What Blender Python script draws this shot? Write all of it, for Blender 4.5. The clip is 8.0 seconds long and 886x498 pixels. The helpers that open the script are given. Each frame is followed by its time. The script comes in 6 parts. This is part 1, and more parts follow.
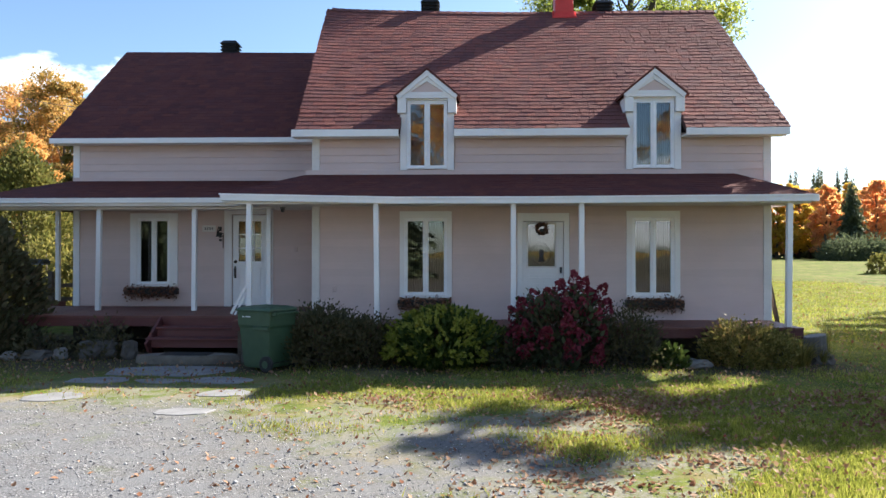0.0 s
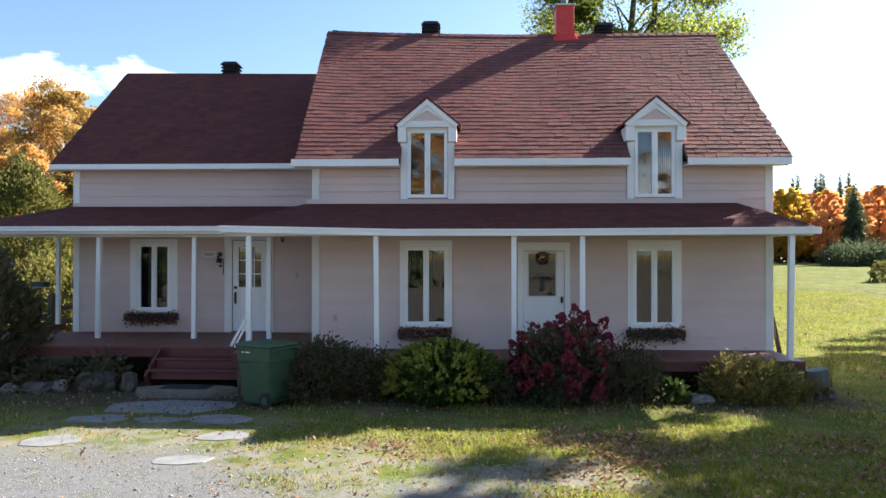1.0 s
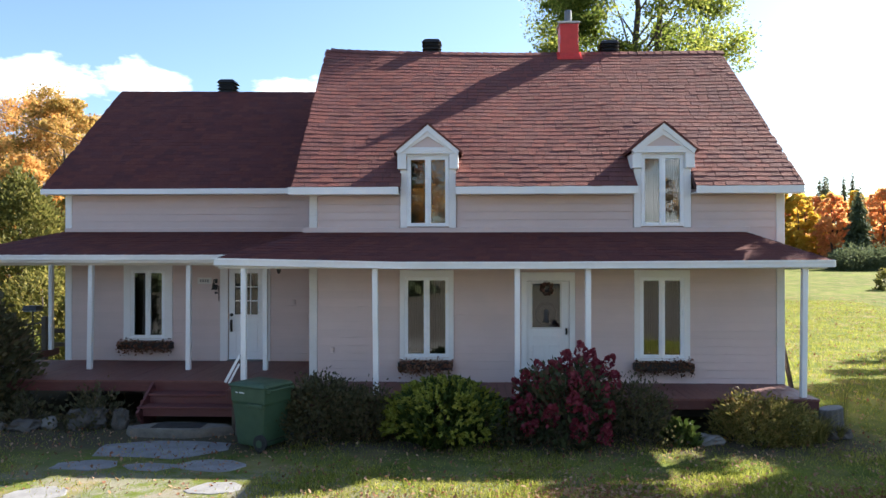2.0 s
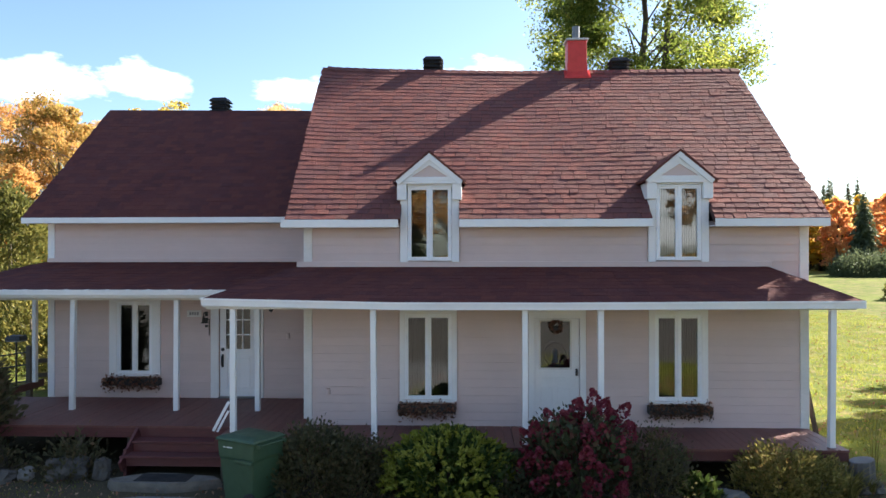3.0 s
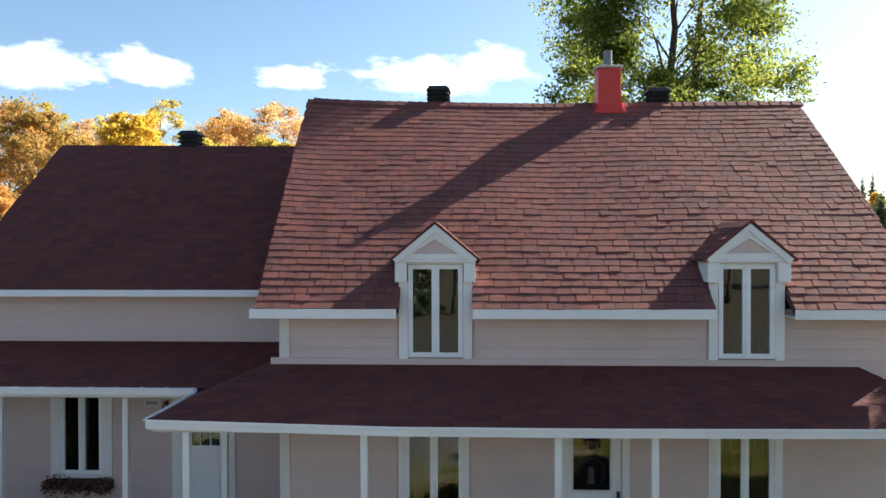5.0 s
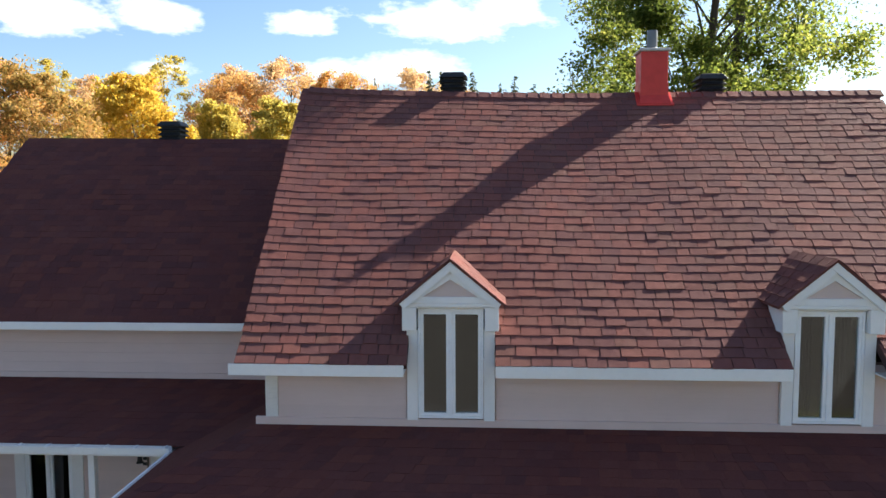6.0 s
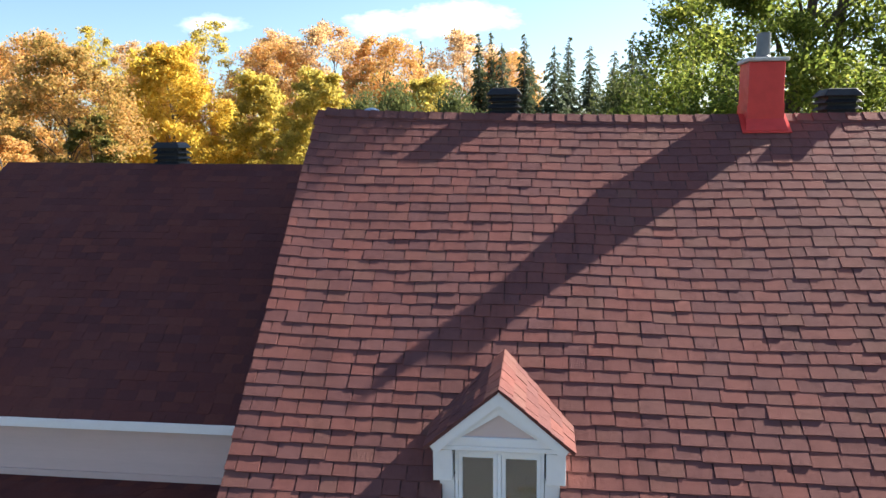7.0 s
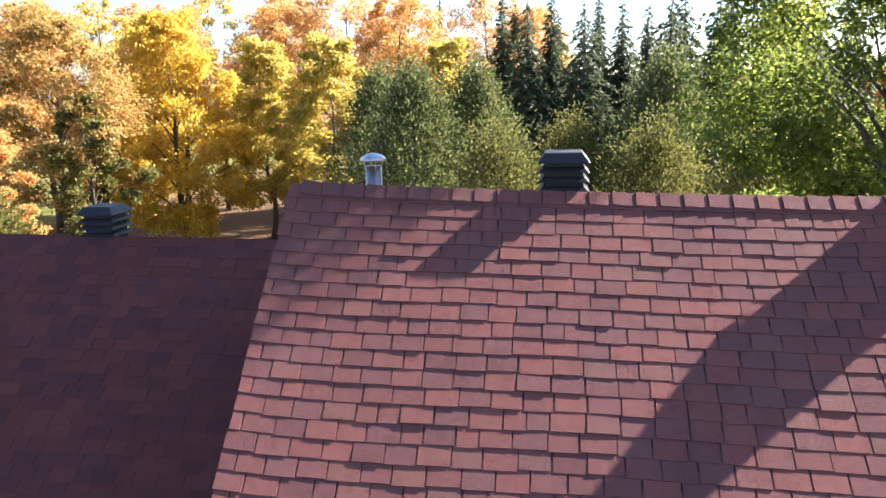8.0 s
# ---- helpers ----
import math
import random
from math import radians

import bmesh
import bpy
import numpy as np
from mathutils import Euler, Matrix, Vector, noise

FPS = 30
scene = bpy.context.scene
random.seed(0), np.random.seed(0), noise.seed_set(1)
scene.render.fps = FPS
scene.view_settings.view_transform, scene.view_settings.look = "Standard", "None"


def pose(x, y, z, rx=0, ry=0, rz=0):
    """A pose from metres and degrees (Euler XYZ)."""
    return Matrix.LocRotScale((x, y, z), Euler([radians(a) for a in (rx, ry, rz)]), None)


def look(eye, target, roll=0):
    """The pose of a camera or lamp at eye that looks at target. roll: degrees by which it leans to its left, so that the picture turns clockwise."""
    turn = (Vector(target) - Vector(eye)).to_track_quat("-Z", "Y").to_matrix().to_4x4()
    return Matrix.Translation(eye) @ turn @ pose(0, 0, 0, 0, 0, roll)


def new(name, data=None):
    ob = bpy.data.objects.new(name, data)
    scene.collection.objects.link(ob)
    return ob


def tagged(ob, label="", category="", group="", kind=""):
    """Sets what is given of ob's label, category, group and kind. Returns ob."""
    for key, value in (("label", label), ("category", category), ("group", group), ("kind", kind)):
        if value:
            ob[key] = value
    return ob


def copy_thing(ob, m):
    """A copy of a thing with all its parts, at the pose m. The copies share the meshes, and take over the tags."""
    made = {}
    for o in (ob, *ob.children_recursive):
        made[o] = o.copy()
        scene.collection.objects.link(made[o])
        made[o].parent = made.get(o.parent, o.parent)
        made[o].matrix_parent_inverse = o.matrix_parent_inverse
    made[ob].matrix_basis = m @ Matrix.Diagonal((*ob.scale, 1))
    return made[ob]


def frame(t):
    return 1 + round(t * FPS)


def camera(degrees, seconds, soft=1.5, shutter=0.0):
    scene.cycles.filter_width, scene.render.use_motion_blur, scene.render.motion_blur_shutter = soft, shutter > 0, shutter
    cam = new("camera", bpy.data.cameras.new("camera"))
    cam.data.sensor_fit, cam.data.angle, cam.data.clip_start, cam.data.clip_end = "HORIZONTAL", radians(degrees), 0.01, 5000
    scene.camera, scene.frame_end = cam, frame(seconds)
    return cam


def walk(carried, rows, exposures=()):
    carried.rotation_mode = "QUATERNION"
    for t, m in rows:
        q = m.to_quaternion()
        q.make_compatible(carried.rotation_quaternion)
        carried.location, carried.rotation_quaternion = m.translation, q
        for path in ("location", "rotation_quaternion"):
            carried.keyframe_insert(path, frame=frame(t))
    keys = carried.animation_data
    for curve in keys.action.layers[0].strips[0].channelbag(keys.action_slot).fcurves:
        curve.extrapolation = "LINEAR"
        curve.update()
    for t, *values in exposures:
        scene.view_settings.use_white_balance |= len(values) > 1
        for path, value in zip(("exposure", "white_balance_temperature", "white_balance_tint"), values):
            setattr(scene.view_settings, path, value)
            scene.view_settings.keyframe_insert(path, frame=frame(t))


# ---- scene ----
cam = camera(61.5, 8.0)
PATH = [
    (0.0, (0.320, -0.607, 1.875), (0.252, 1.392, 1.888), 0.0),
    (0.5, (0.325, -0.596, 2.137), (0.256, 1.403, 2.152), 0.0),
    (1.0, (0.347, -0.564, 2.440), (0.274, 1.435, 2.453), 0.0),
    (1.5, (0.354, -0.421, 2.733), (0.278, 1.577, 2.744), 0.0),
    (3.0, (0.285, 0.648, 3.644), (0.205, 2.647, 3.656), -0.1),
    (3.5, (0.242, 1.154, 4.011), (0.162, 3.152, 4.021), -0.1),
    (4.0, (0.198, 1.819, 4.383), (0.117, 3.817, 4.394), -0.1),
    (4.5, (0.150, 2.521, 4.775), (0.066, 4.519, 4.783), -0.1),
    (5.8, (-0.021, 4.637, 5.973), (-0.111, 6.630, 5.843), -0.2),
    (6.0, (-0.036, 5.088, 6.233), (-0.157, 7.077, 6.073), -0.2),
    (6.5, (-0.064, 6.258, 6.847), (-0.282, 8.234, 6.631), -0.2),
    (7.0, (-0.164, 7.612, 7.464), (-0.416, 9.576, 7.184), -0.5),
    (7.5, (-0.395, 9.122, 8.066), (-0.671, 11.073, 7.722), -0.8),
    (8.0, (-0.671, 10.978, 8.746), (-0.976, 12.911, 8.334), -1.3),
]
walk(cam, [(t, look(eye, target, roll)) for t, eye, target, roll in PATH],
     [(0.0, 1.26, 6400, 9), (3.0, 1.46, 6600, 9), (4.5, 1.09, 6750, 5), (6.5, 1.06, 6500, 8), (7.2, 1.24, 6430, 9), (7.5, 1.34, 6380, 11), (8.0, 1.78, 6150, 15)])

# ---- light ----
SUN = Vector((0.6655, 0.4927, 0.5605)).normalized()
SKY_STRENGTH, SUN_STRENGTH = 0.099, 8.0


def link_nodes(tree, a, i, b, j):
    tree.links.new(a.outputs[i], b.inputs[j])


def build_world():
    w = bpy.data.worlds.new("sky")
    scene.world = w
    w.use_nodes = True
    t = w.node_tree
    t.nodes.clear()
    out = t.nodes.new("ShaderNodeOutputWorld")
    bg = t.nodes.new("ShaderNodeBackground")
    sky = t.nodes.new("ShaderNodeTexSky")
    sky.sky_type, sky.sun_disc = "NISHITA", False
    sky.sun_elevation, sky.sun_rotation = math.asin(SUN.z), math.atan2(SUN.x, SUN.y)
    sky.altitude, sky.air_density, sky.dust_density, sky.ozone_density = 200, 1.0, 1.0, 3.6
    bg.inputs["Strength"].default_value = SKY_STRENGTH
    co = t.nodes.new("ShaderNodeTexCoord")
    sep = t.nodes.new("ShaderNodeSeparateXYZ")
    link_nodes(t, co, "Generated", sep, 0)

    def m(op, a, b=None, clamp=False):
        n = t.nodes.new("ShaderNodeMath")
        n.operation, n.use_clamp = op, clamp
        for k, v in enumerate((a, b)):
            if v is None:
                continue
            if isinstance(v, (int, float)):
                n.inputs[k].default_value = v
            else:
                t.links.new(v, n.inputs[k])
        return n.outputs[0]

    az = m("MULTIPLY", m("ARCTAN2", sep.outputs[0], sep.outputs[1]), 57.2958)
    el = m("MULTIPLY", m("ARCSINE", sep.outputs[2]), 57.2958)
    nz = t.nodes.new("ShaderNodeTexNoise")
    mp = t.nodes.new("ShaderNodeMapping")
    mp.inputs["Scale"].default_value = (14, 14, 34)
    link_nodes(t, co, "Generated", mp, 0)
    link_nodes(t, mp, 0, nz, "Vector")
    nz.inputs["Scale"].default_value, nz.inputs["Detail"].default_value, nz.inputs["Roughness"].default_value = 1.0, 6, 0.6
    wob = m("MULTIPLY", m("SUBTRACT", nz.outputs[0], 0.5), 2.6)
    total = None
    # drifting fair-weather clouds: azimuth, elevation, half width, half height, weight
    for a0, e0, cw, ch, wt in ((-31, 11.6, 6.5, 1.4, 1), (-38, 12.8, 5, 2, 1), (-24.6, 12.0, 3.6, 1.3, 1), (-4.0, 12.4, 7.0, 1.5, 1),
                               (1.2, 13.2, 3.0, 1.5, 1), (-13.5, 11.8, 3.2, 1.0, 1), (-8, 9.0, 6.5, 1.4, 0.7), (-30, 18.4, 2.6, 0.9, 1),
                               (-24, 8.6, 2.5, 0.8, 0.55), (22, 19.5, 5, 0.9, 0.8), (-50, 16, 7, 2.5, 1), (55, 13, 9, 3, 1), (166, 3.6, 9, 1.2, 1), (158, 6.5, 8, 1.5, 1), (176, 5.0, 6, 1.4, 0.9), (168, 1.6, 14, 1.3, 1)):
        dx = m("DIVIDE", m("SUBTRACT", az, a0), cw)
        dy = m("DIVIDE", m("SUBTRACT", el, e0), ch)
        d = m("SQRT", m("ADD", m("MULTIPLY", dx, dx), m("MULTIPLY", dy, dy)))
        c = m("MULTIPLY", m("MULTIPLY", m("SUBTRACT", m("ADD", 1.05, wob), d), 1.9, True), wt)
        total = c if total is None else m("MAXIMUM", total, c)
    # broken cloud over the rest of the sky
    nz2 = t.nodes.new("ShaderNodeTexNoise")
    mp2 = t.nodes.new("ShaderNodeMapping")
    mp2.inputs["Scale"].default_value = (3, 3, 9)
    link_nodes(t, co, "Generated", mp2, 0)
    link_nodes(t, mp2, 0, nz2, "Vector")
    nz2.inputs["Scale"].default_value, nz2.inputs["Detail"].default_value = 1.0, 8
    rest = m("MULTIPLY", m("MULTIPLY", m("SUBTRACT", nz2.outputs[0], 0.58), 7, True), m("MULTIPLY", m("SUBTRACT", m("ABSOLUTE", az), 55), 0.1, True))
    total = m("MAXIMUM", total, rest)
    mix = t.nodes.new("ShaderNodeMix")
    mix.data_type = "RGBA"
    t.links.new(m("MULTIPLY", total, 0.85, True), mix.inputs[0])
    link_nodes(t, sky, 0, mix, 6)
    mix.inputs[7].default_value = (8.6, 8.7, 8.9, 1)
    link_nodes(t, mix, 2, bg, 0)
    link_nodes(t, bg, 0, out, 0)
    lamp = bpy.data.lights.new("sun", "SUN")
    lamp.energy, lamp.angle, lamp.color = SUN_STRENGTH, radians(0.55), (1.0, 0.93, 0.83)
    ob = new("sun", lamp)
    ob.matrix_world = look(SUN * 60, (0, 0, 0))


build_world()


# ---- materials ----
class Nodes:
    """A small wrapper for one node material."""

    def __init__(self, name):
        self.mat = bpy.data.materials.new(name)
        self.mat.use_nodes = True
        self.t = self.mat.node_tree
        self.p = self.t.nodes["Principled BSDF"]
        self.out = self.t.nodes["Material Output"]

    def n(self, kind, **settings):
        return self.t.nodes.new("ShaderNode" + kind)

    def put(self, value, socket):
        if isinstance(value, (int, float)):
            socket.default_value = value
        elif isinstance(value, tuple):
            socket.default_value = value if len(value) == 4 or len(socket.default_value) == 3 else (*value, 1)
        else:
            self.t.links.new(value, socket)

    def coords(self, scale=(1, 1, 1), world=False):
        c = self.n("TexCoord")
        mp = self.n("Mapping")
        mp.inputs["Scale"].default_value = scale
        if world:
            g = self.n("NewGeometry")
            self.t.links.new(g.outputs["Position"], mp.inputs[0])
        else:
            self.t.links.new(c.outputs["Object"], mp.inputs[0])
        return mp.outputs[0]

    def noise(self, scale, detail=4, rough=0.55, vec=None):
        n = self.n("TexNoise")
        n.inputs["Scale"].default_value, n.inputs["Detail"].default_value, n.inputs["Roughness"].default_value = scale, detail, rough
        self.t.links.new(vec if vec is not None else self.coords(), n.inputs["Vector"])
        return n.outputs[0]

    def math(self, op, a, b=0.0, clamp=False):
        n = self.n("Math")
        n.operation, n.use_clamp = op, clamp
        self.put(a, n.inputs[0])
        self.put(b, n.inputs[1])
        return n.outputs[0]

    def span(self, v, a, b, c=0.0, d=1.0):
        n = self.n("MapRange")
        self.put(v, n.inputs[0])
        for k, x in enumerate((a, b, c, d)):
            n.inputs[k + 1].default_value = x
        return n.outputs[0]

    def mix(self, f, a, b, blend="MIX"):
        n = self.n("Mix")
        n.data_type, n.blend_type = "RGBA", blend
        self.put(f, n.inputs[0])
        self.put(a, n.inputs[6])
        self.put(b, n.inputs[7])
        return n.outputs[2]

    def ramp(self, v, stops):
        n = self.n("ValToRGB")
        e = n.color_ramp.elements
        while len(e) < len(stops):
            e.new(0.5)
        for k, (pos, col) in enumerate(stops):
            e[k].position, e[k].color = pos, (*col, 1)
        self.put(v, n.inputs[0])
        return n.outputs[0]

    def rand(self):
        """One number for each piece: by object and by island."""
        o, g = self.n("ObjectInfo"), self.n("NewGeometry")
        return self.math("FRACT", self.math("ADD", o.outputs["Random"], g.outputs["Random Per Island"]))

    def bump(self, h, strength=0.3, dist=0.01):
        n = self.n("Bump")
        n.inputs["Strength"].default_value, n.inputs["Distance"].default_value = strength, dist
        self.put(h, n.inputs["Height"])
        self.t.links.new(n.outputs[0], self.p.inputs["Normal"])

    def done(self, colour, rough=0.6, metal=0.0, spec=0.5):
        self.put(colour, self.p.inputs["Base Color"])
        self.put(rough, self.p.inputs["Roughness"])
        self.put(metal, self.p.inputs["Metallic"])
        self.put(spec, self.p.inputs["Specular IOR Level"])
        return self.mat


def tint(c, k):
    return tuple(min(1.0, v * k) for v in c)


def paint(name, c, rough=0.5, dirt=0.25, grain=(1, 1, 1), scale=6, vary=0.0):
    s = Nodes(name)
    big = s.noise(0.9, 5, 0.6, s.coords(world=True))
    fine = s.noise(scale, 6, 0.65, s.coords(grain))
    col = s.mix(s.span(big, 0.35, 0.7), tint(c, 1.04), tint(c, 1 - dirt * 0.5))
    col = s.mix(s.span(fine, 0.5, 0.8, 0, dirt), col, tint(c, 0.62))
    if vary:
        col = s.mix(s.math("MULTIPLY", s.rand(), vary), col, tint(c, 0.72))
    s.bump(fine, 0.25, 0.004)
    return s.done(col, s.span(fine, 0.3, 0.7, rough - 0.08, rough + 0.12))


def shingle_material(name, stops, patchy=0.5):
    s = Nodes(name)
    c = s.ramp(s.rand(), stops)
    grit = s.noise(190, 3, 0.7)
    blotch = s.noise(9, 4, 0.65)
    patch = s.noise(0.55, 4, 0.6, s.coords(world=True))
    streak = s.noise(1.0, 4, 0.6, s.coords((2.2, 0.5, 0.5), world=True))
    c = s.mix(s.span(patch, 0.4, 0.7, 0, patchy), c, (0.142, 0.062, 0.055))
    c = s.mix(s.span(streak, 0.54, 0.78, 0, 0.35), c, (0.055, 0.021, 0.019))
    c = s.mix(s.span(blotch, 0.5, 0.75, 0, 0.3), c, (0.060, 0.020, 0.018))
    c = s.mix(s.span(grit, 0.35, 0.7, 0, 0.55), c, s.mix(0.5, c, (0.20, 0.105, 0.082)), "MIX")
    s.bump(grit, 0.9, 0.006)
    return s.done(c, 0.80, 0, 0.06)


def wood(name, c, grain=(1.5, 18, 18), rough=0.6, wear=0.5):
    s = Nodes(name)
    r = s.rand()
    g = s.noise(3.0, 6, 0.65, s.coords(grain))
    wr = s.noise(1.3, 6, 0.7, s.coords(world=True))
    col = s.mix(s.span(g, 0.3, 0.7), tint(c, 0.75), tint(c, 1.2))
    col = s.mix(s.math("MULTIPLY", r, 0.45), col, tint(c, 0.6))
    col = s.mix(s.span(wr, 0.55, 0.75, 0, wear), col, (c[0] * 0.9 + 0.05, c[1] * 0.9 + 0.06, c[2] * 0.9 + 0.055))
    s.bump(g, 0.35, 0.004)
    return s.done(col, rough)


def stone(name, c, scale=5, rough=0.85):
    s = Nodes(name)
    a = s.noise(scale, 8, 0.65)
    b = s.noise(scale * 9, 4, 0.7)
    o = s.n("ObjectInfo")
    col = s.mix(s.span(a, 0.3, 0.7), tint(c, 0.62), tint(c, 1.2))
    col = s.mix(s.math("MULTIPLY", o.outputs["Random"], 0.4), col, tint(c, 0.6))
    col = s.mix(s.span(b, 0.55, 0.75, 0, 0.5), col, tint(c, 0.5))
    s.bump(s.math("ADD", a, s.math("MULTIPLY", b, 0.3)), 0.6, 0.03)
    return s.done(col, rough)


def metal(name, c, rough=0.4, metallic=0.0):
    s = Nodes(name)
    a = s.noise(7, 5, 0.6)
    col = s.mix(s.span(a, 0.4, 0.75, 0, 0.4), c, tint(c, 0.6))
    s.bump(a, 0.08, 0.01)
    return s.done(col, s.span(a, 0.3, 0.7, rough - 0.06, rough + 0.12), metallic)


def leaf(name, stops, through_light=0.5, rough=0.5, patch=0.45):
    s = Nodes(name)
    r = s.rand()
    clump = s.noise(patch, 3, 0.6, s.coords(world=True))
    v = s.math("ADD", s.math("MULTIPLY", r, 0.6), s.math("MULTIPLY", s.span(clump, 0.3, 0.7), 0.4))
    col = s.ramp(v, stops)
    s.done(col, rough, 0, 0.12)
    tr = s.n("BsdfTranslucent")
    s.put(s.mix(0.35, col, (1.0, 0.97, 0.7), "MULTIPLY"), tr.inputs[0])
    mx = s.n("MixShader")
    mx.inputs[0].default_value = through_light
    s.t.links.new(s.p.outputs[0], mx.inputs[1])
    s.t.links.new(tr.outputs[0], mx.inputs[2])
    s.t.links.new(mx.outputs[0], s.out.inputs[0])
    return s.mat


def glass_material():
    s = Nodes("window_glass")
    tr, gl, fr, mx = s.n("BsdfTransparent"), s.n("BsdfGlossy"), s.n("Fresnel"), s.n("MixShader")
    tr.inputs[0].default_value = (0.62, 0.66, 0.66, 1)
    gl.inputs["Roughness"].default_value = 0.015
    wave = s.noise(1.4, 2, 0.5)
    b = s.n("Bump")
    b.inputs["Strength"].default_value, b.inputs["Distance"].default_value = 0.035, 0.05
    s.put(wave, b.inputs["Height"])
    s.t.links.new(b.outputs[0], gl.inputs["Normal"])
    fr.inputs["IOR"].default_value = 2.1
    s.t.links.new(fr.outputs[0], mx.inputs[0])
    s.t.links.new(tr.outputs[0], mx.inputs[1])
    s.t.links.new(gl.outputs[0], mx.inputs[2])
    s.t.links.new(mx.outputs[0], s.out.inputs[0])
    return s.mat


def ground_material():
    s = Nodes("lawn_and_gravel")
    pos = s.coords(world=True)
    sep = s.n("SeparateXYZ")
    s.t.links.new(pos, sep.inputs[0])
    x, y = sep.outputs[0], sep.outputs[1]
    n1 = s.noise(0.5, 5, 0.6, pos)
    n2 = s.noise(2.3, 6, 0.65, pos)
    n3 = s.noise(26, 5, 0.7, pos)
    n4 = s.noise(90, 3, 0.7, pos)
    # grass
    grass = s.mix(s.span(n2, 0.3, 0.7), (0.058, 0.080, 0.015), (0.150, 0.176, 0.032))
    grass = s.mix(s.span(n1, 0.45, 0.68, 0, 0.6), grass, (0.205, 0.245, 0.040))
    grass = s.mix(s.span(n3, 0.35, 0.7, 0, 0.65), grass, (0.035, 0.052, 0.014))
    straw = s.noise(1.1, 6, 0.7, pos)
    grass = s.mix(s.span(straw, 0.47, 0.66, 0, 0.7), grass, (0.225, 0.165, 0.085))
    # gravel
    peb = s.n("TexVoronoi")
    peb.inputs["Scale"].default_value = 85
    s.t.links.new(pos, peb.inputs["Vector"])
    hsv = s.n("SeparateColor")
    s.t.links.new(peb.outputs["Color"], hsv.inputs[0])
    gravel = s.ramp(hsv.outputs[0], ((0.0, (0.045, 0.046, 0.051)), (0.3, (0.105, 0.105, 0.114)), (0.7, (0.18, 0.18, 0.193)), (1.0, (0.36, 0.356, 0.352))))
    gravel = s.mix(s.span(peb.outputs["Distance"], 0.25, 0.75, 0, 0.75), gravel, (0.075, 0.072, 0.07))
    big = s.n("TexVoronoi")
    big.inputs["Scale"].default_value = 34
    s.t.links.new(pos, big.inputs["Vector"])
    bc = s.n("SeparateColor")
    s.t.links.new(big.outputs["Color"], bc.inputs[0])
    gravel = s.mix(s.math("MULTIPLY", s.span(bc.outputs[1], 0.72, 0.78), s.span(big.outputs["Distance"], 0.5, 0.35)), gravel, s.ramp(bc.outputs[0], ((0.0, (0.10, 0.10, 0.11)), (1.0, (0.40, 0.40, 0.40)))))
    fine = s.mix(s.span(n4, 0.3, 0.7), (0.090, 0.093, 0.100), (0.205, 0.207, 0.213))
    gravel = s.mix(s.span(n2, 0.40, 0.62, 0.1, 0.85), gravel, fine)
    soil = s.mix(s.span(n3, 0.3, 0.7), (0.13, 0.10, 0.075), (0.24, 0.20, 0.155))
    # where the drive lies
    edge = s.math("ADD", s.math("MULTIPLY", s.math("SUBTRACT", n1, 0.5), 4.2), s.math("MULTIPLY", s.math("SUBTRACT", n2, 0.5), 5.5))
    drive_x = s.math("SUBTRACT", s.math("ADD", -3.1, s.math("MULTIPLY", s.math("SUBTRACT", 9.0, y), 1.22)), x)
    drive_y = s.math("SUBTRACT", 8.9, y)
    drive_x = s.math("MINIMUM", drive_x, s.math("SUBTRACT", 1.5, x))
    ex, ey = s.math("DIVIDE", s.math("SUBTRACT", x, 0.45), 1.15), s.math("DIVIDE", s.math("SUBTRACT", y, 6.5), 1.2)
    worn_patch = s.math("MULTIPLY", s.math("SUBTRACT", 1.1, s.math("SQRT", s.math("ADD", s.math("MULTIPLY", ex, ex), s.math("MULTIPLY", ey, ey)))), 1.5)
    drive = s.math("ADD", s.math("MAXIMUM", s.math("MINIMUM", drive_x, s.math("MULTIPLY", drive_y, 1.6)), worn_patch), edge)
    drive = s.math("SUBTRACT", drive, s.math("MULTIPLY", s.span(y, 0.5, -4.0), 40.0))
    f = s.span(drive, -0.3, 1.1)
    worn = s.noise(1.5, 6, 0.7, pos)
    near = s.math("MULTIPLY", s.span(drive, -5.5, -0.2), s.span(y, 11.0, 9.4))
    thin = s.math("MULTIPLY", near, s.span(s.math("ADD", worn, s.math("MULTIPLY", s.math("SUBTRACT", n3, 0.5), 0.5)), 0.44, 0.56))
    col = s.mix(s.math("MULTIPLY", thin, 0.85, True), grass, s.mix(s.span(n4, 0.35, 0.65), soil, (0.23, 0.225, 0.215)))
    mud = s.math("MULTIPLY", s.span(drive, 5.0, 0.6), s.span(s.noise(2.0, 6, 0.7, pos), 0.36, 0.55))
    gravel = s.mix(s.math("MULTIPLY", mud, 0.55), gravel, s.mix(s.span(n3, 0.35, 0.65), (0.10, 0.092, 0.078), (0.22, 0.205, 0.18)))
    col = s.mix(f, col, gravel)
    tufts = s.math("MULTIPLY", s.math("MULTIPLY", f, s.span(drive, 4.4, 0.6)), s.span(s.math("ADD", worn, s.math("MULTIPLY", s.math("SUBTRACT", n3, 0.5), 0.6)), 0.56, 0.66))
    col = s.mix(s.math("MULTIPLY", tufts, 0.9, True), col, grass)
    # earth along the porch, darkened in colour to carry the house's shade
    bed = s.math("MULTIPLY", s.span(s.math("ADD", y, s.math("MULTIPLY", s.math("SUBTRACT", n2, 0.5), 2.2)), 10.5, 11.4), s.math("MULTIPLY", s.span(y, 17.0, 16.0), s.span(x, 7.2, 6.4)))
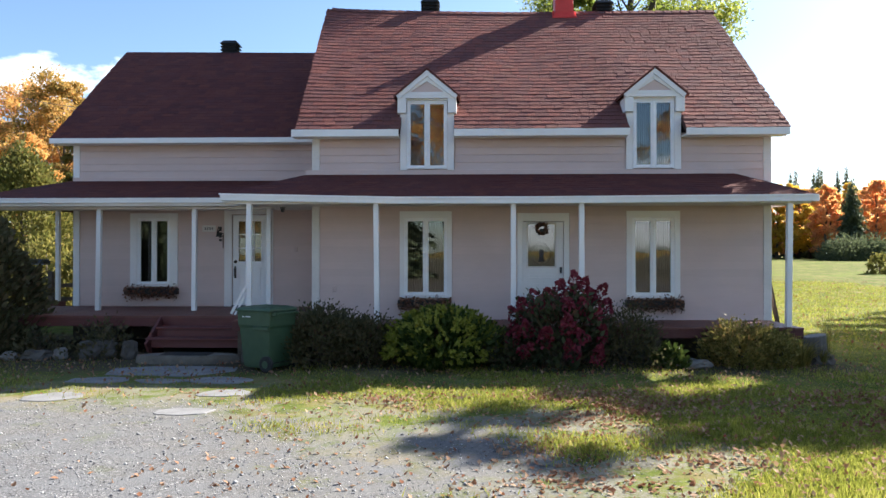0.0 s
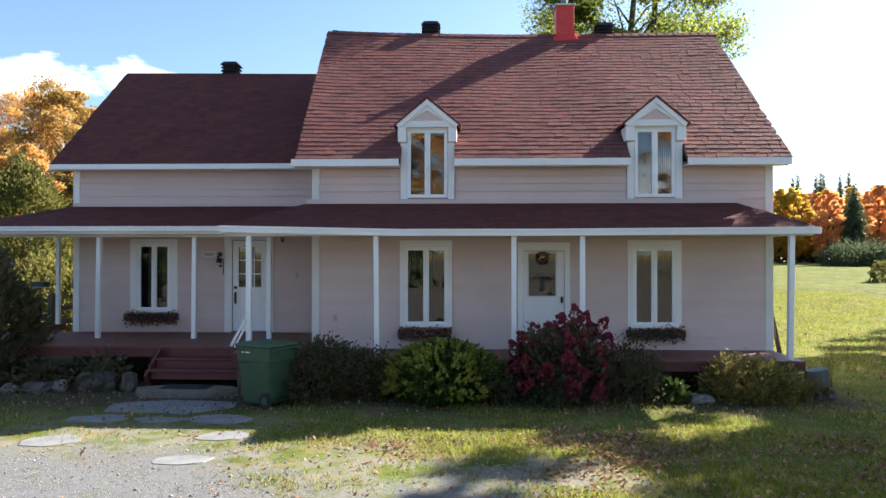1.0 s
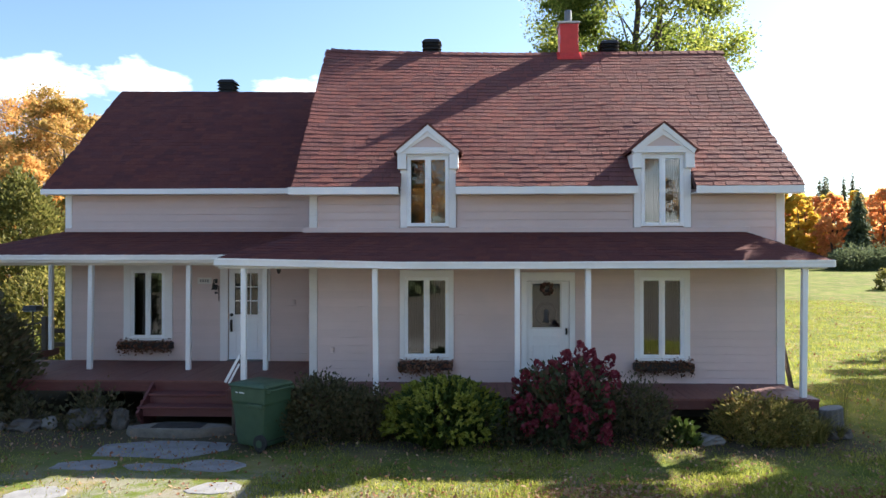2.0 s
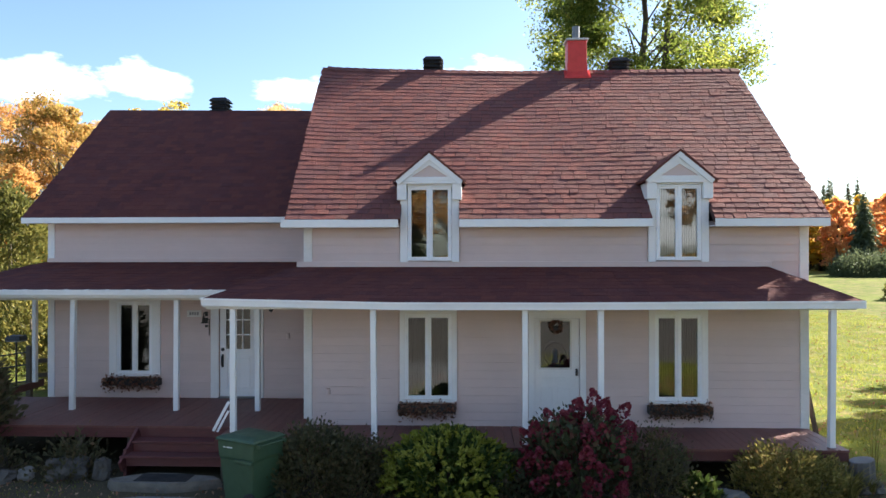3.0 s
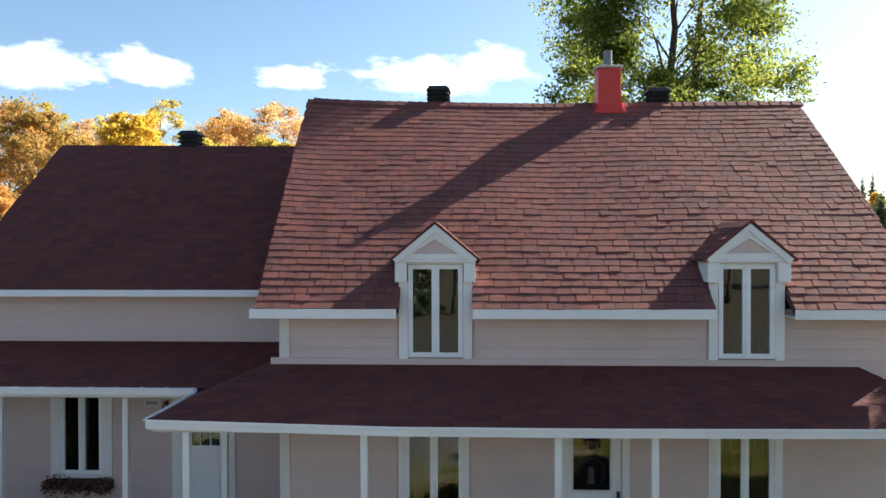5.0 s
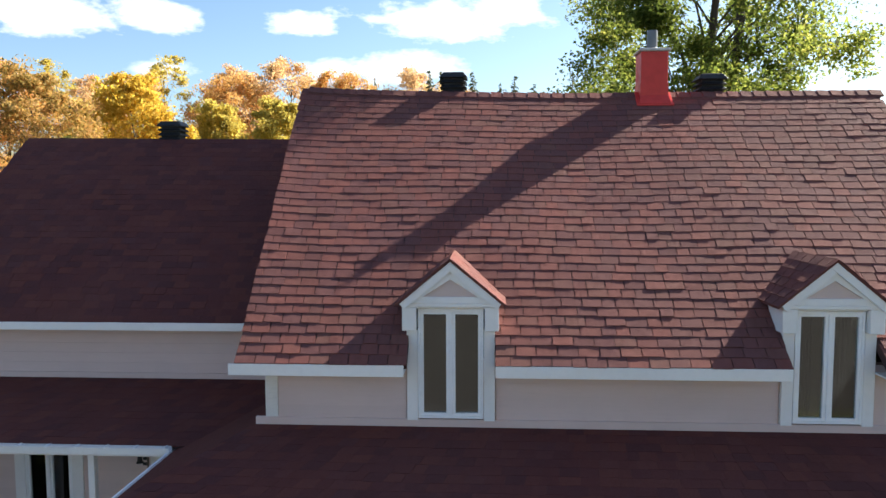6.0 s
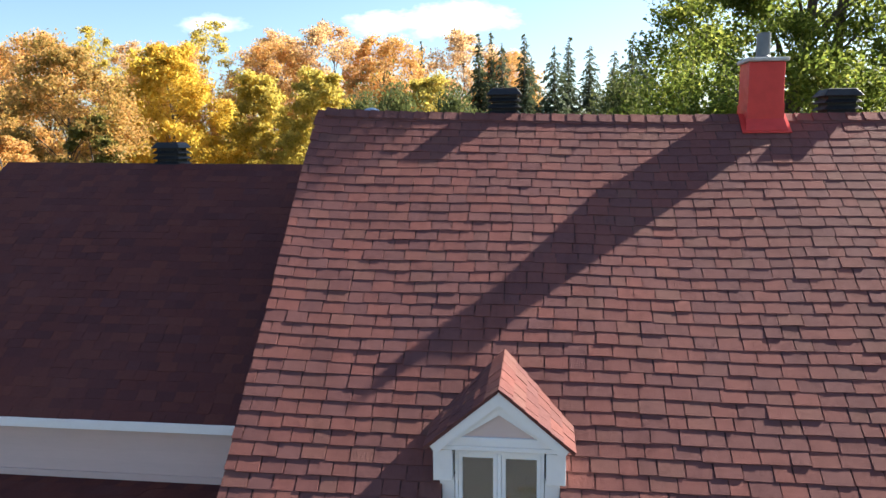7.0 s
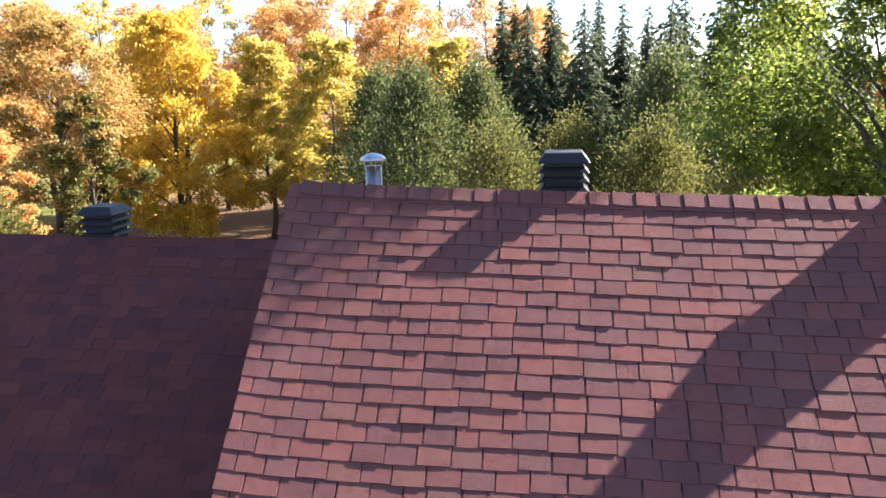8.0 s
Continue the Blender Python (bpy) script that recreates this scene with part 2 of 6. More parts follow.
    col = s.mix(s.math("MULTIPLY", bed, 0.9), col, s.mix(s.span(n3, 0.3, 0.7), (0.045, 0.036, 0.027), (0.105, 0.085, 0.062)))
    # leaf-strewn floor under the far trees
    far = s.math("MULTIPLY", s.span(y, 36, 44), s.span(n1, 0.32, 0.46))
    far = s.math("MULTIPLY", s.math("MULTIPLY", far, s.span(x, 8, -4)), s.span(x, -40, -34, 0.2, 1))
    col = s.mix(far, col, s.mix(s.span(n3, 0.3, 0.7), (0.075, 0.042, 0.028), (0.19, 0.115, 0.062)))
    # unseen ground behind the camera's start, dulled for what the panes mirror
    rear_tint = s.math("MULTIPLY", s.span(y, 3.4, 1.0), s.span(n2, 0.25, 0.42, 0.4, 1))
    col = s.mix(rear_tint, col, s.mix(s.span(n3, 0.3, 0.7), (0.050, 0.046, 0.043), (0.115, 0.104, 0.093)))
    field = s.math("MULTIPLY", s.span(y, -18.0, -26.0), 0.92)
    col = s.mix(field, col, s.mix(s.span(n1, 0.35, 0.65), (0.060, 0.055, 0.040), (0.10, 0.088, 0.060)))
    h = s.math("ADD", s.math("MULTIPLY", n3, s.span(f, 0, 1, 0.6, 0.15)), s.math("MULTIPLY", peb.outputs["Distance"], s.math("MULTIPLY", f, -0.25)))
    s.bump(h, 0.6, 0.03)
    return s.done(col, 0.95, 0, 0.05)


M = {}
M["siding"] = paint("pink_beige_siding", (0.63, 0.493, 0.455), 0.55, 0.14, (0.6, 6, 9), 5, 0.22)
M["white"] = paint("white_paint", (0.80, 0.79, 0.78), 0.45, 0.14, (2, 2, 2), 8)
M["old_white"] = paint("weathered_white_paint", (0.72, 0.69, 0.65), 0.6, 0.35, (2, 2, 6), 7)
M["pvc"] = paint("white_pvc", (0.84, 0.85, 0.86), 0.3, 0.05, (1, 1, 1), 5)
M["shingle"] = shingle_material("red_asphalt_shingle", ((0.0, (0.123, 0.051, 0.052)), (0.2, (0.145, 0.066, 0.066)), (0.45, (0.165, 0.064, 0.059)), (0.75, (0.202, 0.074, 0.064)), (0.9, (0.165, 0.079, 0.068)), (1.0, (0.127, 0.055, 0.059))))
# darker plum copy of the red shingle; shade on wing and porch is in it
M["shaded_shingle"] = shingle_material("shaded_plum_red_shingle", ((0.0, (0.069, 0.024, 0.028)), (0.3, (0.090, 0.029, 0.030)), (0.6, (0.099, 0.030, 0.028)), (0.85, (0.124, 0.039, 0.032)), (1.0, (0.084, 0.032, 0.037))), 0.22)
M["felt"] = paint("roof_felt", (0.074, 0.036, 0.033), 0.9, 0.3)
M["deck"] = wood("red_stained_planks", (0.165, 0.060, 0.052), (18, 1.5, 18), 0.55, 0.45)
M["deck_x"] = wood("red_stained_boards", (0.115, 0.030, 0.028), (1.5, 18, 18), 0.6, 0.3)
M["timber"] = wood("grey_brown_timber", (0.10, 0.075, 0.055), (1.5, 14, 14), 0.8, 0.5)
# this dark grey stands in for the gloom of the unlit rooms
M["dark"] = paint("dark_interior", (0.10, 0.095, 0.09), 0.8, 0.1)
M["curtain"] = paint("grey_curtain", (0.058, 0.059, 0.067), 0.9, 0.2, (20, 20, 1), 3)
M["glass"] = glass_material()
M["vent"] = metal("black_vent_metal", (0.007, 0.008, 0.010), 0.55)
M["chimney"] = metal("red_chimney_paint", (0.60, 0.036, 0.026), 0.45)
M["cement"] = stone("grey_cement_cap", (0.52, 0.51, 0.49), 8)
M["steel"] = metal("galvanised_steel", (0.55, 0.56, 0.58), 0.3, 0.9)
M["pipe"] = metal("smoked_steel", (0.32, 0.31, 0.30), 0.28, 0.95)
M["dull_steel"] = metal("dull_grey_pipe", (0.16, 0.17, 0.18), 0.45, 0.6)
M["bin"] = metal("green_bin_plastic", (0.033, 0.072, 0.036), 0.5)
M["black"] = metal("black_iron", (0.015, 0.015, 0.016), 0.5)
M["rubber"] = metal("black_rubber", (0.012, 0.012, 0.012), 0.7)
M["mark"] = paint("white_mark", (0.75, 0.75, 0.75), 0.5, 0.1)
M["grey_mark"] = paint("grey_mark", (0.22, 0.22, 0.22), 0.5, 0.1)
M["flag"] = stone("grey_flagstone", (0.21, 0.208, 0.212), 3)
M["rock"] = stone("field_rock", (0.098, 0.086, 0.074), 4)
M["pale_rock"] = stone("pale_rock", (0.22, 0.205, 0.185), 4)
M["step_stone"] = stone("brown_step_stone", (0.17, 0.150, 0.125), 6)
M["log"] = stone("weathered_log", (0.15, 0.135, 0.12), 6)
M["bark"] = stone("brown_bark", (0.085, 0.065, 0.05), 3)
M["ground"] = ground_material()
M["blade"] = leaf("grass_blades", ((0, (0.088, 0.108, 0.020)), (0.4, (0.198, 0.222, 0.038)), (0.75, (0.345, 0.345, 0.078)), (1, (0.57, 0.46, 0.22))), 0.6, 0.5, 2.6)
M["fallen"] = leaf("fallen_leaves", ((0, (0.102, 0.038, 0.021)), (0.25, (0.211, 0.09, 0.052)), (0.5, (0.281, 0.151, 0.091)), (0.75, (0.391, 0.262, 0.176)), (0.92, (0.313, 0.165, 0.091)), (1, (0.36, 0.069, 0.03))), 0.25, 0.7)
M["green_leaf"] = leaf("maple_green_leaves", ((0, (0.070, 0.106, 0.023)), (0.45, (0.143, 0.189, 0.041)), (0.75, (0.270, 0.300, 0.068)), (1, (0.452, 0.424, 0.107))), 0.76)
M["yellow_leaf"] = leaf("yellow_maple_leaves", ((0, (0.463, 0.307, 0.046)), (0.4, (0.693, 0.487, 0.079)), (0.8, (0.782, 0.594, 0.136)), (1, (0.587, 0.523, 0.114))), 0.65)
M["gold_leaf"] = leaf("yellow_green_leaves", ((0, (0.325, 0.291, 0.078)), (0.4, (0.524, 0.423, 0.105)), (0.8, (0.687, 0.546, 0.131)), (1, (0.706, 0.470, 0.184))), 0.62)
M["orange_leaf"] = leaf("orange_maple_leaves", ((0, (0.41, 0.24, 0.078)), (0.4, (0.656, 0.383, 0.137)), (0.8, (0.779, 0.499, 0.195)), (1, (0.737, 0.576, 0.214))), 0.55)
M["red_leaf"] = leaf("red_orange_leaves", ((0, (0.587, 0.231, 0.119)), (0.5, (0.858, 0.461, 0.203)), (1, (0.9, 0.653, 0.286))), 0.72)
M["pink_leaf"] = leaf("faded_orange_leaves", ((0, (0.532, 0.34, 0.197)), (0.5, (0.728, 0.5, 0.276)), (1, (0.748, 0.581, 0.314))), 0.55)
M["olive_leaf"] = leaf("olive_leaves", ((0, (0.072, 0.08, 0.024)), (0.5, (0.176, 0.168, 0.048)), (1, (0.336, 0.256, 0.08))), 0.5)
M["rust_leaf"] = leaf("rusty_olive_leaves", ((0, (0.196, 0.161, 0.05)), (0.35, (0.38, 0.27, 0.083)), (0.7, (0.632, 0.38, 0.138)), (1, (0.667, 0.425, 0.198))), 0.55)
M["cedar"] = leaf("cedar_sprays", ((0, (0.065, 0.085, 0.034)), (0.6, (0.14, 0.16, 0.06)), (1, (0.26, 0.25, 0.10))), 0.45)
M["pale_cedar"] = leaf("yellowing_cedar_sprays", ((0, (0.065, 0.076, 0.022)), (0.5, (0.151, 0.151, 0.045)), (1, (0.274, 0.23, 0.075))), 0.45)
M["spruce"] = leaf("spruce_needles", ((0, (0.060, 0.078, 0.048)), (0.6, (0.105, 0.13, 0.074)), (1, (0.16, 0.18, 0.10))), 0.4)
M["yew"] = leaf("dark_yew_needles", ((0, (0.020, 0.036, 0.010)), (0.6, (0.060, 0.090, 0.022)), (1, (0.16, 0.19, 0.05))), 0.3)
M["yew_tip"] = leaf("yellowish_yew_shoots", ((0, (0.125, 0.155, 0.022)), (0.5, (0.24, 0.265, 0.040)), (1, (0.44, 0.43, 0.10))), 0.4)
M["dark_leaf"] = leaf("dark_shrub_leaves", ((0, (0.048, 0.052, 0.028)), (0.5, (0.105, 0.098, 0.050)), (0.8, (0.15, 0.115, 0.065)), (1, (0.24, 0.115, 0.085))), 0.35)
M["hyd_leaf"] = leaf("hydrangea_leaves", ((0, (0.040, 0.052, 0.026)), (0.6, (0.075, 0.088, 0.045)), (1, (0.17, 0.075, 0.065))), 0.3)
M["petal"] = leaf("crimson_petals", ((0, (0.11, 0.016, 0.030)), (0.5, (0.22, 0.034, 0.054)), (1, (0.36, 0.09, 0.11))), 0.3)
M["straw"] = leaf("yellowing_perennial_leaves", ((0, (0.070, 0.080, 0.022)), (0.45, (0.185, 0.170, 0.050)), (0.8, (0.34, 0.27, 0.09)), (1, (0.42, 0.22, 0.10))), 0.4)
M["dry_flower"] = leaf("dried_flowers", ((0, (0.05, 0.045, 0.035)), (0.5, (0.15, 0.08, 0.05)), (0.8, (0.30, 0.13, 0.09)), (1, (0.42, 0.30, 0.20))), 0.2)


# ---- mesh helpers ----
class Shape:
    """Gathers vertices and faces of one mesh."""

    def __init__(self):
        self.v, self.f = [], []

    def poly(self, pts, faces):
        k = len(self.v)
        self.v += [tuple(p) for p in pts]
        self.f += [tuple(k + i for i in f) for f in faces]
        return self

    def hexa(self, p):
        """Eight corners: bottom ring, then top ring, both anticlockwise from above."""
        return self.poly(p, ((3, 2, 1, 0), (4, 5, 6, 7), (0, 1, 5, 4), (1, 2, 6, 5), (2, 3, 7, 6), (3, 0, 4, 7)))

    def box(self, x0, y0, z0, x1, y1, z1):
        return self.hexa(((x0, y0, z0), (x1, y0, z0), (x1, y1, z0), (x0, y1, z0), (x0, y0, z1), (x1, y0, z1), (x1, y1, z1), (x0, y1, z1)))

    def bar(self, a, b, w, h=None, end=1.0):
        """A straight bar from a to b, w wide and h deep."""
        a, b, h = Vector(a), Vector(b), h or w
        d = (b - a).normalized()
        s = d.cross(Vector((0, 0, 1)) if abs(d.z) < 0.95 else Vector((0, 1, 0))).normalized()
        u = s.cross(d).normalized()
        ring = lambda c, k: [c + s * (w / 2 * i * k) + u * (h / 2 * j * k) for i, j in ((-1, -1), (1, -1), (1, 1), (-1, 1))]
        return self.hexa(ring(a, 1) + ring(b, end))

    def tube(self, pts, radii, sides=8, cap=True):
        k, n = len(self.v), len(pts)
        pts = [Vector(p) for p in pts]
        for i, p in enumerate(pts):
            d = (pts[min(i + 1, n - 1)] - pts[max(i - 1, 0)]).normalized()
            s = d.cross(Vector((0.3, 0.9, 0.1)) if abs(d.y) < 0.9 else Vector((1, 0, 0))).normalized()
            u = d.cross(s)
            for j in range(sides):
                a = 2 * math.pi * j / sides
                self.v.append(tuple(p + (s * math.cos(a) + u * math.sin(a)) * radii[i]))
        for i in range(n - 1):
            for j in range(sides):
                a, b = k + i * sides + j, k + i * sides + (j + 1) % sides
                self.f.append((a, b, b + sides, a + sides))
        if cap:
            self.f.append(tuple(k + j for j in reversed(range(sides))))
            self.f.append(tuple(k + (n - 1) * sides + j for j in range(sides)))
        return self

    def mesh(self, name, smooth=False):
        me = bpy.data.meshes.new(name)
        me.from_pydata(self.v, [], self.f)
        if smooth:
            me.polygons.foreach_set("use_smooth", [True] * len(me.polygons))
        me.update()
        return me


def part(name, shape, material, parent=None, label="", bevel=0.0, smooth=False, kind=""):
    """One mesh object, under a thing or a part."""
    me = shape.mesh(name, smooth) if isinstance(shape, Shape) else shape
    if bevel:
        bm = bmesh.new()
        bm.from_mesh(me)
        bmesh.ops.bevel(bm, geom=bm.edges[:], offset=bevel, segments=1, affect="EDGES", clamp_overlap=True)
        bm.to_mesh(me)
        bm.free()
    if material and not me.materials:
        me.materials.append(material)
    ob = new(name, me)
    ob.parent = parent
    return tagged(ob, label, kind=kind)


def thing(name, label, category, at=(0, 0, 0), group="", kind=""):
    ob = new(name)
    ob.location = at
    ob.empty_display_size = 0.2
    return tagged(ob, label, category, group, kind)


def boxes(*list_of_boxes):
    s = Shape()
    for b in list_of_boxes:
        s.box(*b)
    return s


def soup(name, pts, sizes, rng, material, parent=None, long=1.0, up=0.0, label="", kind="", out=None):
    """Many small folded leaves: one mesh of quads at pts, with random turns. up: how far they lie flat; out: a way that each one points."""
    n = len(pts)
    a = rng.normal(size=(n, 3))
    if out is not None:
        a = out + a * 0.45
    a /= np.linalg.norm(a, axis=1)[:, None] + 1e-9
    b = rng.normal(size=(n, 3)) * (1 - up * 0.8) + np.array((0, 0, 1.0)) * up * 2
    s = np.cross(a, b)
    s /= np.linalg.norm(s, axis=1)[:, None] + 1e-9
    nrm = np.cross(s, a)
    L, W = (sizes * 0.5 * long)[:, None], (sizes * 0.36)[:, None]
    fold = nrm * W * 0.35
    v = np.stack((pts - a * L, pts + s * W + fold, pts + a * L, pts - s * W + fold), 1).reshape(-1, 3)
    me = bpy.data.meshes.new(name)
    me.vertices.add(4 * n)
    me.vertices.foreach_set("co", v.ravel())
    me.loops.add(6 * n)
    k = np.arange(n)[:, None] * 4
    me.loops.foreach_set("vertex_index", (k + np.array((0, 1, 2, 0, 2, 3))).ravel())
    me.polygons.add(2 * n)
    me.polygons.foreach_set("loop_start", np.arange(2 * n) * 3)
    me.update(calc_edges=True)
    me.materials.append(material)
    return part(name, me, None, parent, label, kind=kind)


# ---- the plan of the house ----
WALL_Y, WING_Y = 13.80, 15.61          # front faces of the main house and of the wing
X0, X1, XW = -2.72, 6.09, -8.42        # left and right of the main house, left of the wing
BACK, WING_BACK = 21.3, 21.9
DECK, DECK_W = 0.61, 0.72              # porch floors
EAVE_Y, EAVE_Z, RIDGE_Y = 13.42, 4.24, 17.68
WEAVE_Y, WEAVE_Z, WRIDGE_Y, WRIDGE_Z = 15.21, 4.38, 18.82, 7.225
PY, PTOP = 12.38, 3.42                 # front edge and top of the main porch roof
DORMERS = (-0.475, 3.86)


def ridge_z(x):
    """The old ridge sags in the middle."""
    return 7.955 - 0.175 * min(1.0, max(0.0, (x + 3.1) / 4.5)) ** 0.55


def main_roof(x, s, lift=0.0):
    """A point of the main roof's front: s runs from the eave (0) to the ridge (1)."""
    rz = ridge_z(x)
    wav = 0.012 * math.sin(x * 1.7 + s * 4) * math.sin(s * math.pi)
    x += (0.09 - 0.2 * s) * min(1.0, max(0.0, -x / 3.0)) - 0.09 * s * min(1.0, max(0.0, (x - 3.0) / 3.3))
    n = Vector((0, EAVE_Z - rz, RIDGE_Y - EAVE_Y)).normalized()
    return Vector((x, EAVE_Y + (RIDGE_Y - EAVE_Y) * s, EAVE_Z + (rz - EAVE_Z) * s + wav)) + n * lift


def wing_ridge_z(x):
    """The wing's ridge falls towards the main house."""
    return WRIDGE_Z - 0.07 * min(1.0, max(0.0, (x + 8.7) / 5.5))


def wing_roof(x, s, lift=0.0):
    rz = wing_ridge_z(x)
    n = Vector((0, WEAVE_Z - rz, WRIDGE_Y - WEAVE_Y)).normalized()
    return Vector((x, WEAVE_Y + (WRIDGE_Y - WEAVE_Y) * s, WEAVE_Z + (rz - WEAVE_Z) * s)) + n * lift


house = thing("house", "old pink-beige farmhouse with red shingle roofs and a white-posted porch", "house", (0, 15, 0))
house_origin = Vector((0, 15, 0))


def hp(name, shape, material, label="", bevel=0.0, smooth=False, kind="", parent=None):
    """A part of the house, given in world places."""
    shape.v = [(x, y - 15, z) for x, y, z in shape.v] if parent is None else shape.v
    return part(name, shape, material, parent or house, label, bevel, smooth, kind)


def sub(parent, name, shape, material, label="", bevel=0.0, smooth=False, kind=""):
    """A piece of a part of the house, given in world places."""
    shape.v = [(x, y - 15, z) for x, y, z in shape.v]
    return part(name, shape, material, parent, label, bevel, smooth, kind)


def wall_shape(x0, x1, z0, z1, ya, yb, holes):
    """A wall with openings that go through it."""
    s = Shape()
    xs = sorted({x0, x1, *[h[0] for h in holes], *[h[1] for h in holes]})
    for a, b in zip(xs, xs[1:]):
        cuts, z = [h for h in holes if h[0] <= a and h[1] >= b], z0
        for h in sorted(cuts, key=lambda h: h[2]):
            if h[2] > z:
                s.box(a, ya, z, b, yb, h[2])
            z = max(z, h[3])
        if z < z1:
            s.box(a, ya, z, b, yb, z1)
    return s


MAIN_HOLES = [(-0.92, -0.09, 1.07, 2.57), (3.46, 4.26, 1.07, 2.57), (1.36, 2.16, DECK, 2.50),
              (-0.86, -0.09, 3.52, 4.83), (3.475, 4.245, 3.52, 4.83)]
WING_HOLES = [(-6.98, -6.25, 1.20, 2.66), (-4.87, -4.10, DECK_W, 2.74)]

front = hp("wall", wall_shape(X0, X1, 0.0, 4.2, WALL_Y, WALL_Y + 0.16, MAIN_HOLES), M["siding"], "pink-beige board siding of the main front")
wing_front = hp("wall", wall_shape(XW, X0, 0.0, 4.35, WING_Y, WING_Y + 0.16, WING_HOLES), M["siding"], "pink-beige board siding of the wing")


def gable_end(x, thick, y0, y1, yr, z0, zr, name, label):
    s = Shape()
    pts = [(y0, 0.0), (y1, 0.0), (y1, z0), (yr, zr), (y0, z0)]
    ring = [(x, y, z) for y, z in pts] + [(x + thick, y, z) for y, z in pts]
    s.poly(ring, ((4, 3, 2, 1, 0), (5, 6, 7, 8, 9), *[(i, (i + 1) % 5, 5 + (i + 1) % 5, 5 + i) for i in range(5)]))
    return hp(name, s, M["siding"], label)


gable_end(X1 - 0.16, 0.16, WALL_Y + 0.16, BACK, RIDGE_Y, 4.3, ridge_z(6) - 0.15, "wall", "gable end wall")
gable_end(X0, 0.16, WALL_Y + 0.16, BACK, RIDGE_Y, 4.3, ridge_z(-3) - 0.15, "wall", "gable end wall above the wing")
gable_end(XW, 0.16, WING_Y + 0.16, WING_BACK, WRIDGE_Y, 4.4, WRIDGE_Z - 0.12, "wall", "gable end wall of the wing")
hp("wall", boxes((X0 + 0.16, BACK - 0.16, 0, X1 - 0.16, BACK, 4.3)), M["siding"], "back wall")
hp("wall", boxes((XW + 0.16, WING_BACK - 0.16, 0, X0, WING_BACK, 4.4)), M["siding"], "back wall of the wing")
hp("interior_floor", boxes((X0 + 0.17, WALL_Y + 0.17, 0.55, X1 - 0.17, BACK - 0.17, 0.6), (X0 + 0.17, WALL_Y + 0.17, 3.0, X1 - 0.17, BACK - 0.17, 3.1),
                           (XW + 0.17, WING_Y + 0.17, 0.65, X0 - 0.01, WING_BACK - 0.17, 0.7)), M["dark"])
# added dark sheets, not known walls, that keep the rooms dim
hp("room_lining", boxes((X0 + 0.17, 16.6, 0.6, X1 - 0.17, 16.7, 3.0), (X0 + 0.17, 16.2, 3.1, X1 - 0.17, 16.3, 5.9), (XW + 0.17, 18.4, 0.7, X0 - 0.01, 18.5, 4.3)), M["dark"])

# corner boards, skirts and friezes
for a, b, y, z0, z1 in ((X0, X0 + 0.15, WALL_Y, DECK, 4.14), (X1 - 0.15, X1, WALL_Y, 0.55, 4.14)):
    hp("corner_board", boxes((a, y - 0.032, z0, b, y - 0.002, z1)), M["old_white"], "white corner board", 0.004)
for z0, z1 in ((DECK_W, 3.0), (3.45, 4.30)):
    hp("corner_board", boxes((XW, WING_Y - 0.032, z0, XW + 0.14, WING_Y - 0.002, z1)), M["white"], "white corner board", 0.004)
hp("skirt_flashing", boxes((X0 - 0.12, WALL_Y - 0.05, 3.405, 5.45, WALL_Y - 0.003, 3.50)), M["siding"], "weathered band above the porch roof", 0.004)
hp("skirt_flashing", boxes((XW, WING_Y - 0.05, 3.47, X0 - 0.03, WING_Y - 0.003, 3.56)), M["siding"], "weathered band above the porch roof", 0.004)


# ---- windows and doors ----
def ring_shape(x0, x1, z0, z1, y0, y1, w):
    return boxes((x0, y0, z0, x0 + w, y1, z1), (x1 - w, y0, z0, x1, y1, z1), (x0 + w, y0, z0, x1 - w, y1, z0 + w), (x0 + w, y0, z1 - w, x1 - w, y1, z1))


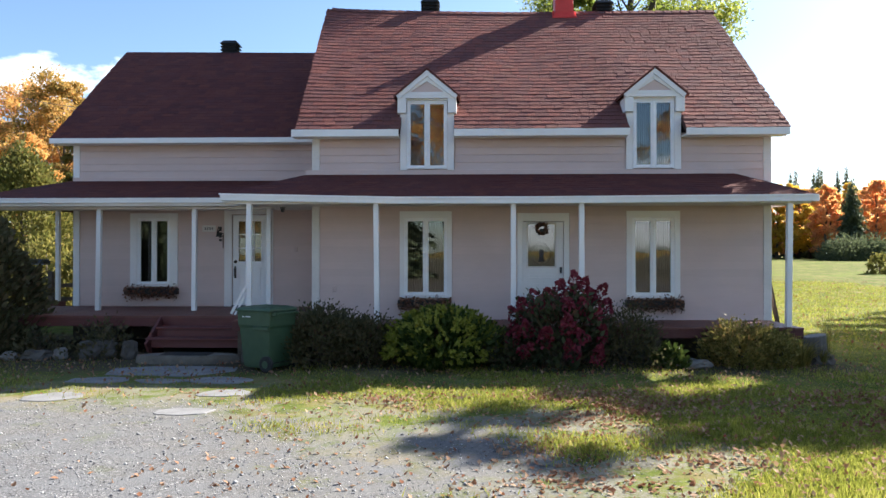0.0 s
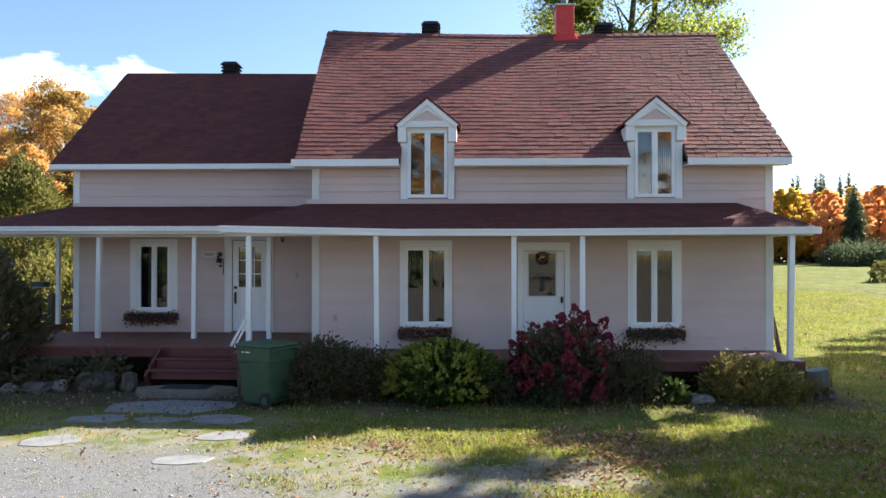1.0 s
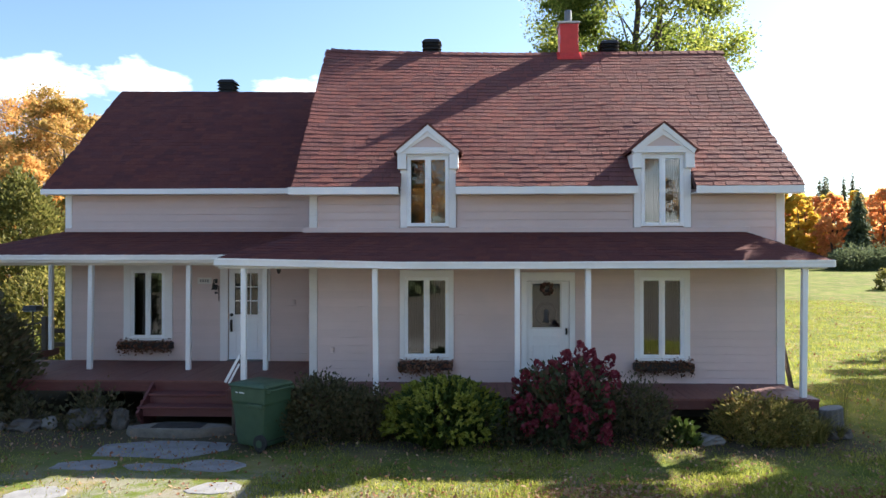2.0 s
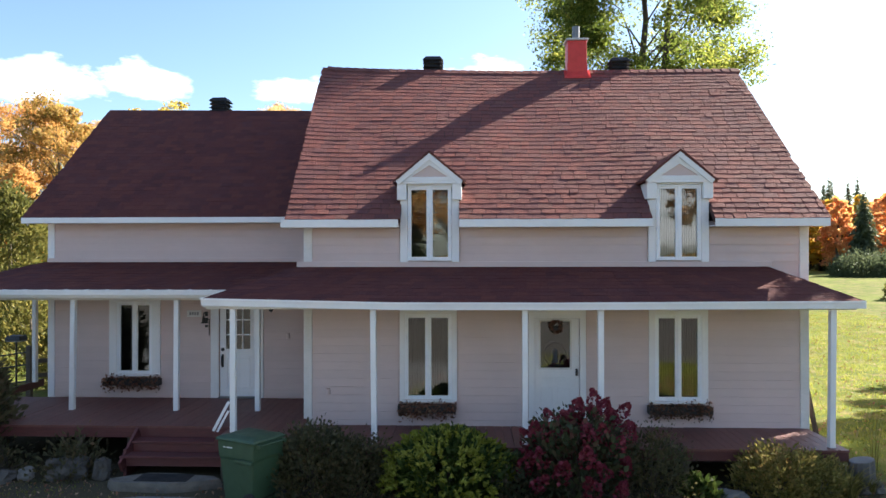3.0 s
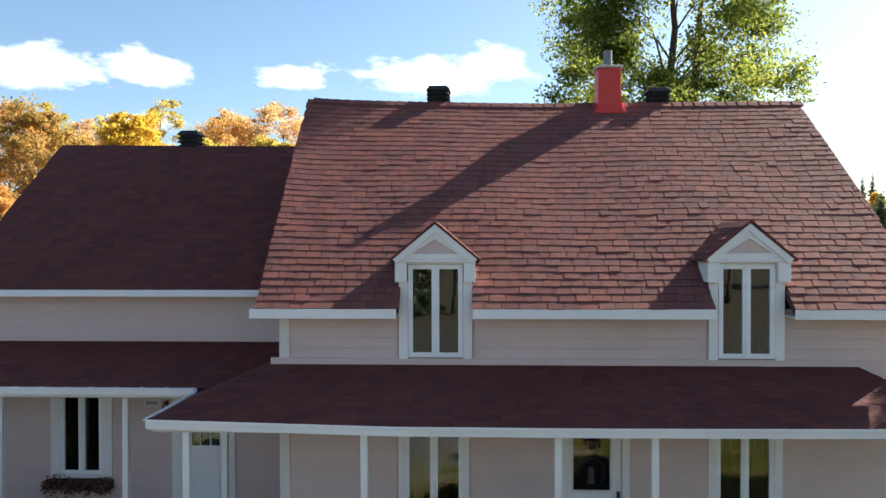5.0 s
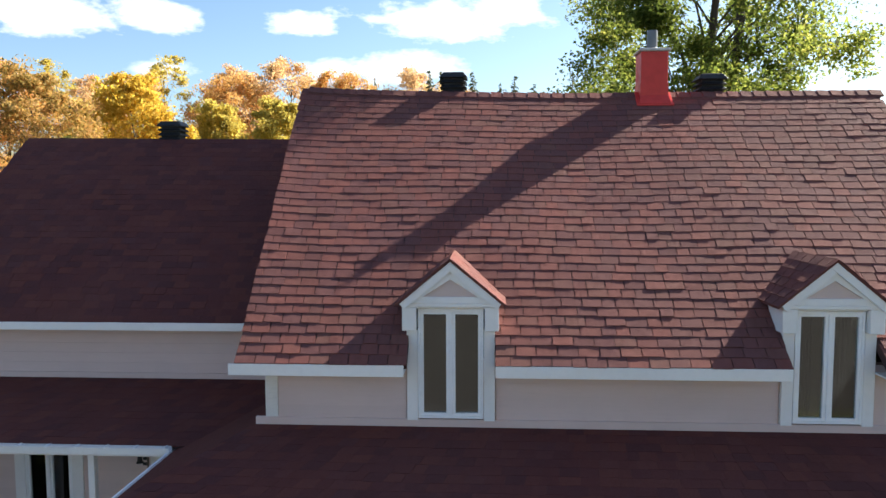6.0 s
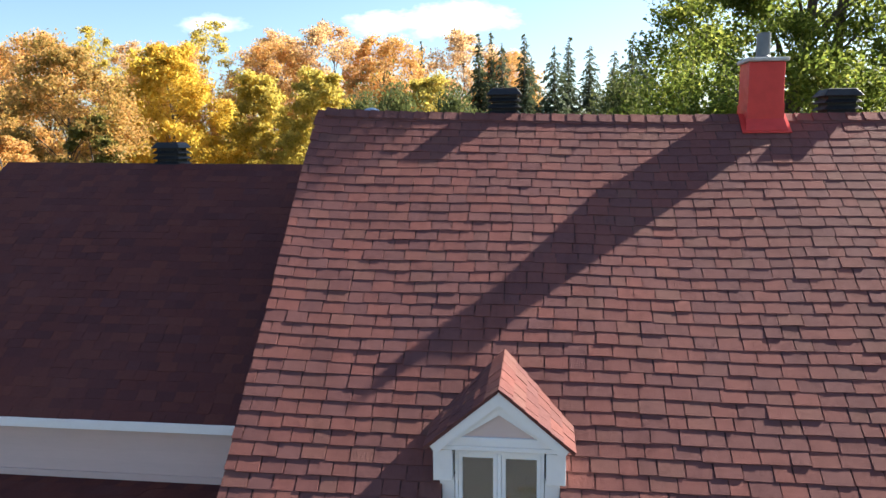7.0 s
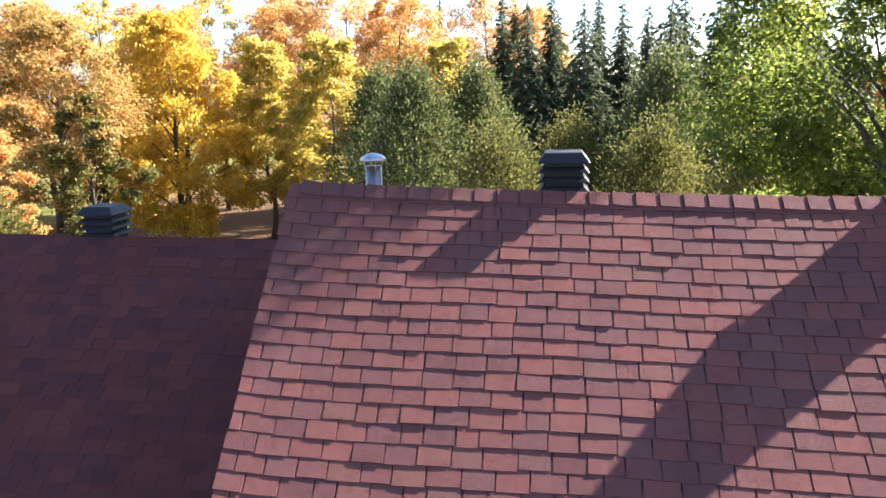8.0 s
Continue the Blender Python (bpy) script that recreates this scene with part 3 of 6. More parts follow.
def casement(x0, x1, z0, z1, y, label, trim=None, curtain=True, gap=0.0):
    """A two-leaf window: frame, post, two leaves with their panes, trim boards, sill and a curtain."""
    w = hp("window", ring_shape(x0, x1, z0, z1, y - 0.02, y + 0.10, 0.027), M["pvc"], label)
    mid = (x0 + x1) / 2
    sub(w, "mullion", boxes((mid - 0.018, y - 0.022, z0 + 0.028, mid + 0.018, y + 0.08, z1 - 0.028)), M["pvc"], bevel=0.004)
    for a, b in ((x0 + 0.029, mid - 0.020), (mid + 0.020, x1 - 0.029)):
        sub(w, "casement_leaf", ring_shape(a, b, z0 + 0.029, z1 - 0.029, y - 0.012, y + 0.05, 0.034), M["pvc"])
        pane = sub(w, "pane", boxes((a + 0.032, y + 0.018, z0 + 0.06, b - 0.032, y + 0.022, z1 - 0.06)), M["glass"], "reflecting glass pane")
        pane.visible_shadow = False
    if trim:
        l, r, t = trim
        tb = boxes((x0 - l, y - 0.03, z0 - 0.03, x0 - 0.002, y - 0.001, z1 + t), (x1 + 0.002, y - 0.03, z0 - 0.03, x1 + r, y - 0.001, z1 + t),
                   (x0 - 0.002, y - 0.03, z1 + 0.002, x1 + 0.002, y - 0.001, z1 + t))
        sub(w, "trim_board", tb, M["white"], "white trim boards")
        sub(w, "sill", boxes((x0 - 0.05, y - 0.075, z0 - 0.045, x1 + 0.05, y - 0.022, z0 - 0.004)), M["white"], bevel=0.005)
    if curtain:
        for a, b in ((x0 + 0.05, mid - gap), (mid + gap, x1 - 0.05)):
            s, n = Shape(), 18
            pts = [(a + (b - a) * i / n, y + 0.2 + 0.022 * math.sin(i * 2.1), z) for z in (z0 + 0.02, z1 - 0.02) for i in range(n + 1)]
            s.poly(pts, [(i, i + 1, n + 2 + i, n + 1 + i) for i in range(n)])
            sub(w, "curtain", s, M["curtain"], "gathered grey curtain")
    return w


casement(-0.92, -0.09, 1.07, 2.57, WALL_Y, "white casement window with gathered curtains", (0.09, 0.09, 0.13), gap=0.09)
casement(3.46, 4.26, 1.07, 2.57, WALL_Y, "white casement window with gathered curtains", (0.11, 0.11, 0.13), gap=0.10)
casement(-6.98, -6.25, 1.20, 2.66, WING_Y, "white casement window of the wing", (0.16, 0.17, 0.11), gap=0.12)
for cx in DORMERS:
    casement(cx - 0.385, cx + 0.385, 3.52, 4.83, WALL_Y - 0.05, "white dormer casement window", curtain=cx > 0, gap=0.10)


def front_door():
    d = hp("door", boxes((1.37, WALL_Y + 0.01, DECK + 0.02, 1.455, WALL_Y + 0.055, 2.49), (2.0, WALL_Y + 0.01, DECK + 0.02, 2.15, WALL_Y + 0.055, 2.49),
                         (1.455, WALL_Y + 0.01, DECK + 0.02, 2.0, WALL_Y + 0.055, 1.62), (1.455, WALL_Y + 0.01, 2.46, 2.0, WALL_Y + 0.055, 2.49)),
           M["white"], "closed white panelled door with a tall pane")
    sub(d, "door_frame", boxes((1.26, WALL_Y - 0.03, DECK, 1.365, WALL_Y - 0.001, 2.66), (2.155, WALL_Y - 0.03, DECK, 2.26, WALL_Y - 0.001, 2.66),
                               (1.365, WALL_Y - 0.03, 2.50, 2.155, WALL_Y - 0.001, 2.66)), M["white"], "white door casing")
    pane = sub(d, "pane", boxes((1.45, WALL_Y + 0.028, 1.61, 2.005, WALL_Y + 0.034, 2.47)), M["glass"], "glass pane")
    pane.visible_shadow = False
    sub(d, "glazing_bead", ring_shape(1.44, 2.015, 1.605, 2.475, WALL_Y - 0.004, WALL_Y + 0.009, 0.03), M["old_white"])
    for a, b, c, e in ((1.47, 1.985, 1.40, 1.47), (1.47, 1.69, 0.80, 1.30), (1.77, 1.985, 0.80, 1.30)):
        sub(d, "door_panel", ring_shape(a, b, c, e, WALL_Y - 0.004, WALL_Y + 0.009, 0.02), M["white"], bevel=0.003)
    sub(d, "door_handle", boxes((2.08, WALL_Y - 0.045, 1.50, 2.115, WALL_Y + 0.01, 1.62)), M["black"], "dark door handle", 0.006)
    s = Shape()
    n = 28
    ring = [(1.73 + 0.19 * math.cos(6.2832 * i / n), WALL_Y + 0.06, 1.87 + 0.20 * math.sin(6.2832 * i / n)) for i in range(n + 1)]
    s.tube(ring, [0.03] * (n + 1), 6, False)
    s.tube([(1.73, WALL_Y + 0.06, 1.72), (1.73, WALL_Y + 0.06, 1.82), (1.73, WALL_Y + 0.06, 1.92), (1.73, WALL_Y + 0.06, 1.98)], [0.07, 0.05, 0.06, 0.02], 8)
    sub(d, "pane_ornament", s, M["curtain"], "pale oval ornament behind the glass", smooth=True)
    sub(d, "door_curtain", boxes((1.44, WALL_Y + 0.12, 1.58, 2.02, WALL_Y + 0.125, 2.5)), M["curtain"])


def wing_door():
    y = WING_Y
    d = hp("door", boxes((-4.86, y + 0.01, DECK_W + 0.03, -4.745, y + 0.055, 2.73), (-4.215, y + 0.01, DECK_W + 0.03, -4.11, y + 0.055, 2.73),
                         (-4.745, y + 0.01, DECK_W + 0.03, -4.215, y + 0.055, 1.70), (-4.745, y + 0.01, 2.60, -4.215, y + 0.055, 2.73)),
           M["pvc"], "closed white door with a nine-light window and black handle")
    sub(d, "door_frame", boxes((-5.04, y - 0.03, DECK_W, -4.875, y - 0.001, 2.86), (-4.095, y - 0.03, DECK_W, -3.96, y - 0.001, 2.86),
                               (-4.875, y - 0.03, 2.745, -4.095, y - 0.001, 2.86)), M["white"], "white door casing")
    pane = sub(d, "pane", boxes((-4.75, y + 0.03, 1.695, -4.21, y + 0.035, 2.605)), M["glass"], "glass pane")
    pane.visible_shadow = False
    for i in range(1, 3):
        sub(d, "glazing_bar", boxes((-4.745 + 0.53 * i / 3 - 0.009, y + 0.005, 1.70, -4.745 + 0.53 * i / 3 + 0.009, y + 0.028, 2.60)), M["pvc"])
        sub(d, "glazing_bar", boxes((-4.745, y + 0.004, 1.70 + 0.9 * i / 3 - 0.009, -4.215, y + 0.027, 1.70 + 0.9 * i / 3 + 0.009)), M["pvc"])
    sub(d, "glazing_bead", ring_shape(-4.76, -4.20, 1.68, 2.62, y - 0.004, y + 0.009, 0.03), M["pvc"])
    s = Shape()
    s.tube([(-4.80, y - 0.05, 1.58), (-4.80, y - 0.07, 1.52), (-4.80, y - 0.07, 1.42), (-4.80, y - 0.03, 1.36)], [0.014] * 4, 6)
    s.box(-4.818, y - 0.015, 1.34, -4.782, y + 0.012, 1.60)
    sub(d, "door_handle", s, M["black"], "black handle set", smooth=False)
    s = Shape()
    s.tube([(-4.80, y + 0.01, 1.70), (-4.80, y - 0.03, 1.70)], [0.036, 0.03], 12)
    sub(d, "door_lock", s, M["black"], "black deadbolt")
    sub(d, "threshold", boxes((-4.87, y - 0.10, DECK_W + 0.002, -4.10, y + 0.05, DECK_W + 0.028)), M["dull_steel"], "dark threshold", 0.004)
    sub(d, "door_panel", ring_shape(-4.72, -4.24, 0.90, 1.52, y - 0.003, y + 0.009, 0.022), M["pvc"], bevel=0.003)


front_door()
wing_door()

# ---- roofs ----
NOTCH = [(cx - 0.524, cx + 0.524) for cx in DORMERS]


def in_notch(x0, x1, s):
    return any(x1 > a and x0 < b and s < 0.165 for a, b in NOTCH)


def roof_slab(fn, cols, rows, lift0, lift1, skip=lambda a, b, s: False):
    """One connected sheet with thickness, with cells left out where skip says so."""
    s, at = Shape(), {}

    def v(i, j, k):
        if (i, j, k) not in at:
            at[i, j, k] = len(s.v)
            s.v.append(tuple(fn(cols[i], rows[j], (lift0, lift1)[k])))
        return at[i, j, k]

    nx, ny = len(cols) - 1, len(rows) - 1
    full = {(i, j) for i in range(nx) for j in range(ny) if not skip(cols[i] + 0.001, cols[i + 1] - 0.001, (rows[j] + rows[j + 1]) / 2)}
    for i, j in sorted(full):
        c = ((i, j), (i + 1, j), (i + 1, j + 1), (i, j + 1))
        s.f.append(tuple(v(p, q, 1) for p, q in c))
        s.f.append(tuple(v(p, q, 0) for p, q in reversed(c)))
        for k, (di, dj) in enumerate(((0, -1), (1, 0), (0, 1), (-1, 0))):
            if (i + di, j + dj) not in full:
                (p, q), (m, n) = c[k], c[(k + 1) % 4]
                s.f.append((v(p, q, 0), v(m, n, 0), v(m, n, 1), v(p, q, 1)))
    return s


RX0, RX1 = -3.04, 6.29
cols = sorted({RX0, RX1, *[v for p in NOTCH for v in p], *[RX0 + (RX1 - RX0) * i / 12 for i in range(13)]})
rows = [0, 0.165, *[0.165 + 0.835 * i / 8 for i in range(1, 9)]]
roof = hp("roof", roof_slab(main_roof, cols, rows, -0.09, -0.002, in_notch), M["felt"], "steep main roof of weathered red shingles")
back = Shape()
for a, b in zip(cols, cols[1:]):
    back.hexa([(a, RIDGE_Y, ridge_z(a) - 0.1), (b, RIDGE_Y, ridge_z(b) - 0.1), (b, BACK + 0.35, 4.15), (a, BACK + 0.35, 4.15),
               (a, RIDGE_Y, ridge_z(a)), (b, RIDGE_Y, ridge_z(b)), (b, BACK + 0.35, 4.24), (a, BACK + 0.35, 4.24)])
sub(roof, "back_slope", back, M["shingle"], "back slope of the main roof")

# white eaves boards and rake boards
edges = [RX0, NOTCH[0][0], NOTCH[0][1], NOTCH[1][0], NOTCH[1][1], RX1]
for a, b in zip(edges[::2], edges[1::2]):
    sub(roof, "eave_board", boxes((a, EAVE_Y - 0.025, EAVE_Z - 0.145, b, EAVE_Y - 0.001, EAVE_Z - 0.008)), M["white"], "white eave board", 0.004)
    sub(roof, "soffit", boxes((a + 0.005, EAVE_Y + 0.002, EAVE_Z - 0.135, b - 0.005, WALL_Y - 0.034, EAVE_Z - 0.115)), M["white"], "white soffit")
for x in (RX0 + 0.03, RX1 - 0.03):
    s = Shape()
    for c, d in zip(rows, rows[1:]):
        s.bar(main_roof(x, c, -0.15), main_roof(x, d, -0.15), 0.022, 0.115)
    sub(roof, "rake_board", s, M["old_white"], "white rake board")

wing_cols = [-8.72 + (5.98) * i / 6 for i in range(7)]
wroof = hp("roof", roof_slab(wing_roof, wing_cols, [0, 0.5, 1], -0.09, -0.002), M["felt"], "dark red shingle roof of the wing")
wz0, wz1 = wing_ridge_z(-8.72), wing_ridge_z(-2.74)
back = Shape().hexa([(-8.72, WRIDGE_Y, wz0 - 0.1), (-2.74, WRIDGE_Y, wz1 - 0.1), (-2.74, 22.2, 4.28), (-8.72, 22.2, 4.28),
                     (-8.72, WRIDGE_Y, wz0), (-2.74, WRIDGE_Y, wz1), (-2.74, 22.2, 4.38), (-8.72, 22.2, 4.38)])
sub(wroof, "back_slope", back, M["shaded_shingle"], "back slope of the wing roof")
sub(wroof, "eave_board", boxes((-8.74, WEAVE_Y - 0.03, WEAVE_Z - 0.12, -2.76, WEAVE_Y - 0.001, WEAVE_Z - 0.008)), M["white"], "white eave board", 0.004)
sub(wroof, "soffit", boxes((-8.70, WEAVE_Y + 0.002, WEAVE_Z - 0.115, -2.76, WING_Y - 0.034, WEAVE_Z - 0.095)), M["white"], "white soffit")
sub(wroof, "rake_board", Shape().bar(wing_roof(-8.70, 0, -0.15), wing_roof(-8.70, 1, -0.15), 0.022, 0.115), M["old_white"], "white rake board")


# dormers
def dormer(cx):
    yf = WALL_Y - 0.055
    d = hp("dormer", boxes((cx - 0.565, yf - 0.10, 4.865, cx + 0.565, yf, 4.905), (cx - 0.50, yf - 0.098, 4.906, cx + 0.50, yf, 4.985)), M["white"], "small white gabled dormer", 0.004)
    for sgn in (-1, 1):
        a, b = sorted((cx + sgn * 0.39, cx + sgn * 0.52))
        sub(d, "trim_board", boxes((a, yf - 0.012, 3.49, b, WALL_Y - 0.003, 4.584)), M["white"], "white trim board", 0.004)
        a, b = sorted((cx + sgn * 0.45, cx + sgn * 0.52))
        sub(d, "cheek", boxes((a, WALL_Y, 4.0, b, 14.35, 4.584)), M["white"], "white side cheek")
    for sgn in (-1, 1):
        a, b = sorted((cx + sgn * 0.40, cx + sgn * 0.565))
        sub(d, "corner_return", boxes((a, yf - 0.10, 4.585, b, 14.5, 4.863)), M["white"], "white boxed corner return", 0.004)
    sub(d, "head_board", boxes((cx - 0.398, yf - 0.03, 4.835, cx + 0.398, yf + 0.08, 4.863)), M["white"])
    # added dark box that stops daylight leaking in behind the dormer panes
    sub(d, "dormer_lining", boxes((cx - 0.44, 14.55, 3.2, cx + 0.44, 14.6, 4.86), (cx - 0.445, WALL_Y + 0.17, 3.2, cx - 0.40, 14.54, 4.86), (cx + 0.40, WALL_Y + 0.17, 3.2, cx + 0.445, 14.54, 4.86),
                           (cx - 0.44, WALL_Y + 0.0, 4.862, cx + 0.44, 14.54, 4.9)), M["dark"], "added dark lining behind the window")
    tri = Shape()
    y0, y1 = yf - 0.075, yf - 0.03
    tri.poly([(cx - 0.5, y0, 4.986), (cx + 0.5, y0, 4.986), (cx, y0, 5.37), (cx - 0.5, y1, 4.986), (cx + 0.5, y1, 4.986), (cx, y1, 5.37)],
             ((0, 1, 2), (5, 4, 3), (0, 3, 4, 1), (1, 4, 5, 2), (2, 5, 3, 0)))
    sub(d, "pediment", tri, M["siding"], "pale pediment panel")
    rake = Shape()
    inner = Shape()
    for sgn in (-1, 1):
        rake.bar((cx - sgn * 0.03, yf - 0.105 - 0.002 * sgn, 5.366), (cx + sgn * 0.565, yf - 0.105, 4.876), 0.06, 0.085)
        inner.bar((cx - sgn * 0.01, yf - 0.085 - 0.001 * sgn, 5.262), (cx + sgn * 0.40, yf - 0.085, 5.0), 0.03, 0.11)
    sub(d, "rake_board", rake, M["white"], "white rake boards")
    sub(d, "rake_moulding", inner, M["white"])
    back_y = lambda z: EAVE_Y + (z - EAVE_Z) / ((ridge_z(cx) - EAVE_Z) / (RIDGE_Y - EAVE_Y)) + 0.12
    for sgn in (-1, 1):
        s = Shape()
        top, low = 5.435, 4.90
        xr, xl = cx, cx + sgn * 0.635
        yo = yf - 0.145
        s.poly([(xr, yo, top), (xl, yo, low), (xl, back_y(low), low), (xr, back_y(top), top),
                (xr, yo, top - 0.03), (xl, yo, low - 0.03), (xl, back_y(low), low - 0.03), (xr, back_y(top), top - 0.03)],
               ((0, 1, 2, 3), (7, 6, 5, 4), (0, 4, 5, 1), (1, 5, 6, 2), (2, 6, 7, 3), (3, 7, 4, 0)))
        slope = sub(d, "dormer_roof", s, M["shingle"], "red shingled dormer slope")

        def pt(v, f, lift=0.0, sgn=sgn, yo=yo):
            z = 4.90 + 0.535 * f
            n = Vector((sgn * 0.535, 0, 0.635)).normalized()
            return Vector((cx + sgn * 0.635 * (1 - f), yo + (back_y(z) - yo) * v, z)) + n * lift

        DORMER_SLOPES.append((slope, pt, sgn))
    return d


DORMER_SLOPES = []
for cx in DORMERS:
    dormer(cx)

# ---- porch roofs ----
PZ = 2.93          # top of the porch eave
PL, PR = -4.03, 6.32


def tilted(name, pts, thick, label, material="shingle"):
    """A flat roof face with thickness under it."""
    n = len(pts)
    s = Shape().poly(list(pts) + [(x, y, z - thick) for x, y, z in pts],
                     (tuple(range(n)), tuple(reversed(range(n, 2 * n))), *[(i, i + n, (i + 1) % n + n, (i + 1) % n) for i in range(n)]))
    return hp(name, s, M[material], label)


def pz(x):
    """The porch eave hangs a little in the middle."""
    u = (x - PL) / (PR - PL)
    return 2.925 - 0.065 * min(1.0, u / 0.3) + 0.03 * max(0.0, (u - 0.55) / 0.45)


def porch_pt(x, s, lift=0.0):
    """A point of the porch roof's front; x is taken at the eave and runs in along the hips."""
    u = (x - PL) / (PR - PL)
    top = -2.80 + (5.34 + 2.80) * u
    n = Vector((0, -0.5, 1.42)).normalized()
    return Vector((x + (top - x) * s, PY + (WALL_Y - 0.004 - PY) * s, pz(x) + (PTOP - pz(x)) * s)) + n * lift


pcols = [PL + (PR - PL) * i / 20 for i in range(21)]
porch = hp("porch_roof", roof_slab(porch_pt, pcols, [0, 1], -0.03, -0.001), M["felt"], "low red shingle roof over the porch")
# the sunlit hip keeps the lighter shingle, the shaded faces take the darker copy
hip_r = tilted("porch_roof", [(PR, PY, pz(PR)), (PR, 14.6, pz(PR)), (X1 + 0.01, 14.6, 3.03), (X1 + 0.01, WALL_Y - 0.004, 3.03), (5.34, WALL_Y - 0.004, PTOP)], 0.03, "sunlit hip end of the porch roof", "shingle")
hip_l = tilted("porch_roof", [(PL, PY, pz(PL)), (-2.80, WALL_Y - 0.004, PTOP), (-2.76, 15.3, PTOP), (PL, 14.5, pz(PL))], 0.03, "hip end of the porch roof", "shaded_shingle")
WPX0, WPX1 = -10.05, -3.6


def wing_porch_pt(x, s, lift=0.0):
    u = (x - WPX0) / (WPX1 - WPX0)
    top = XW + (X0 - 0.02 - XW) * u
    n = Vector((0, -0.51, 1.49)).normalized()
    return Vector((x + (top - x) * s, 14.12 + (WING_Y - 0.004 - 14.12) * s, 2.98 + 0.51 * s)) + n * lift


wporch = hp("porch_roof", roof_slab(wing_porch_pt, [WPX0 + (WPX1 - WPX0) * i / 8 for i in range(9)], [0, 1], -0.03, -0.001), M["felt"], "low red shingle roof over the wing porch")
tilted("porch_roof", [(-10.05, 14.12, 2.98), (XW, WING_Y - 0.004, 3.49), (XW - 0.004, 21.5, 3.49), (-10.05, 21.5, 2.98)], 0.03, "side porch roof", "shaded_shingle")
def strip(y0, y1, lo, hi):
    """One board along the sagging porch eave."""
    s = Shape()
    for x in pcols:
        s.v += [(x, y0, pz(x) + lo), (x, y1, pz(x) + lo), (x, y1, pz(x) + hi), (x, y0, pz(x) + hi)]
    n = len(pcols)
    s.f = [(0, 1, 2, 3), tuple(4 * n - 4 + k for k in (3, 2, 1, 0))] + [(4 * i + (k + 1) % 4, 4 * i + k, 4 * i + 4 + k, 4 * i + 4 + (k + 1) % 4) for i in range(n - 1) for k in range(4)]
    return s


fas, drip = strip(PY - 0.028, PY - 0.002, -0.105, -0.004), strip(PY - 0.045, PY - 0.0295, -0.012, 0.014)
sub(porch, "fascia", fas, M["white"], "white porch fascia")
sub(porch, "drip_edge", drip, M["pvc"], "white metal drip edge")
sub(hip_l, "fascia", boxes((PL - 0.028, PY, pz(PL) - 0.105, PL - 0.002, 14.1, pz(PL) - 0.006)), M["white"], "white side fascia", 0.004)
sub(hip_l, "drip_edge", Shape().bar((PL - 0.03, PY - 0.03, pz(PL) + 0.004), (PL - 0.03, 14.3, pz(PL) + 0.004), 0.03, 0.02), M["pvc"], "white metal drip edge")
sub(hip_r, "fascia", boxes((PR + 0.002, PY, pz(PR) - 0.105, PR + 0.028, 14.6, pz(PR) - 0.006)), M["white"], "white side fascia", 0.004)
sub(porch, "porch_ceiling", boxes((PL + 0.002, PY + 0.004, 2.795, PR - 0.002, WALL_Y - 0.035, 2.81)), M["old_white"], "painted porch ceiling")
sub(porch, "beam", boxes((PL + 0.03, 12.45, 2.755, PR - 0.08, 12.56, 2.794)), M["old_white"], "painted porch beam", 0.004)
sub(porch, "flashing", Shape().bar((5.32, WALL_Y - 0.02, PTOP + 0.03), (X1, WALL_Y - 0.02, 3.03), 0.03, 0.05), M["old_white"], "sloped wall flashing")
# wing gutter with brackets
g = boxes((-10.08, 14.02, 2.895, -4.05, 14.03, 2.985), (-10.08, 14.10, 2.895, -4.05, 14.11, 2.985), (-10.08, 14.03, 2.895, -4.05, 14.10, 2.905), (-10.08, 14.005, 2.965, -4.05, 14.019, 2.99))
sub(wporch, "gutter", g, M["white"], "white eaves gutter")
for i in range(16):
    sub(wporch, "gutter_bracket", boxes((-9.9 + i * 0.385, 14.0, 2.975, -9.875 + i * 0.385, 14.11, 2.994)), M["pvc"])
sub(wporch, "fascia", boxes((-10.05, 14.112, 2.84, -4.05, 14.13, 2.95)), M["white"], "white porch fascia")
sub(wporch, "porch_ceiling", boxes((-10.04, 14.14, 2.83, X0 - 0.01, WING_Y - 0.035, 2.85)), M["old_white"], "painted porch ceiling")
sub(wporch, "beam", boxes((-9.9, 14.33, 2.78, -3.6, 14.44, 2.829)), M["old_white"], "painted porch beam", 0.004)

# ---- porch floor, posts and steps ----
floor = hp("porch_floor", boxes((-9.95, 13.14, DECK_W - 0.20, -3.842, 13.18, DECK_W - 0.036)), M["deck_x"], "dark red porch floor with worn planks")
for b in ((-3.80, 12.36, DECK_W - 0.20, -2.64, 12.40, DECK_W - 0.036), (-2.638, 12.36, DECK - 0.19, 6.06, 12.40, DECK - 0.036), (6.02, 12.402, DECK - 0.19, 6.06, 13.78, DECK - 0.036),
          (-3.84, 12.36, DECK_W - 0.20, -3.802, 13.18, DECK_W - 0.036), (-9.95, 13.182, DECK_W - 0.20, -9.91, 18.0, DECK_W - 0.036)):
    sub(floor, "rim_board", boxes(b), M["deck_x"], "dark red rim board", 0.004)
for b in ((-9.9, 14.0, DECK_W - 0.16, -2.75, 14.06, DECK_W - 0.037), (-9.9, 15.0, DECK_W - 0.16, -2.75, 15.06, DECK_W - 0.037), (-2.6, 13.1, DECK - 0.16, 6.0, 13.16, DECK - 0.037)):
    sub(floor, "joist", boxes(b), M["timber"])
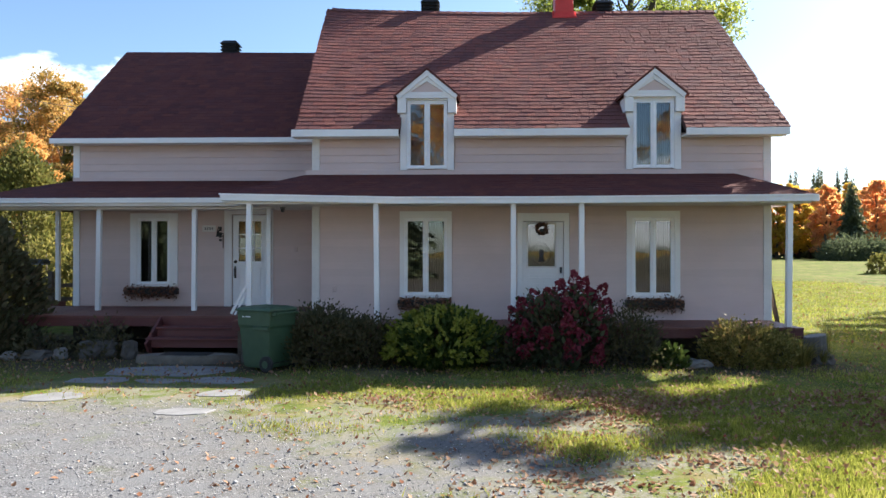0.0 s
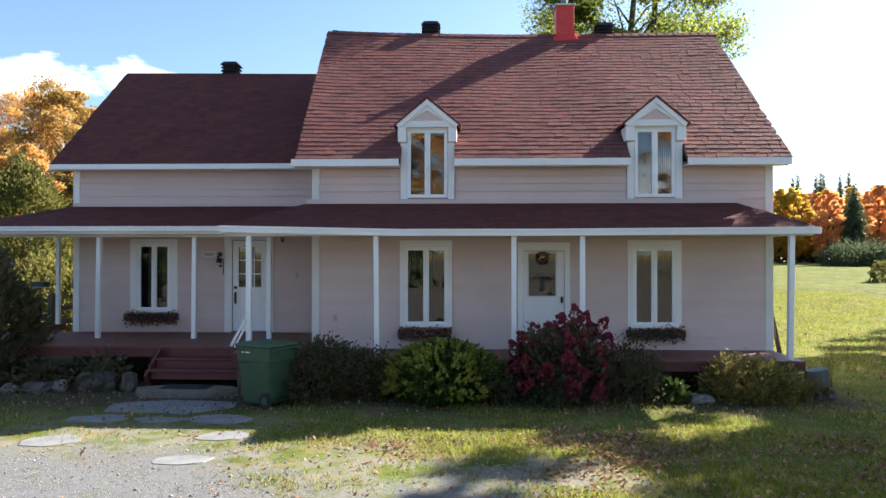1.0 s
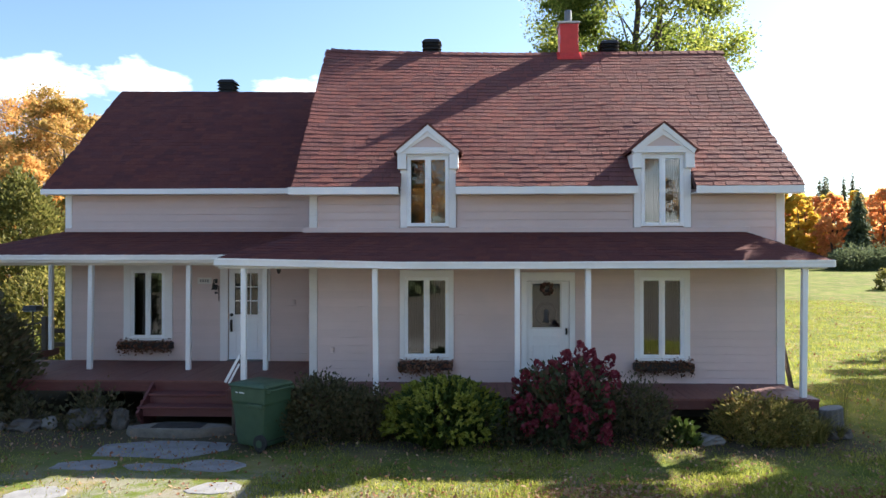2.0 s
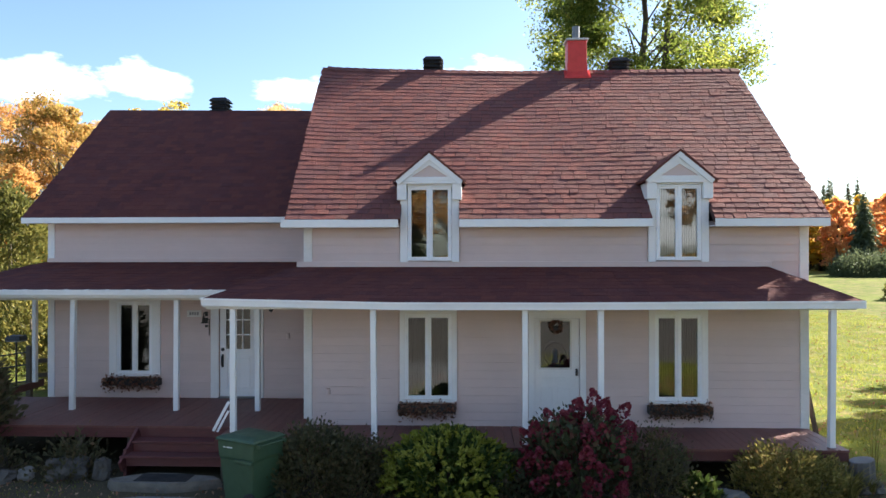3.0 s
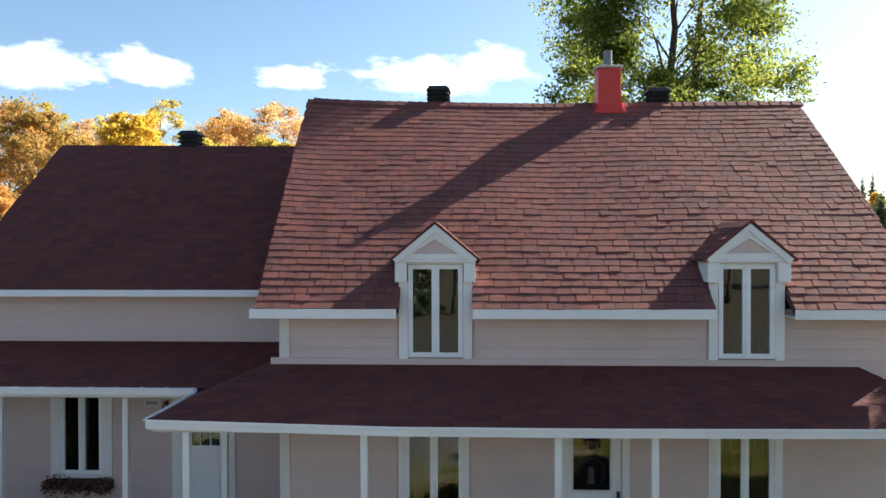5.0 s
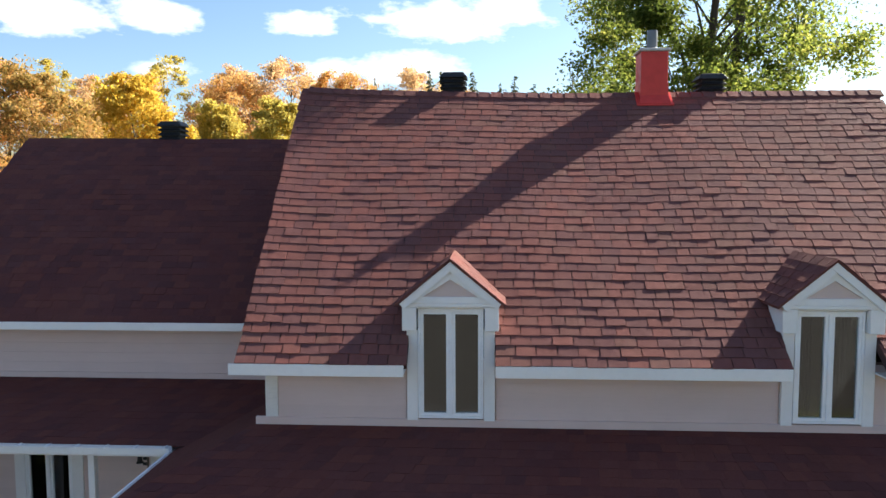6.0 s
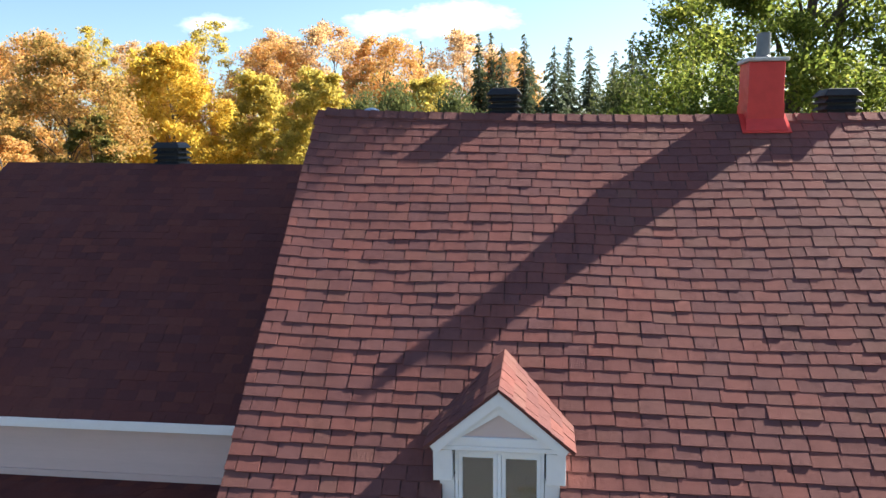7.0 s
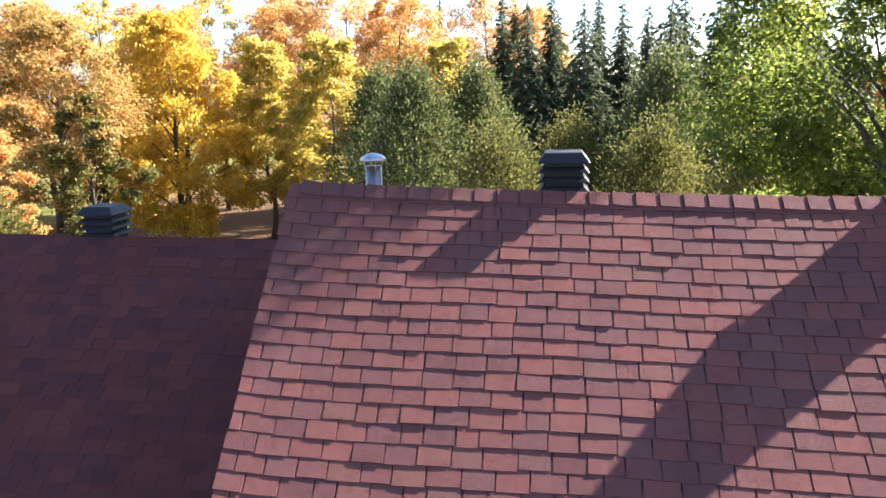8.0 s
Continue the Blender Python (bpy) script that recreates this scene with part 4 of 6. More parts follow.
for x, y, z in ((-9.3, 13.3, DECK_W), (-7.9, 13.3, DECK_W), (-6.5, 13.3, DECK_W), (-5.6, 13.3, DECK_W), (-3.7, 12.5, DECK_W), (-1.3, 12.5, DECK), (1.1, 12.5, DECK), (3.6, 12.5, DECK), (5.9, 12.5, DECK)):
    sub(floor, "pier", boxes((x - 0.06, y - 0.06, 0.0, x + 0.06, y + 0.06, z - 0.20)), M["timber"], bevel=0.006)
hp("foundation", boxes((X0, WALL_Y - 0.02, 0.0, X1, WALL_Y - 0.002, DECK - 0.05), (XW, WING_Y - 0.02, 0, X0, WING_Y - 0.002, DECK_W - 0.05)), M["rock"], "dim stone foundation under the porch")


def post(x, y, z0, z1, lean=0.0):
    s = Shape().hexa([(x - 0.045, y - 0.05, z0), (x + 0.045, y - 0.05, z0), (x + 0.045, y + 0.05, z0), (x - 0.045, y + 0.05, z0),
                      (x - 0.045 + lean, y - 0.05, z1), (x + 0.045 + lean, y - 0.05, z1), (x + 0.045 + lean, y + 0.05, z1), (x - 0.045 + lean, y + 0.05, z1)])
    hp("porch_post", s, M["white"], "white square porch post", 0.006)


for x, z0, lean in ((-3.57, DECK_W, 0.0), (-1.29, DECK, -0.02), (1.11, DECK, 0.0), (2.30, DECK, 0.0), (5.86, DECK, 0.03)):
    post(x, 12.5, z0, 2.755, lean)
for x, lean in ((-9.75, 0), (-7.25, 0.03), (-5.26, 0.01), (-3.72, 0.0)):
    post(x, 14.38, DECK_W, 2.78, lean)
post(-9.72, 17.3, DECK_W, 2.95)

steps = hp("porch_steps", boxes((-5.42, 12.60, 0.0, -5.37, 13.13, 0.46), (-3.66, 12.60, 0.0, -3.61, 12.34, 0.46), (-5.36, 12.83, 0.36, -3.86, 12.85, 0.49), (-5.36, 12.56, 0.20, -3.62, 12.58, 0.33)),
           M["deck_x"], "dark red wooden porch steps")
for y0, z in ((12.81, 0.535), (12.50, 0.37)):
    for k in range(2):
        sub(steps, "tread", boxes((-5.44, y0 + k * 0.155, z - 0.036, -3.60 if z < 0.5 else -3.86, y0 + 0.15 + k * 0.155, z)), M["deck_x"], "worn red tread", 0.005)
sub(steps, "stringer", Shape().bar((-5.40, 13.12, 0.62), (-5.40, 12.46, 0.20), 0.045, 0.2), M["deck_x"], bevel=0.004)
s = Shape().bar((-3.62, 12.43, 1.28), (-3.86, 12.40, 0.82), 0.03, 0.045)
s.bar((-3.63, 12.44, 1.13), (-3.80, 12.41, 0.80), 0.025, 0.035)
rail = sub(steps, "handrail", s, M["white"], "short white slanting handrail")

# ---- chimney and roof vents ----
CX0, CX1, CY0, CY1 = 2.43, 2.86, 17.50, 17.96
ch = hp("chimney", boxes((CX0, CY0, 7.35, CX1, CY1, 8.44)), M["chimney"], "bright red sheet-metal chimney", 0.008)
sub(ch, "cap", boxes((CX0 - 0.035, CY0 - 0.035, 8.441, CX1 + 0.035, CY1 + 0.035, 8.49)), M["cement"], "pale grey cap slab", 0.01)
s = Shape().tube([(2.645, 17.73, 8.46), (2.645, 17.73, 8.81)], [0.085, 0.085], 16, False)
s.tube([(2.645, 17.73, 8.81), (2.645, 17.73, 8.47)], [0.078, 0.078], 16, False)
sub(ch, "flue_pipe", s, M["dull_steel"], "dull grey flue pipe", smooth=True)
sub(ch, "flue_band", Shape().tube([(2.645, 17.73, 8.492), (2.645, 17.73, 8.53)], [0.098, 0.09], 16), M["dull_steel"], "collar of the flue", smooth=True)
# a collar round the foot, then a skirt that flares out on the shingles
s = Shape()
s.box(CX0 - 0.008, CY0 - 0.008, 7.45, CX1 + 0.008, CY1 + 0.008, 7.93)
p = [main_roof(CX0 - 0.08, 0.932, 0.024), main_roof(CX1 + 0.08, 0.932, 0.024), main_roof(CX1 + 0.07, 1.0, 0.024), main_roof(CX0 - 0.07, 1.0, 0.024)]
s.hexa(p + [v + Vector((0, 0, 0.012)) for v in p])
a0, a1 = main_roof(CX0 - 0.035, 0.938, 0.036), main_roof(CX1 + 0.035, 0.938, 0.036)
s.hexa([a0, a1, Vector((CX1 + 0.01, CY0 - 0.006, 7.60)), Vector((CX0 - 0.01, CY0 - 0.006, 7.60)),
        a0 + Vector((0, 0, 0.008)), a1 + Vector((0, 0, 0.008)), Vector((CX1 + 0.01, CY0 - 0.010, 7.74)), Vector((CX0 - 0.01, CY0 - 0.010, 7.74))])
sub(ch, "flashing", s, M["chimney"], "red flared flashing")


def vent(x, y, z, w, h, name, label, parent_y=0):
    """A square louvred roof vent on a curb."""
    n = 3
    v = hp(name, boxes((x - w * 0.36, y - w * 0.36, z - 0.25, x + w * 0.36, y + w * 0.36, z + h * 0.8)), M["vent"], label)
    for i in range(n):
        zz = z + h * (0.03 + 0.235 * i)
        s = Shape()
        a, b = w * 0.5, w * 0.40
        s.hexa([(x - a, y - a, zz), (x + a, y - a, zz), (x + a, y + a, zz), (x - a, y + a, zz),
                (x - b, y - b, zz + h * 0.13), (x + b, y - b, zz + h * 0.13), (x + b, y + b, zz + h * 0.13), (x - b, y + b, zz + h * 0.13)])
        sub(v, "louvre", s, M["vent"], bevel=0.006)
    s = Shape()
    a, b = w * 0.52, w * 0.36
    zz = z + h * 0.735
    s.hexa([(x - a, y - a, zz), (x + a, y - a, zz), (x + a, y + a, zz), (x - a, y + a, zz), (x - b, y - b, z + h), (x + b, y - b, z + h), (x + b, y + b, z + h), (x - b, y + b, z + h)])
    sub(v, "hood", s, M["vent"], "black sloped hood", 0.008)
    return v


vent(-0.625, 17.93, 7.835, 0.46, 0.36, "roof_vent", "black louvred metal roof vent")
vent(3.64, 17.93, 7.755, 0.47, 0.36, "roof_vent", "black louvred metal roof vent")
vent(-6.0, 19.02, 7.165, 0.46, 0.36, "roof_vent", "black louvred metal roof vent on the wing")
PX, PIPE_Y = -2.87, 19.7
s = Shape().tube([(PX, PIPE_Y, 6.0), (PX, PIPE_Y, 7.90)], [0.10, 0.10], 16)
pipe = hp("stove_pipe", s, M["pipe"], "shiny galvanised pipe with a rain cap", smooth=True)
s = Shape().tube([(PX, PIPE_Y, 7.955), (PX, PIPE_Y, 7.985), (PX, PIPE_Y, 8.03), (PX, PIPE_Y, 8.055)], [0.16, 0.16, 0.105, 0.02], 18)
sub(pipe, "rain_cap", s, M["steel"], smooth=True)
for i in range(4):
    a = i * 1.571 + 0.5
    sub(pipe, "cap_strut", Shape().bar((PX + 0.094 * math.cos(a), PIPE_Y + 0.094 * math.sin(a), 7.84), (PX + 0.115 * math.cos(a), PIPE_Y + 0.115 * math.sin(a), 7.965), 0.015, 0.006), M["steel"])

# ---- ground ----
def ground_z(x, y):
    d = max(0.0, min(1.0, (y - 25.0) / 65.0)) * max(0.0, min(1.0, (x + 10) / 20.0))
    return 1.25 * d * d * (3 - 2 * d) + 0.05 * noise.noise(Vector((x * 0.15, y * 0.15, 0))) * min(1.0, max(0.0, (abs(y - 14) - 9) / 8))


def axis(lo, hi, fine_lo, fine_hi, step):
    a = [fine_lo + step * i for i in range(int((fine_hi - fine_lo) / step) + 1)]
    g, v = step, a[-1]
    while v < hi:
        g *= 1.3
        v += g
        a.append(v)
    g, v = step, a[0]
    while v > lo:
        g *= 1.3
        v -= g
        a.insert(0, v)
    return a


gx, gy = axis(-900, 900, -12, 14, 0.5), axis(-900, 900, -4, 40, 0.5)
s = Shape()
s.v = [(x, y, ground_z(x, y)) for y in gy for x in gx]
nx = len(gx)
s.f = [(j * nx + i, j * nx + i + 1, (j + 1) * nx + i + 1, (j + 1) * nx + i) for j in range(len(gy) - 1) for i in range(nx - 1)]
ground = tagged(part("ground", s, M["ground"], smooth=True), "patchy autumn lawn with a grey gravel drive", "ground", kind="structure")


# ---- trees ----
def limb_tubes(s, rng, H, R, base, r0, targets, fork=0.32):
    """A tapering trunk that leans and forks, with limbs that reach to the given places."""
    top = 0.88 * H
    lean = rng.normal(size=2) * 0.02 * H
    n = 9
    axis_pts = [Vector((lean[0] * (i / n) ** 2 + 0.04 * R * math.sin(i * 1.3), lean[1] * (i / n) ** 2 + 0.04 * R * math.cos(i * 1.7), top * i / n)) for i in range(n + 1)]
    s.tube(axis_pts, [r0 * (1.25 if i == 0 else 1) * (1 - 0.93 * (i / n) ** 0.9) + 0.004 for i in range(n + 1)], 8)
    for tgt in targets:
        tgt = Vector(tgt)
        h = max(base * 0.9 + 0.1 * H * rng.uniform(0, 1), min(top * 0.93, tgt.z - 0.55 * math.hypot(tgt.x, tgt.y) - 0.05 * H))
        k = h / top * n
        i = min(n - 1, int(k))
        p = axis_pts[i].lerp(axis_pts[i + 1], k - i)
        rr = r0 * (1 - 0.93 * (h / top) ** 0.9) * fork + 0.004
        mid = p.lerp(tgt, 0.5) + Vector((0, 0, 0.06 * H * rng.uniform(-0.3, 1.0))) + Vector(rng.normal(size=3)) * 0.03 * R
        s.tube([p, p.lerp(mid, 0.55) + Vector((0, 0, 0.01 * H)), mid, mid.lerp(tgt, 0.6), tgt], [rr, rr * 0.75, rr * 0.5, rr * 0.28, 0.006], 5, False)


def broadleaf(name, label, seed, H, R, base, leaves, size, clumps, spread, trunk_r, mat, flat=0.25, limbs=26, lumpy=0.3, full=0.62, outline=None):
    """A crown of lobes; each lobe is a shell of leafy sprays, open within, with stray sprays between."""
    rng = np.random.default_rng(seed)
    t = thing(name, label, "tree")
    lobes = max(20, clumps // 4)
    u = (np.arange(lobes) + rng.uniform(0, 1, lobes)) / lobes
    ang = np.arange(lobes) * 2.39996 + rng.normal(size=lobes) * 0.5
    ph = rng.uniform(0, 6.28, 4)
    prof = np.clip(np.sin(np.pi * np.clip(u * 0.9 + 0.1, 0, 1) ** 0.8), 0.12, 1) ** full
    if outline:
        prof = np.interp(u, [q[0] for q in outline], [q[1] for q in outline])
    lump = 1 + lumpy * (np.sin(3 * ang + ph[0] + 5 * u) * 0.5 + np.sin(2 * ang + ph[1] - 9 * u) * 0.5)
    rad = R * prof * lump * np.sqrt(rng.uniform(0.2, 1, lobes)) * 0.92
    c = np.stack((rad * np.cos(ang), rad * np.sin(ang), base + (H - base) * u * 0.97), 1)
    size_l = R * rng.uniform(0.17, 0.34, lobes) * (0.7 + 0.3 * prof) * (0.3 + spread * 1.75)
    k = 15
    d = rng.normal(size=(lobes * k, 3)) + np.repeat(np.stack((np.cos(ang) * 0.5, np.sin(ang) * 0.5, np.full(lobes, 0.45)), 1), k, 0)
    d /= np.linalg.norm(d, axis=1)[:, None]
    sc = np.repeat(c, k, 0) + d * (np.repeat(size_l, k) * rng.uniform(0.3, 1.1, lobes * k))[:, None] * np.array((1, 1, 0.72))
    per = max(1, leaves // (lobes * k))
    big = rng.uniform(0.32, 0.85, lobes * k) * np.repeat(size_l, k)
    e = rng.normal(size=(lobes * k * per, 3))
    e *= (rng.uniform(0.05, 1, lobes * k * per) ** 0.45 / np.linalg.norm(e, axis=1))[:, None]
    p = np.repeat(sc, per, 0) + e * np.repeat(big, per)[:, None] * np.array((1, 1, 0.6))
    s = Shape()
    order = np.argsort(-rad)[: max(limbs, lobes * 3 // 4)]
    limb_tubes(s, rng, H, R, base, trunk_r, [c[i] for i in rng.choice(order, min(limbs, len(order)), replace=False)])
    for i in range(0, lobes * k, 3):
        s.tube([tuple(c[i // k]), tuple((c[i // k] + sc[i]) * 0.5 + rng.normal(size=3) * 0.04), tuple(sc[i])], [0.014, 0.009, 0.004], 3, False)
    part("trunk", s, M["bark"], t, "brown trunk and limbs", smooth=True)
    soup("crown", p, size * 1.2 * rng.uniform(0.6, 1.3, len(p)), rng, M[mat], t, 1.15, flat, kind="stuff")
    return t


def conifer(name, label, seed, H, R, mat="spruce", levels=30, gap=0.0):
    rng = np.random.default_rng(seed)
    t = thing(name, label, "tree")
    s = Shape().tube([(0, 0, 0), (0.02 * R, 0, H * 0.5), (0, 0, H)], [0.018 * H, 0.011 * H, 0.01], 7)
    pts, out, size = [], [], []
    boughs = levels * 13
    for k in range(boughs):
        f = 1 - (1 - (k + 0.5) / boughs) ** 0.62
        z = H * (0.05 + 0.95 * f)
        r = (R * 1.15 * (1 - f) ** 0.72 + 0.10) * rng.choice((0.55, 0.8, 1.0, 1.0, 1.2)) * rng.uniform(0.85, 1.1)
        a = k * 2.39996 + rng.normal() * 0.3
        d = np.array((math.cos(a), math.sin(a), 0))
        side = np.array((-d[1], d[0], 0))
        droop = -rng.uniform(0.25, 0.55) * r
        if r > 0.6 and k % 4 == 0:
            s.tube([(0, 0, z), (d[0] * r * 0.5, d[1] * r * 0.5, z + droop * 0.35), (d[0] * r * 0.95, d[1] * r * 0.95, z + droop)], [0.03, 0.018, 0.004], 4, False)
        m = max(7, int(r * 18))
        for q in range(m):
            g = ((q + rng.uniform(0.2, 1)) / m) ** 0.8
            w = 0.34 * r * (1.15 - g) * rng.uniform(-1, 1)
            pts.append(d * r * g + side * w + np.array((0, 0, z + droop * g * g - 0.25 * abs(w) + rng.normal() * 0.07)))
            out.append(d * 0.9 + side * np.sign(w) * 0.5 + np.array((0, 0, -0.45)))
            size.append((0.15 + 0.13 * (1 - f)) * rng.uniform(0.7, 1.4))
    part("trunk", s, M["bark"], t, "straight trunk", smooth=True)
    soup("crown", np.array(pts), np.array(size), rng, M[mat], t, 2.2, 0.45, kind="stuff", out=np.array(out))
    return t


def column(name, label, seed, H, R, n, size, mat, category="tree", long=1.3, low=0.0, top_pow=0.55, flat=0.0, spread=0.10, trunk=True):
    """A dense upright shrub or cedar: sprays that point up and out, with lobes and gaps."""
    rng = np.random.default_rng(seed)
    t = thing(name, label, category)
    m = max(20, n // 26)
    u = rng.uniform(0, 1, m) ** 0.9
    ang = rng.uniform(0, 6.283, m)
    ph = rng.uniform(0, 6.28, 3)
    rad = R * np.clip(np.sin(np.pi * (0.2 + 0.8 * u) ** 1.1), 0.0, 1) ** top_pow * (1 + 0.22 * np.sin(3 * ang + ph[0] + 4 * u) + 0.15 * np.sin(5 * ang + ph[1])) * rng.uniform(0.55, 1.0, m) ** 0.5
    c = np.stack((rad * np.cos(ang), rad * np.sin(ang), low + (H - low) * u * rng.uniform(0.9, 1.0, m)), 1)
    p = np.repeat(c, 26, 0) + rng.normal(size=(m * 26, 3)) * R * spread * np.array((1, 1, 1.25))
    o = p * np.array((1, 1, 0)) / (R + 1e-6) + np.array((0, 0, 0.9))
    p[:, 2] = np.maximum(p[:, 2], 0.02)
    if trunk:
        s = Shape().tube([(0, 0, 0), (0.02, 0.01, H * 0.5), (0, 0, H * 0.9)], [0.03 * H ** 0.7, 0.02 * H ** 0.7, 0.006], 6)
        for k in range(12):
            q = c[k % m]
            s.tube([(0, 0, 0.15 * H * rng.uniform(0.3, 1)), (q[0] * 0.5, q[1] * 0.5, q[2] * 0.6), tuple(q)], [0.012 * H ** 0.6, 0.008, 0.004], 4, False)
        part("stem", s, M["bark"], t, "woody stems", smooth=True)
    soup("foliage", p, size * rng.uniform(0.6, 1.35, len(p)), rng, M[mat], t, long, flat, kind="stuff", out=o)
    return t


def put(t, x, y, turn=0.0, sink=0.0, z=None):
    t.matrix_basis = pose(x, y, (ground_z(x, y) if z is None else z) - sink, 0, 0, turn)
    return t


def again(t, x, y, turn):
    return copy_thing(t, pose(x, y, ground_z(x, y), 0, 0, turn))


# the tall green maple behind the house, on two stems
maple = put(broadleaf("maple_tree", "tall green maple just starting to turn, behind the house", 11, 20.0, 4.2, 3.6, 180000, 0.084, 400, 0.43, 0.27, "green_leaf", 0.45, 44, 0.22,
                      outline=((0, 0.5), (0.2, 0.95), (0.5, 1.0), (0.6, 0.8), (0.68, 0.60), (0.78, 0.50), (0.92, 0.45), (1, 0.25))), 5.95, 27.0, 20)
s = Shape().tube([(0.1, 0, 0.3), (0.7, 0.2, 3.5), (1.25, 0.3, 7.5), (1.5, 0.2, 11.5), (1.9, 0.3, 15)], [0.24, 0.21, 0.17, 0.11, 0.03], 8)
part("trunk", s, M["bark"], maple, "second brown trunk", smooth=True)
# added leaves above the view, set where they shade the wing roof
rng = np.random.default_rng(14)
a, u, q = rng.uniform(0, 6.283, 42000), rng.uniform(0, 1, 42000), np.sqrt(rng.uniform(0, 1, 42000))
r = q * 3.3 * np.sin(np.pi * (0.12 + 0.84 * u)) ** 0.7
top = np.stack((-1.75 + r * np.cos(a), -0.55 + r * np.sin(a), 14.6 + 6.2 * u), 1) + rng.normal(size=(42000, 3)) * 0.15
soup("upper_crown", top, 0.17 * rng.uniform(0.7, 1.3, 42000), rng, M["green_leaf"], maple, 1.15, 0.4, "added dense green top, out of view, that shades the wing", "stuff")

# maples beside the lawn that shade the front yard
shade = put(broadleaf("maple_tree", "green maple that shades the front lawn", 12, 13.0, 2.7, 5.0, 11000, 0.22, 150, 0.42, 0.20, "green_leaf", 0.4, 34, 0.35), 18.6, 18.9)
again(shade, 24.0, 27.0, 130)
again(shade, 20.9, 21.0, 40)
again(shade, 19.5, 22.7, 200)
put(broadleaf("maple_tree", "thin maple that dapples the front lawn", 13, 12.9, 2.3, 6.6, 3300, 0.18, 90, 0.28, 0.16, "green_leaf", 0.4, 40, 0.6), 15.2, 17.75)

# autumn wood behind the house
yellow = put(broadleaf("maple_tree", "bright yellow maple in full autumn colour", 21, 13.3, 3.9, 1.2, 64000, 0.13, 340, 0.40, 0.22, "yellow_leaf", 0.35, 34, 0.3,
                       outline=((0, 0.45), (0.15, 0.85), (0.35, 1.0), (0.6, 0.92), (0.8, 0.66), (1, 0.2))), -21.7, 50.0)
yellow_small = put(broadleaf("maple_tree", "yellow and green maple in autumn colour", 22, 11.9, 3.3, 2.2, 38000, 0.135, 240, 0.40, 0.18, "gold_leaf", 0.35, 32, 0.35,
                             outline=((0, 0.5), (0.2, 0.95), (0.45, 1.0), (0.7, 0.8), (1, 0.22))), -13.2, 52.0)
orange = put(broadleaf("maple_tree", "orange maple with thinning leaves", 23, 15.0, 4.2, 5.0, 34000, 0.125, 250, 0.42, 0.24, "orange_leaf", 0.35, 60, 0.45, 0.55), -34.0, 56.0)
pink = put(broadleaf("maple_tree", "tall faded-orange maple, half bare", 24, 16.8, 4.2, 6.0, 21000, 0.145, 230, 0.42, 0.24, "pink_leaf", 0.3, 70, 0.45, 0.55), -16.4, 66.0)
sparse = put(broadleaf("birch_tree", "thin half-bare tree with green-yellow leaves", 25, 17.4, 3.2, 6.5, 9000, 0.14, 130, 0.42, 0.18, "gold_leaf", 0.3, 60, 0.4, 0.6), -37.6, 68.0)
olive = put(broadleaf("maple_tree", "rust and olive maple with dark trunk", 26, 12.7, 3.7, 3.6, 26000, 0.135, 190, 0.42, 0.22, "rust_leaf", 0.35, 60, 0.4), -24.6, 44.0)
low_orange = put(broadleaf("maple_tree", "low orange-yellow maple beside the lawn", 27, 8.0, 1.9, 0.8, 30000, 0.09, 160, 0.34, 0.14, "orange_leaf", 0.35, 22, 0.3), -22.0, 36.0)
put(broadleaf("maple_tree", "olive-green maple under the taller trees", 28, 8.8, 2.1, 2.6, 15000, 0.13, 130, 0.40, 0.16, "olive_leaf", 0.35, 30, 0.4), -22.3, 43.0)
for src, x, y, turn in ((yellow_small, -17.9, 54, 70), (yellow_small, -7.6, 58, 200), (orange, -11.2, 62, 120), (orange, -27.5, 62, 260), (pink, -22.0, 70, 90), (sparse, -26.3, 66, 150),
                        (orange, -42.5, 62, 40), (yellow, -31.5, 64, 100), (yellow_small, -44.0, 55, 10), (orange, -20.0, 63, 10), (yellow, -13.0, 70, 210), (olive, -33.0, 47, 80),
                        (pink, -6.5, 72, 15), (orange, -3.0, 74, 77), (pink, -38.0, 74, 222), (orange, -52.0, 70, 30)):
    again(src, x, y, turn)

# conifers
spruce = put(conifer("spruce_tree", "dense dark green spruce tree", 31, 14.2, 2.3), -2.7, 60)
slim = put(conifer("spruce_tree", "slim dark green spruce tree", 32, 15.4, 1.5, levels=34), -1.3, 66)
broad = put(conifer("spruce_tree", "broad grey-green spruce with hanging boughs", 33, 14.0, 2.9, levels=26), 0.9, 62)
thin = put(conifer("spruce_tree", "thin sharply pointed spruce tree", 34, 16.6, 1.0, levels=36), -4.2, 72)
for src, x, y, turn in ((slim, -4.6, 64, 60), (spruce, 3.6, 66, 140), (broad, 5.8, 58, 220), (spruce, 7.0, 61, 30), (thin, -10.6, 75, 100), (slim, 2.2, 70, 200), (broad, 9.5, 63, 310), (spruce, 12.5, 60, 80),
                        (slim, 11.0, 67, 10), (broad, 15.5, 64, 150), (spruce, -0.8, 71, 250), (slim, 14.2, 70, 99), (broad, 18.5, 66, 44), (spruce, 6.0, 72, 123)):
    again(src, x, y, turn)
cedar = put(column("cedar_tree", "rounded dark green cedar tree", 41, 9.9, 2.3, 26000, 0.118, "cedar", top_pow=0.9, spread=0.15), -6.7, 42)
cedar_low = put(column("cedar_tree", "cedar with a few rusty leaves", 42, 7.6, 2.0, 26000, 0.086, "pale_cedar", top_pow=0.8, spread=0.16), -2.6, 34)
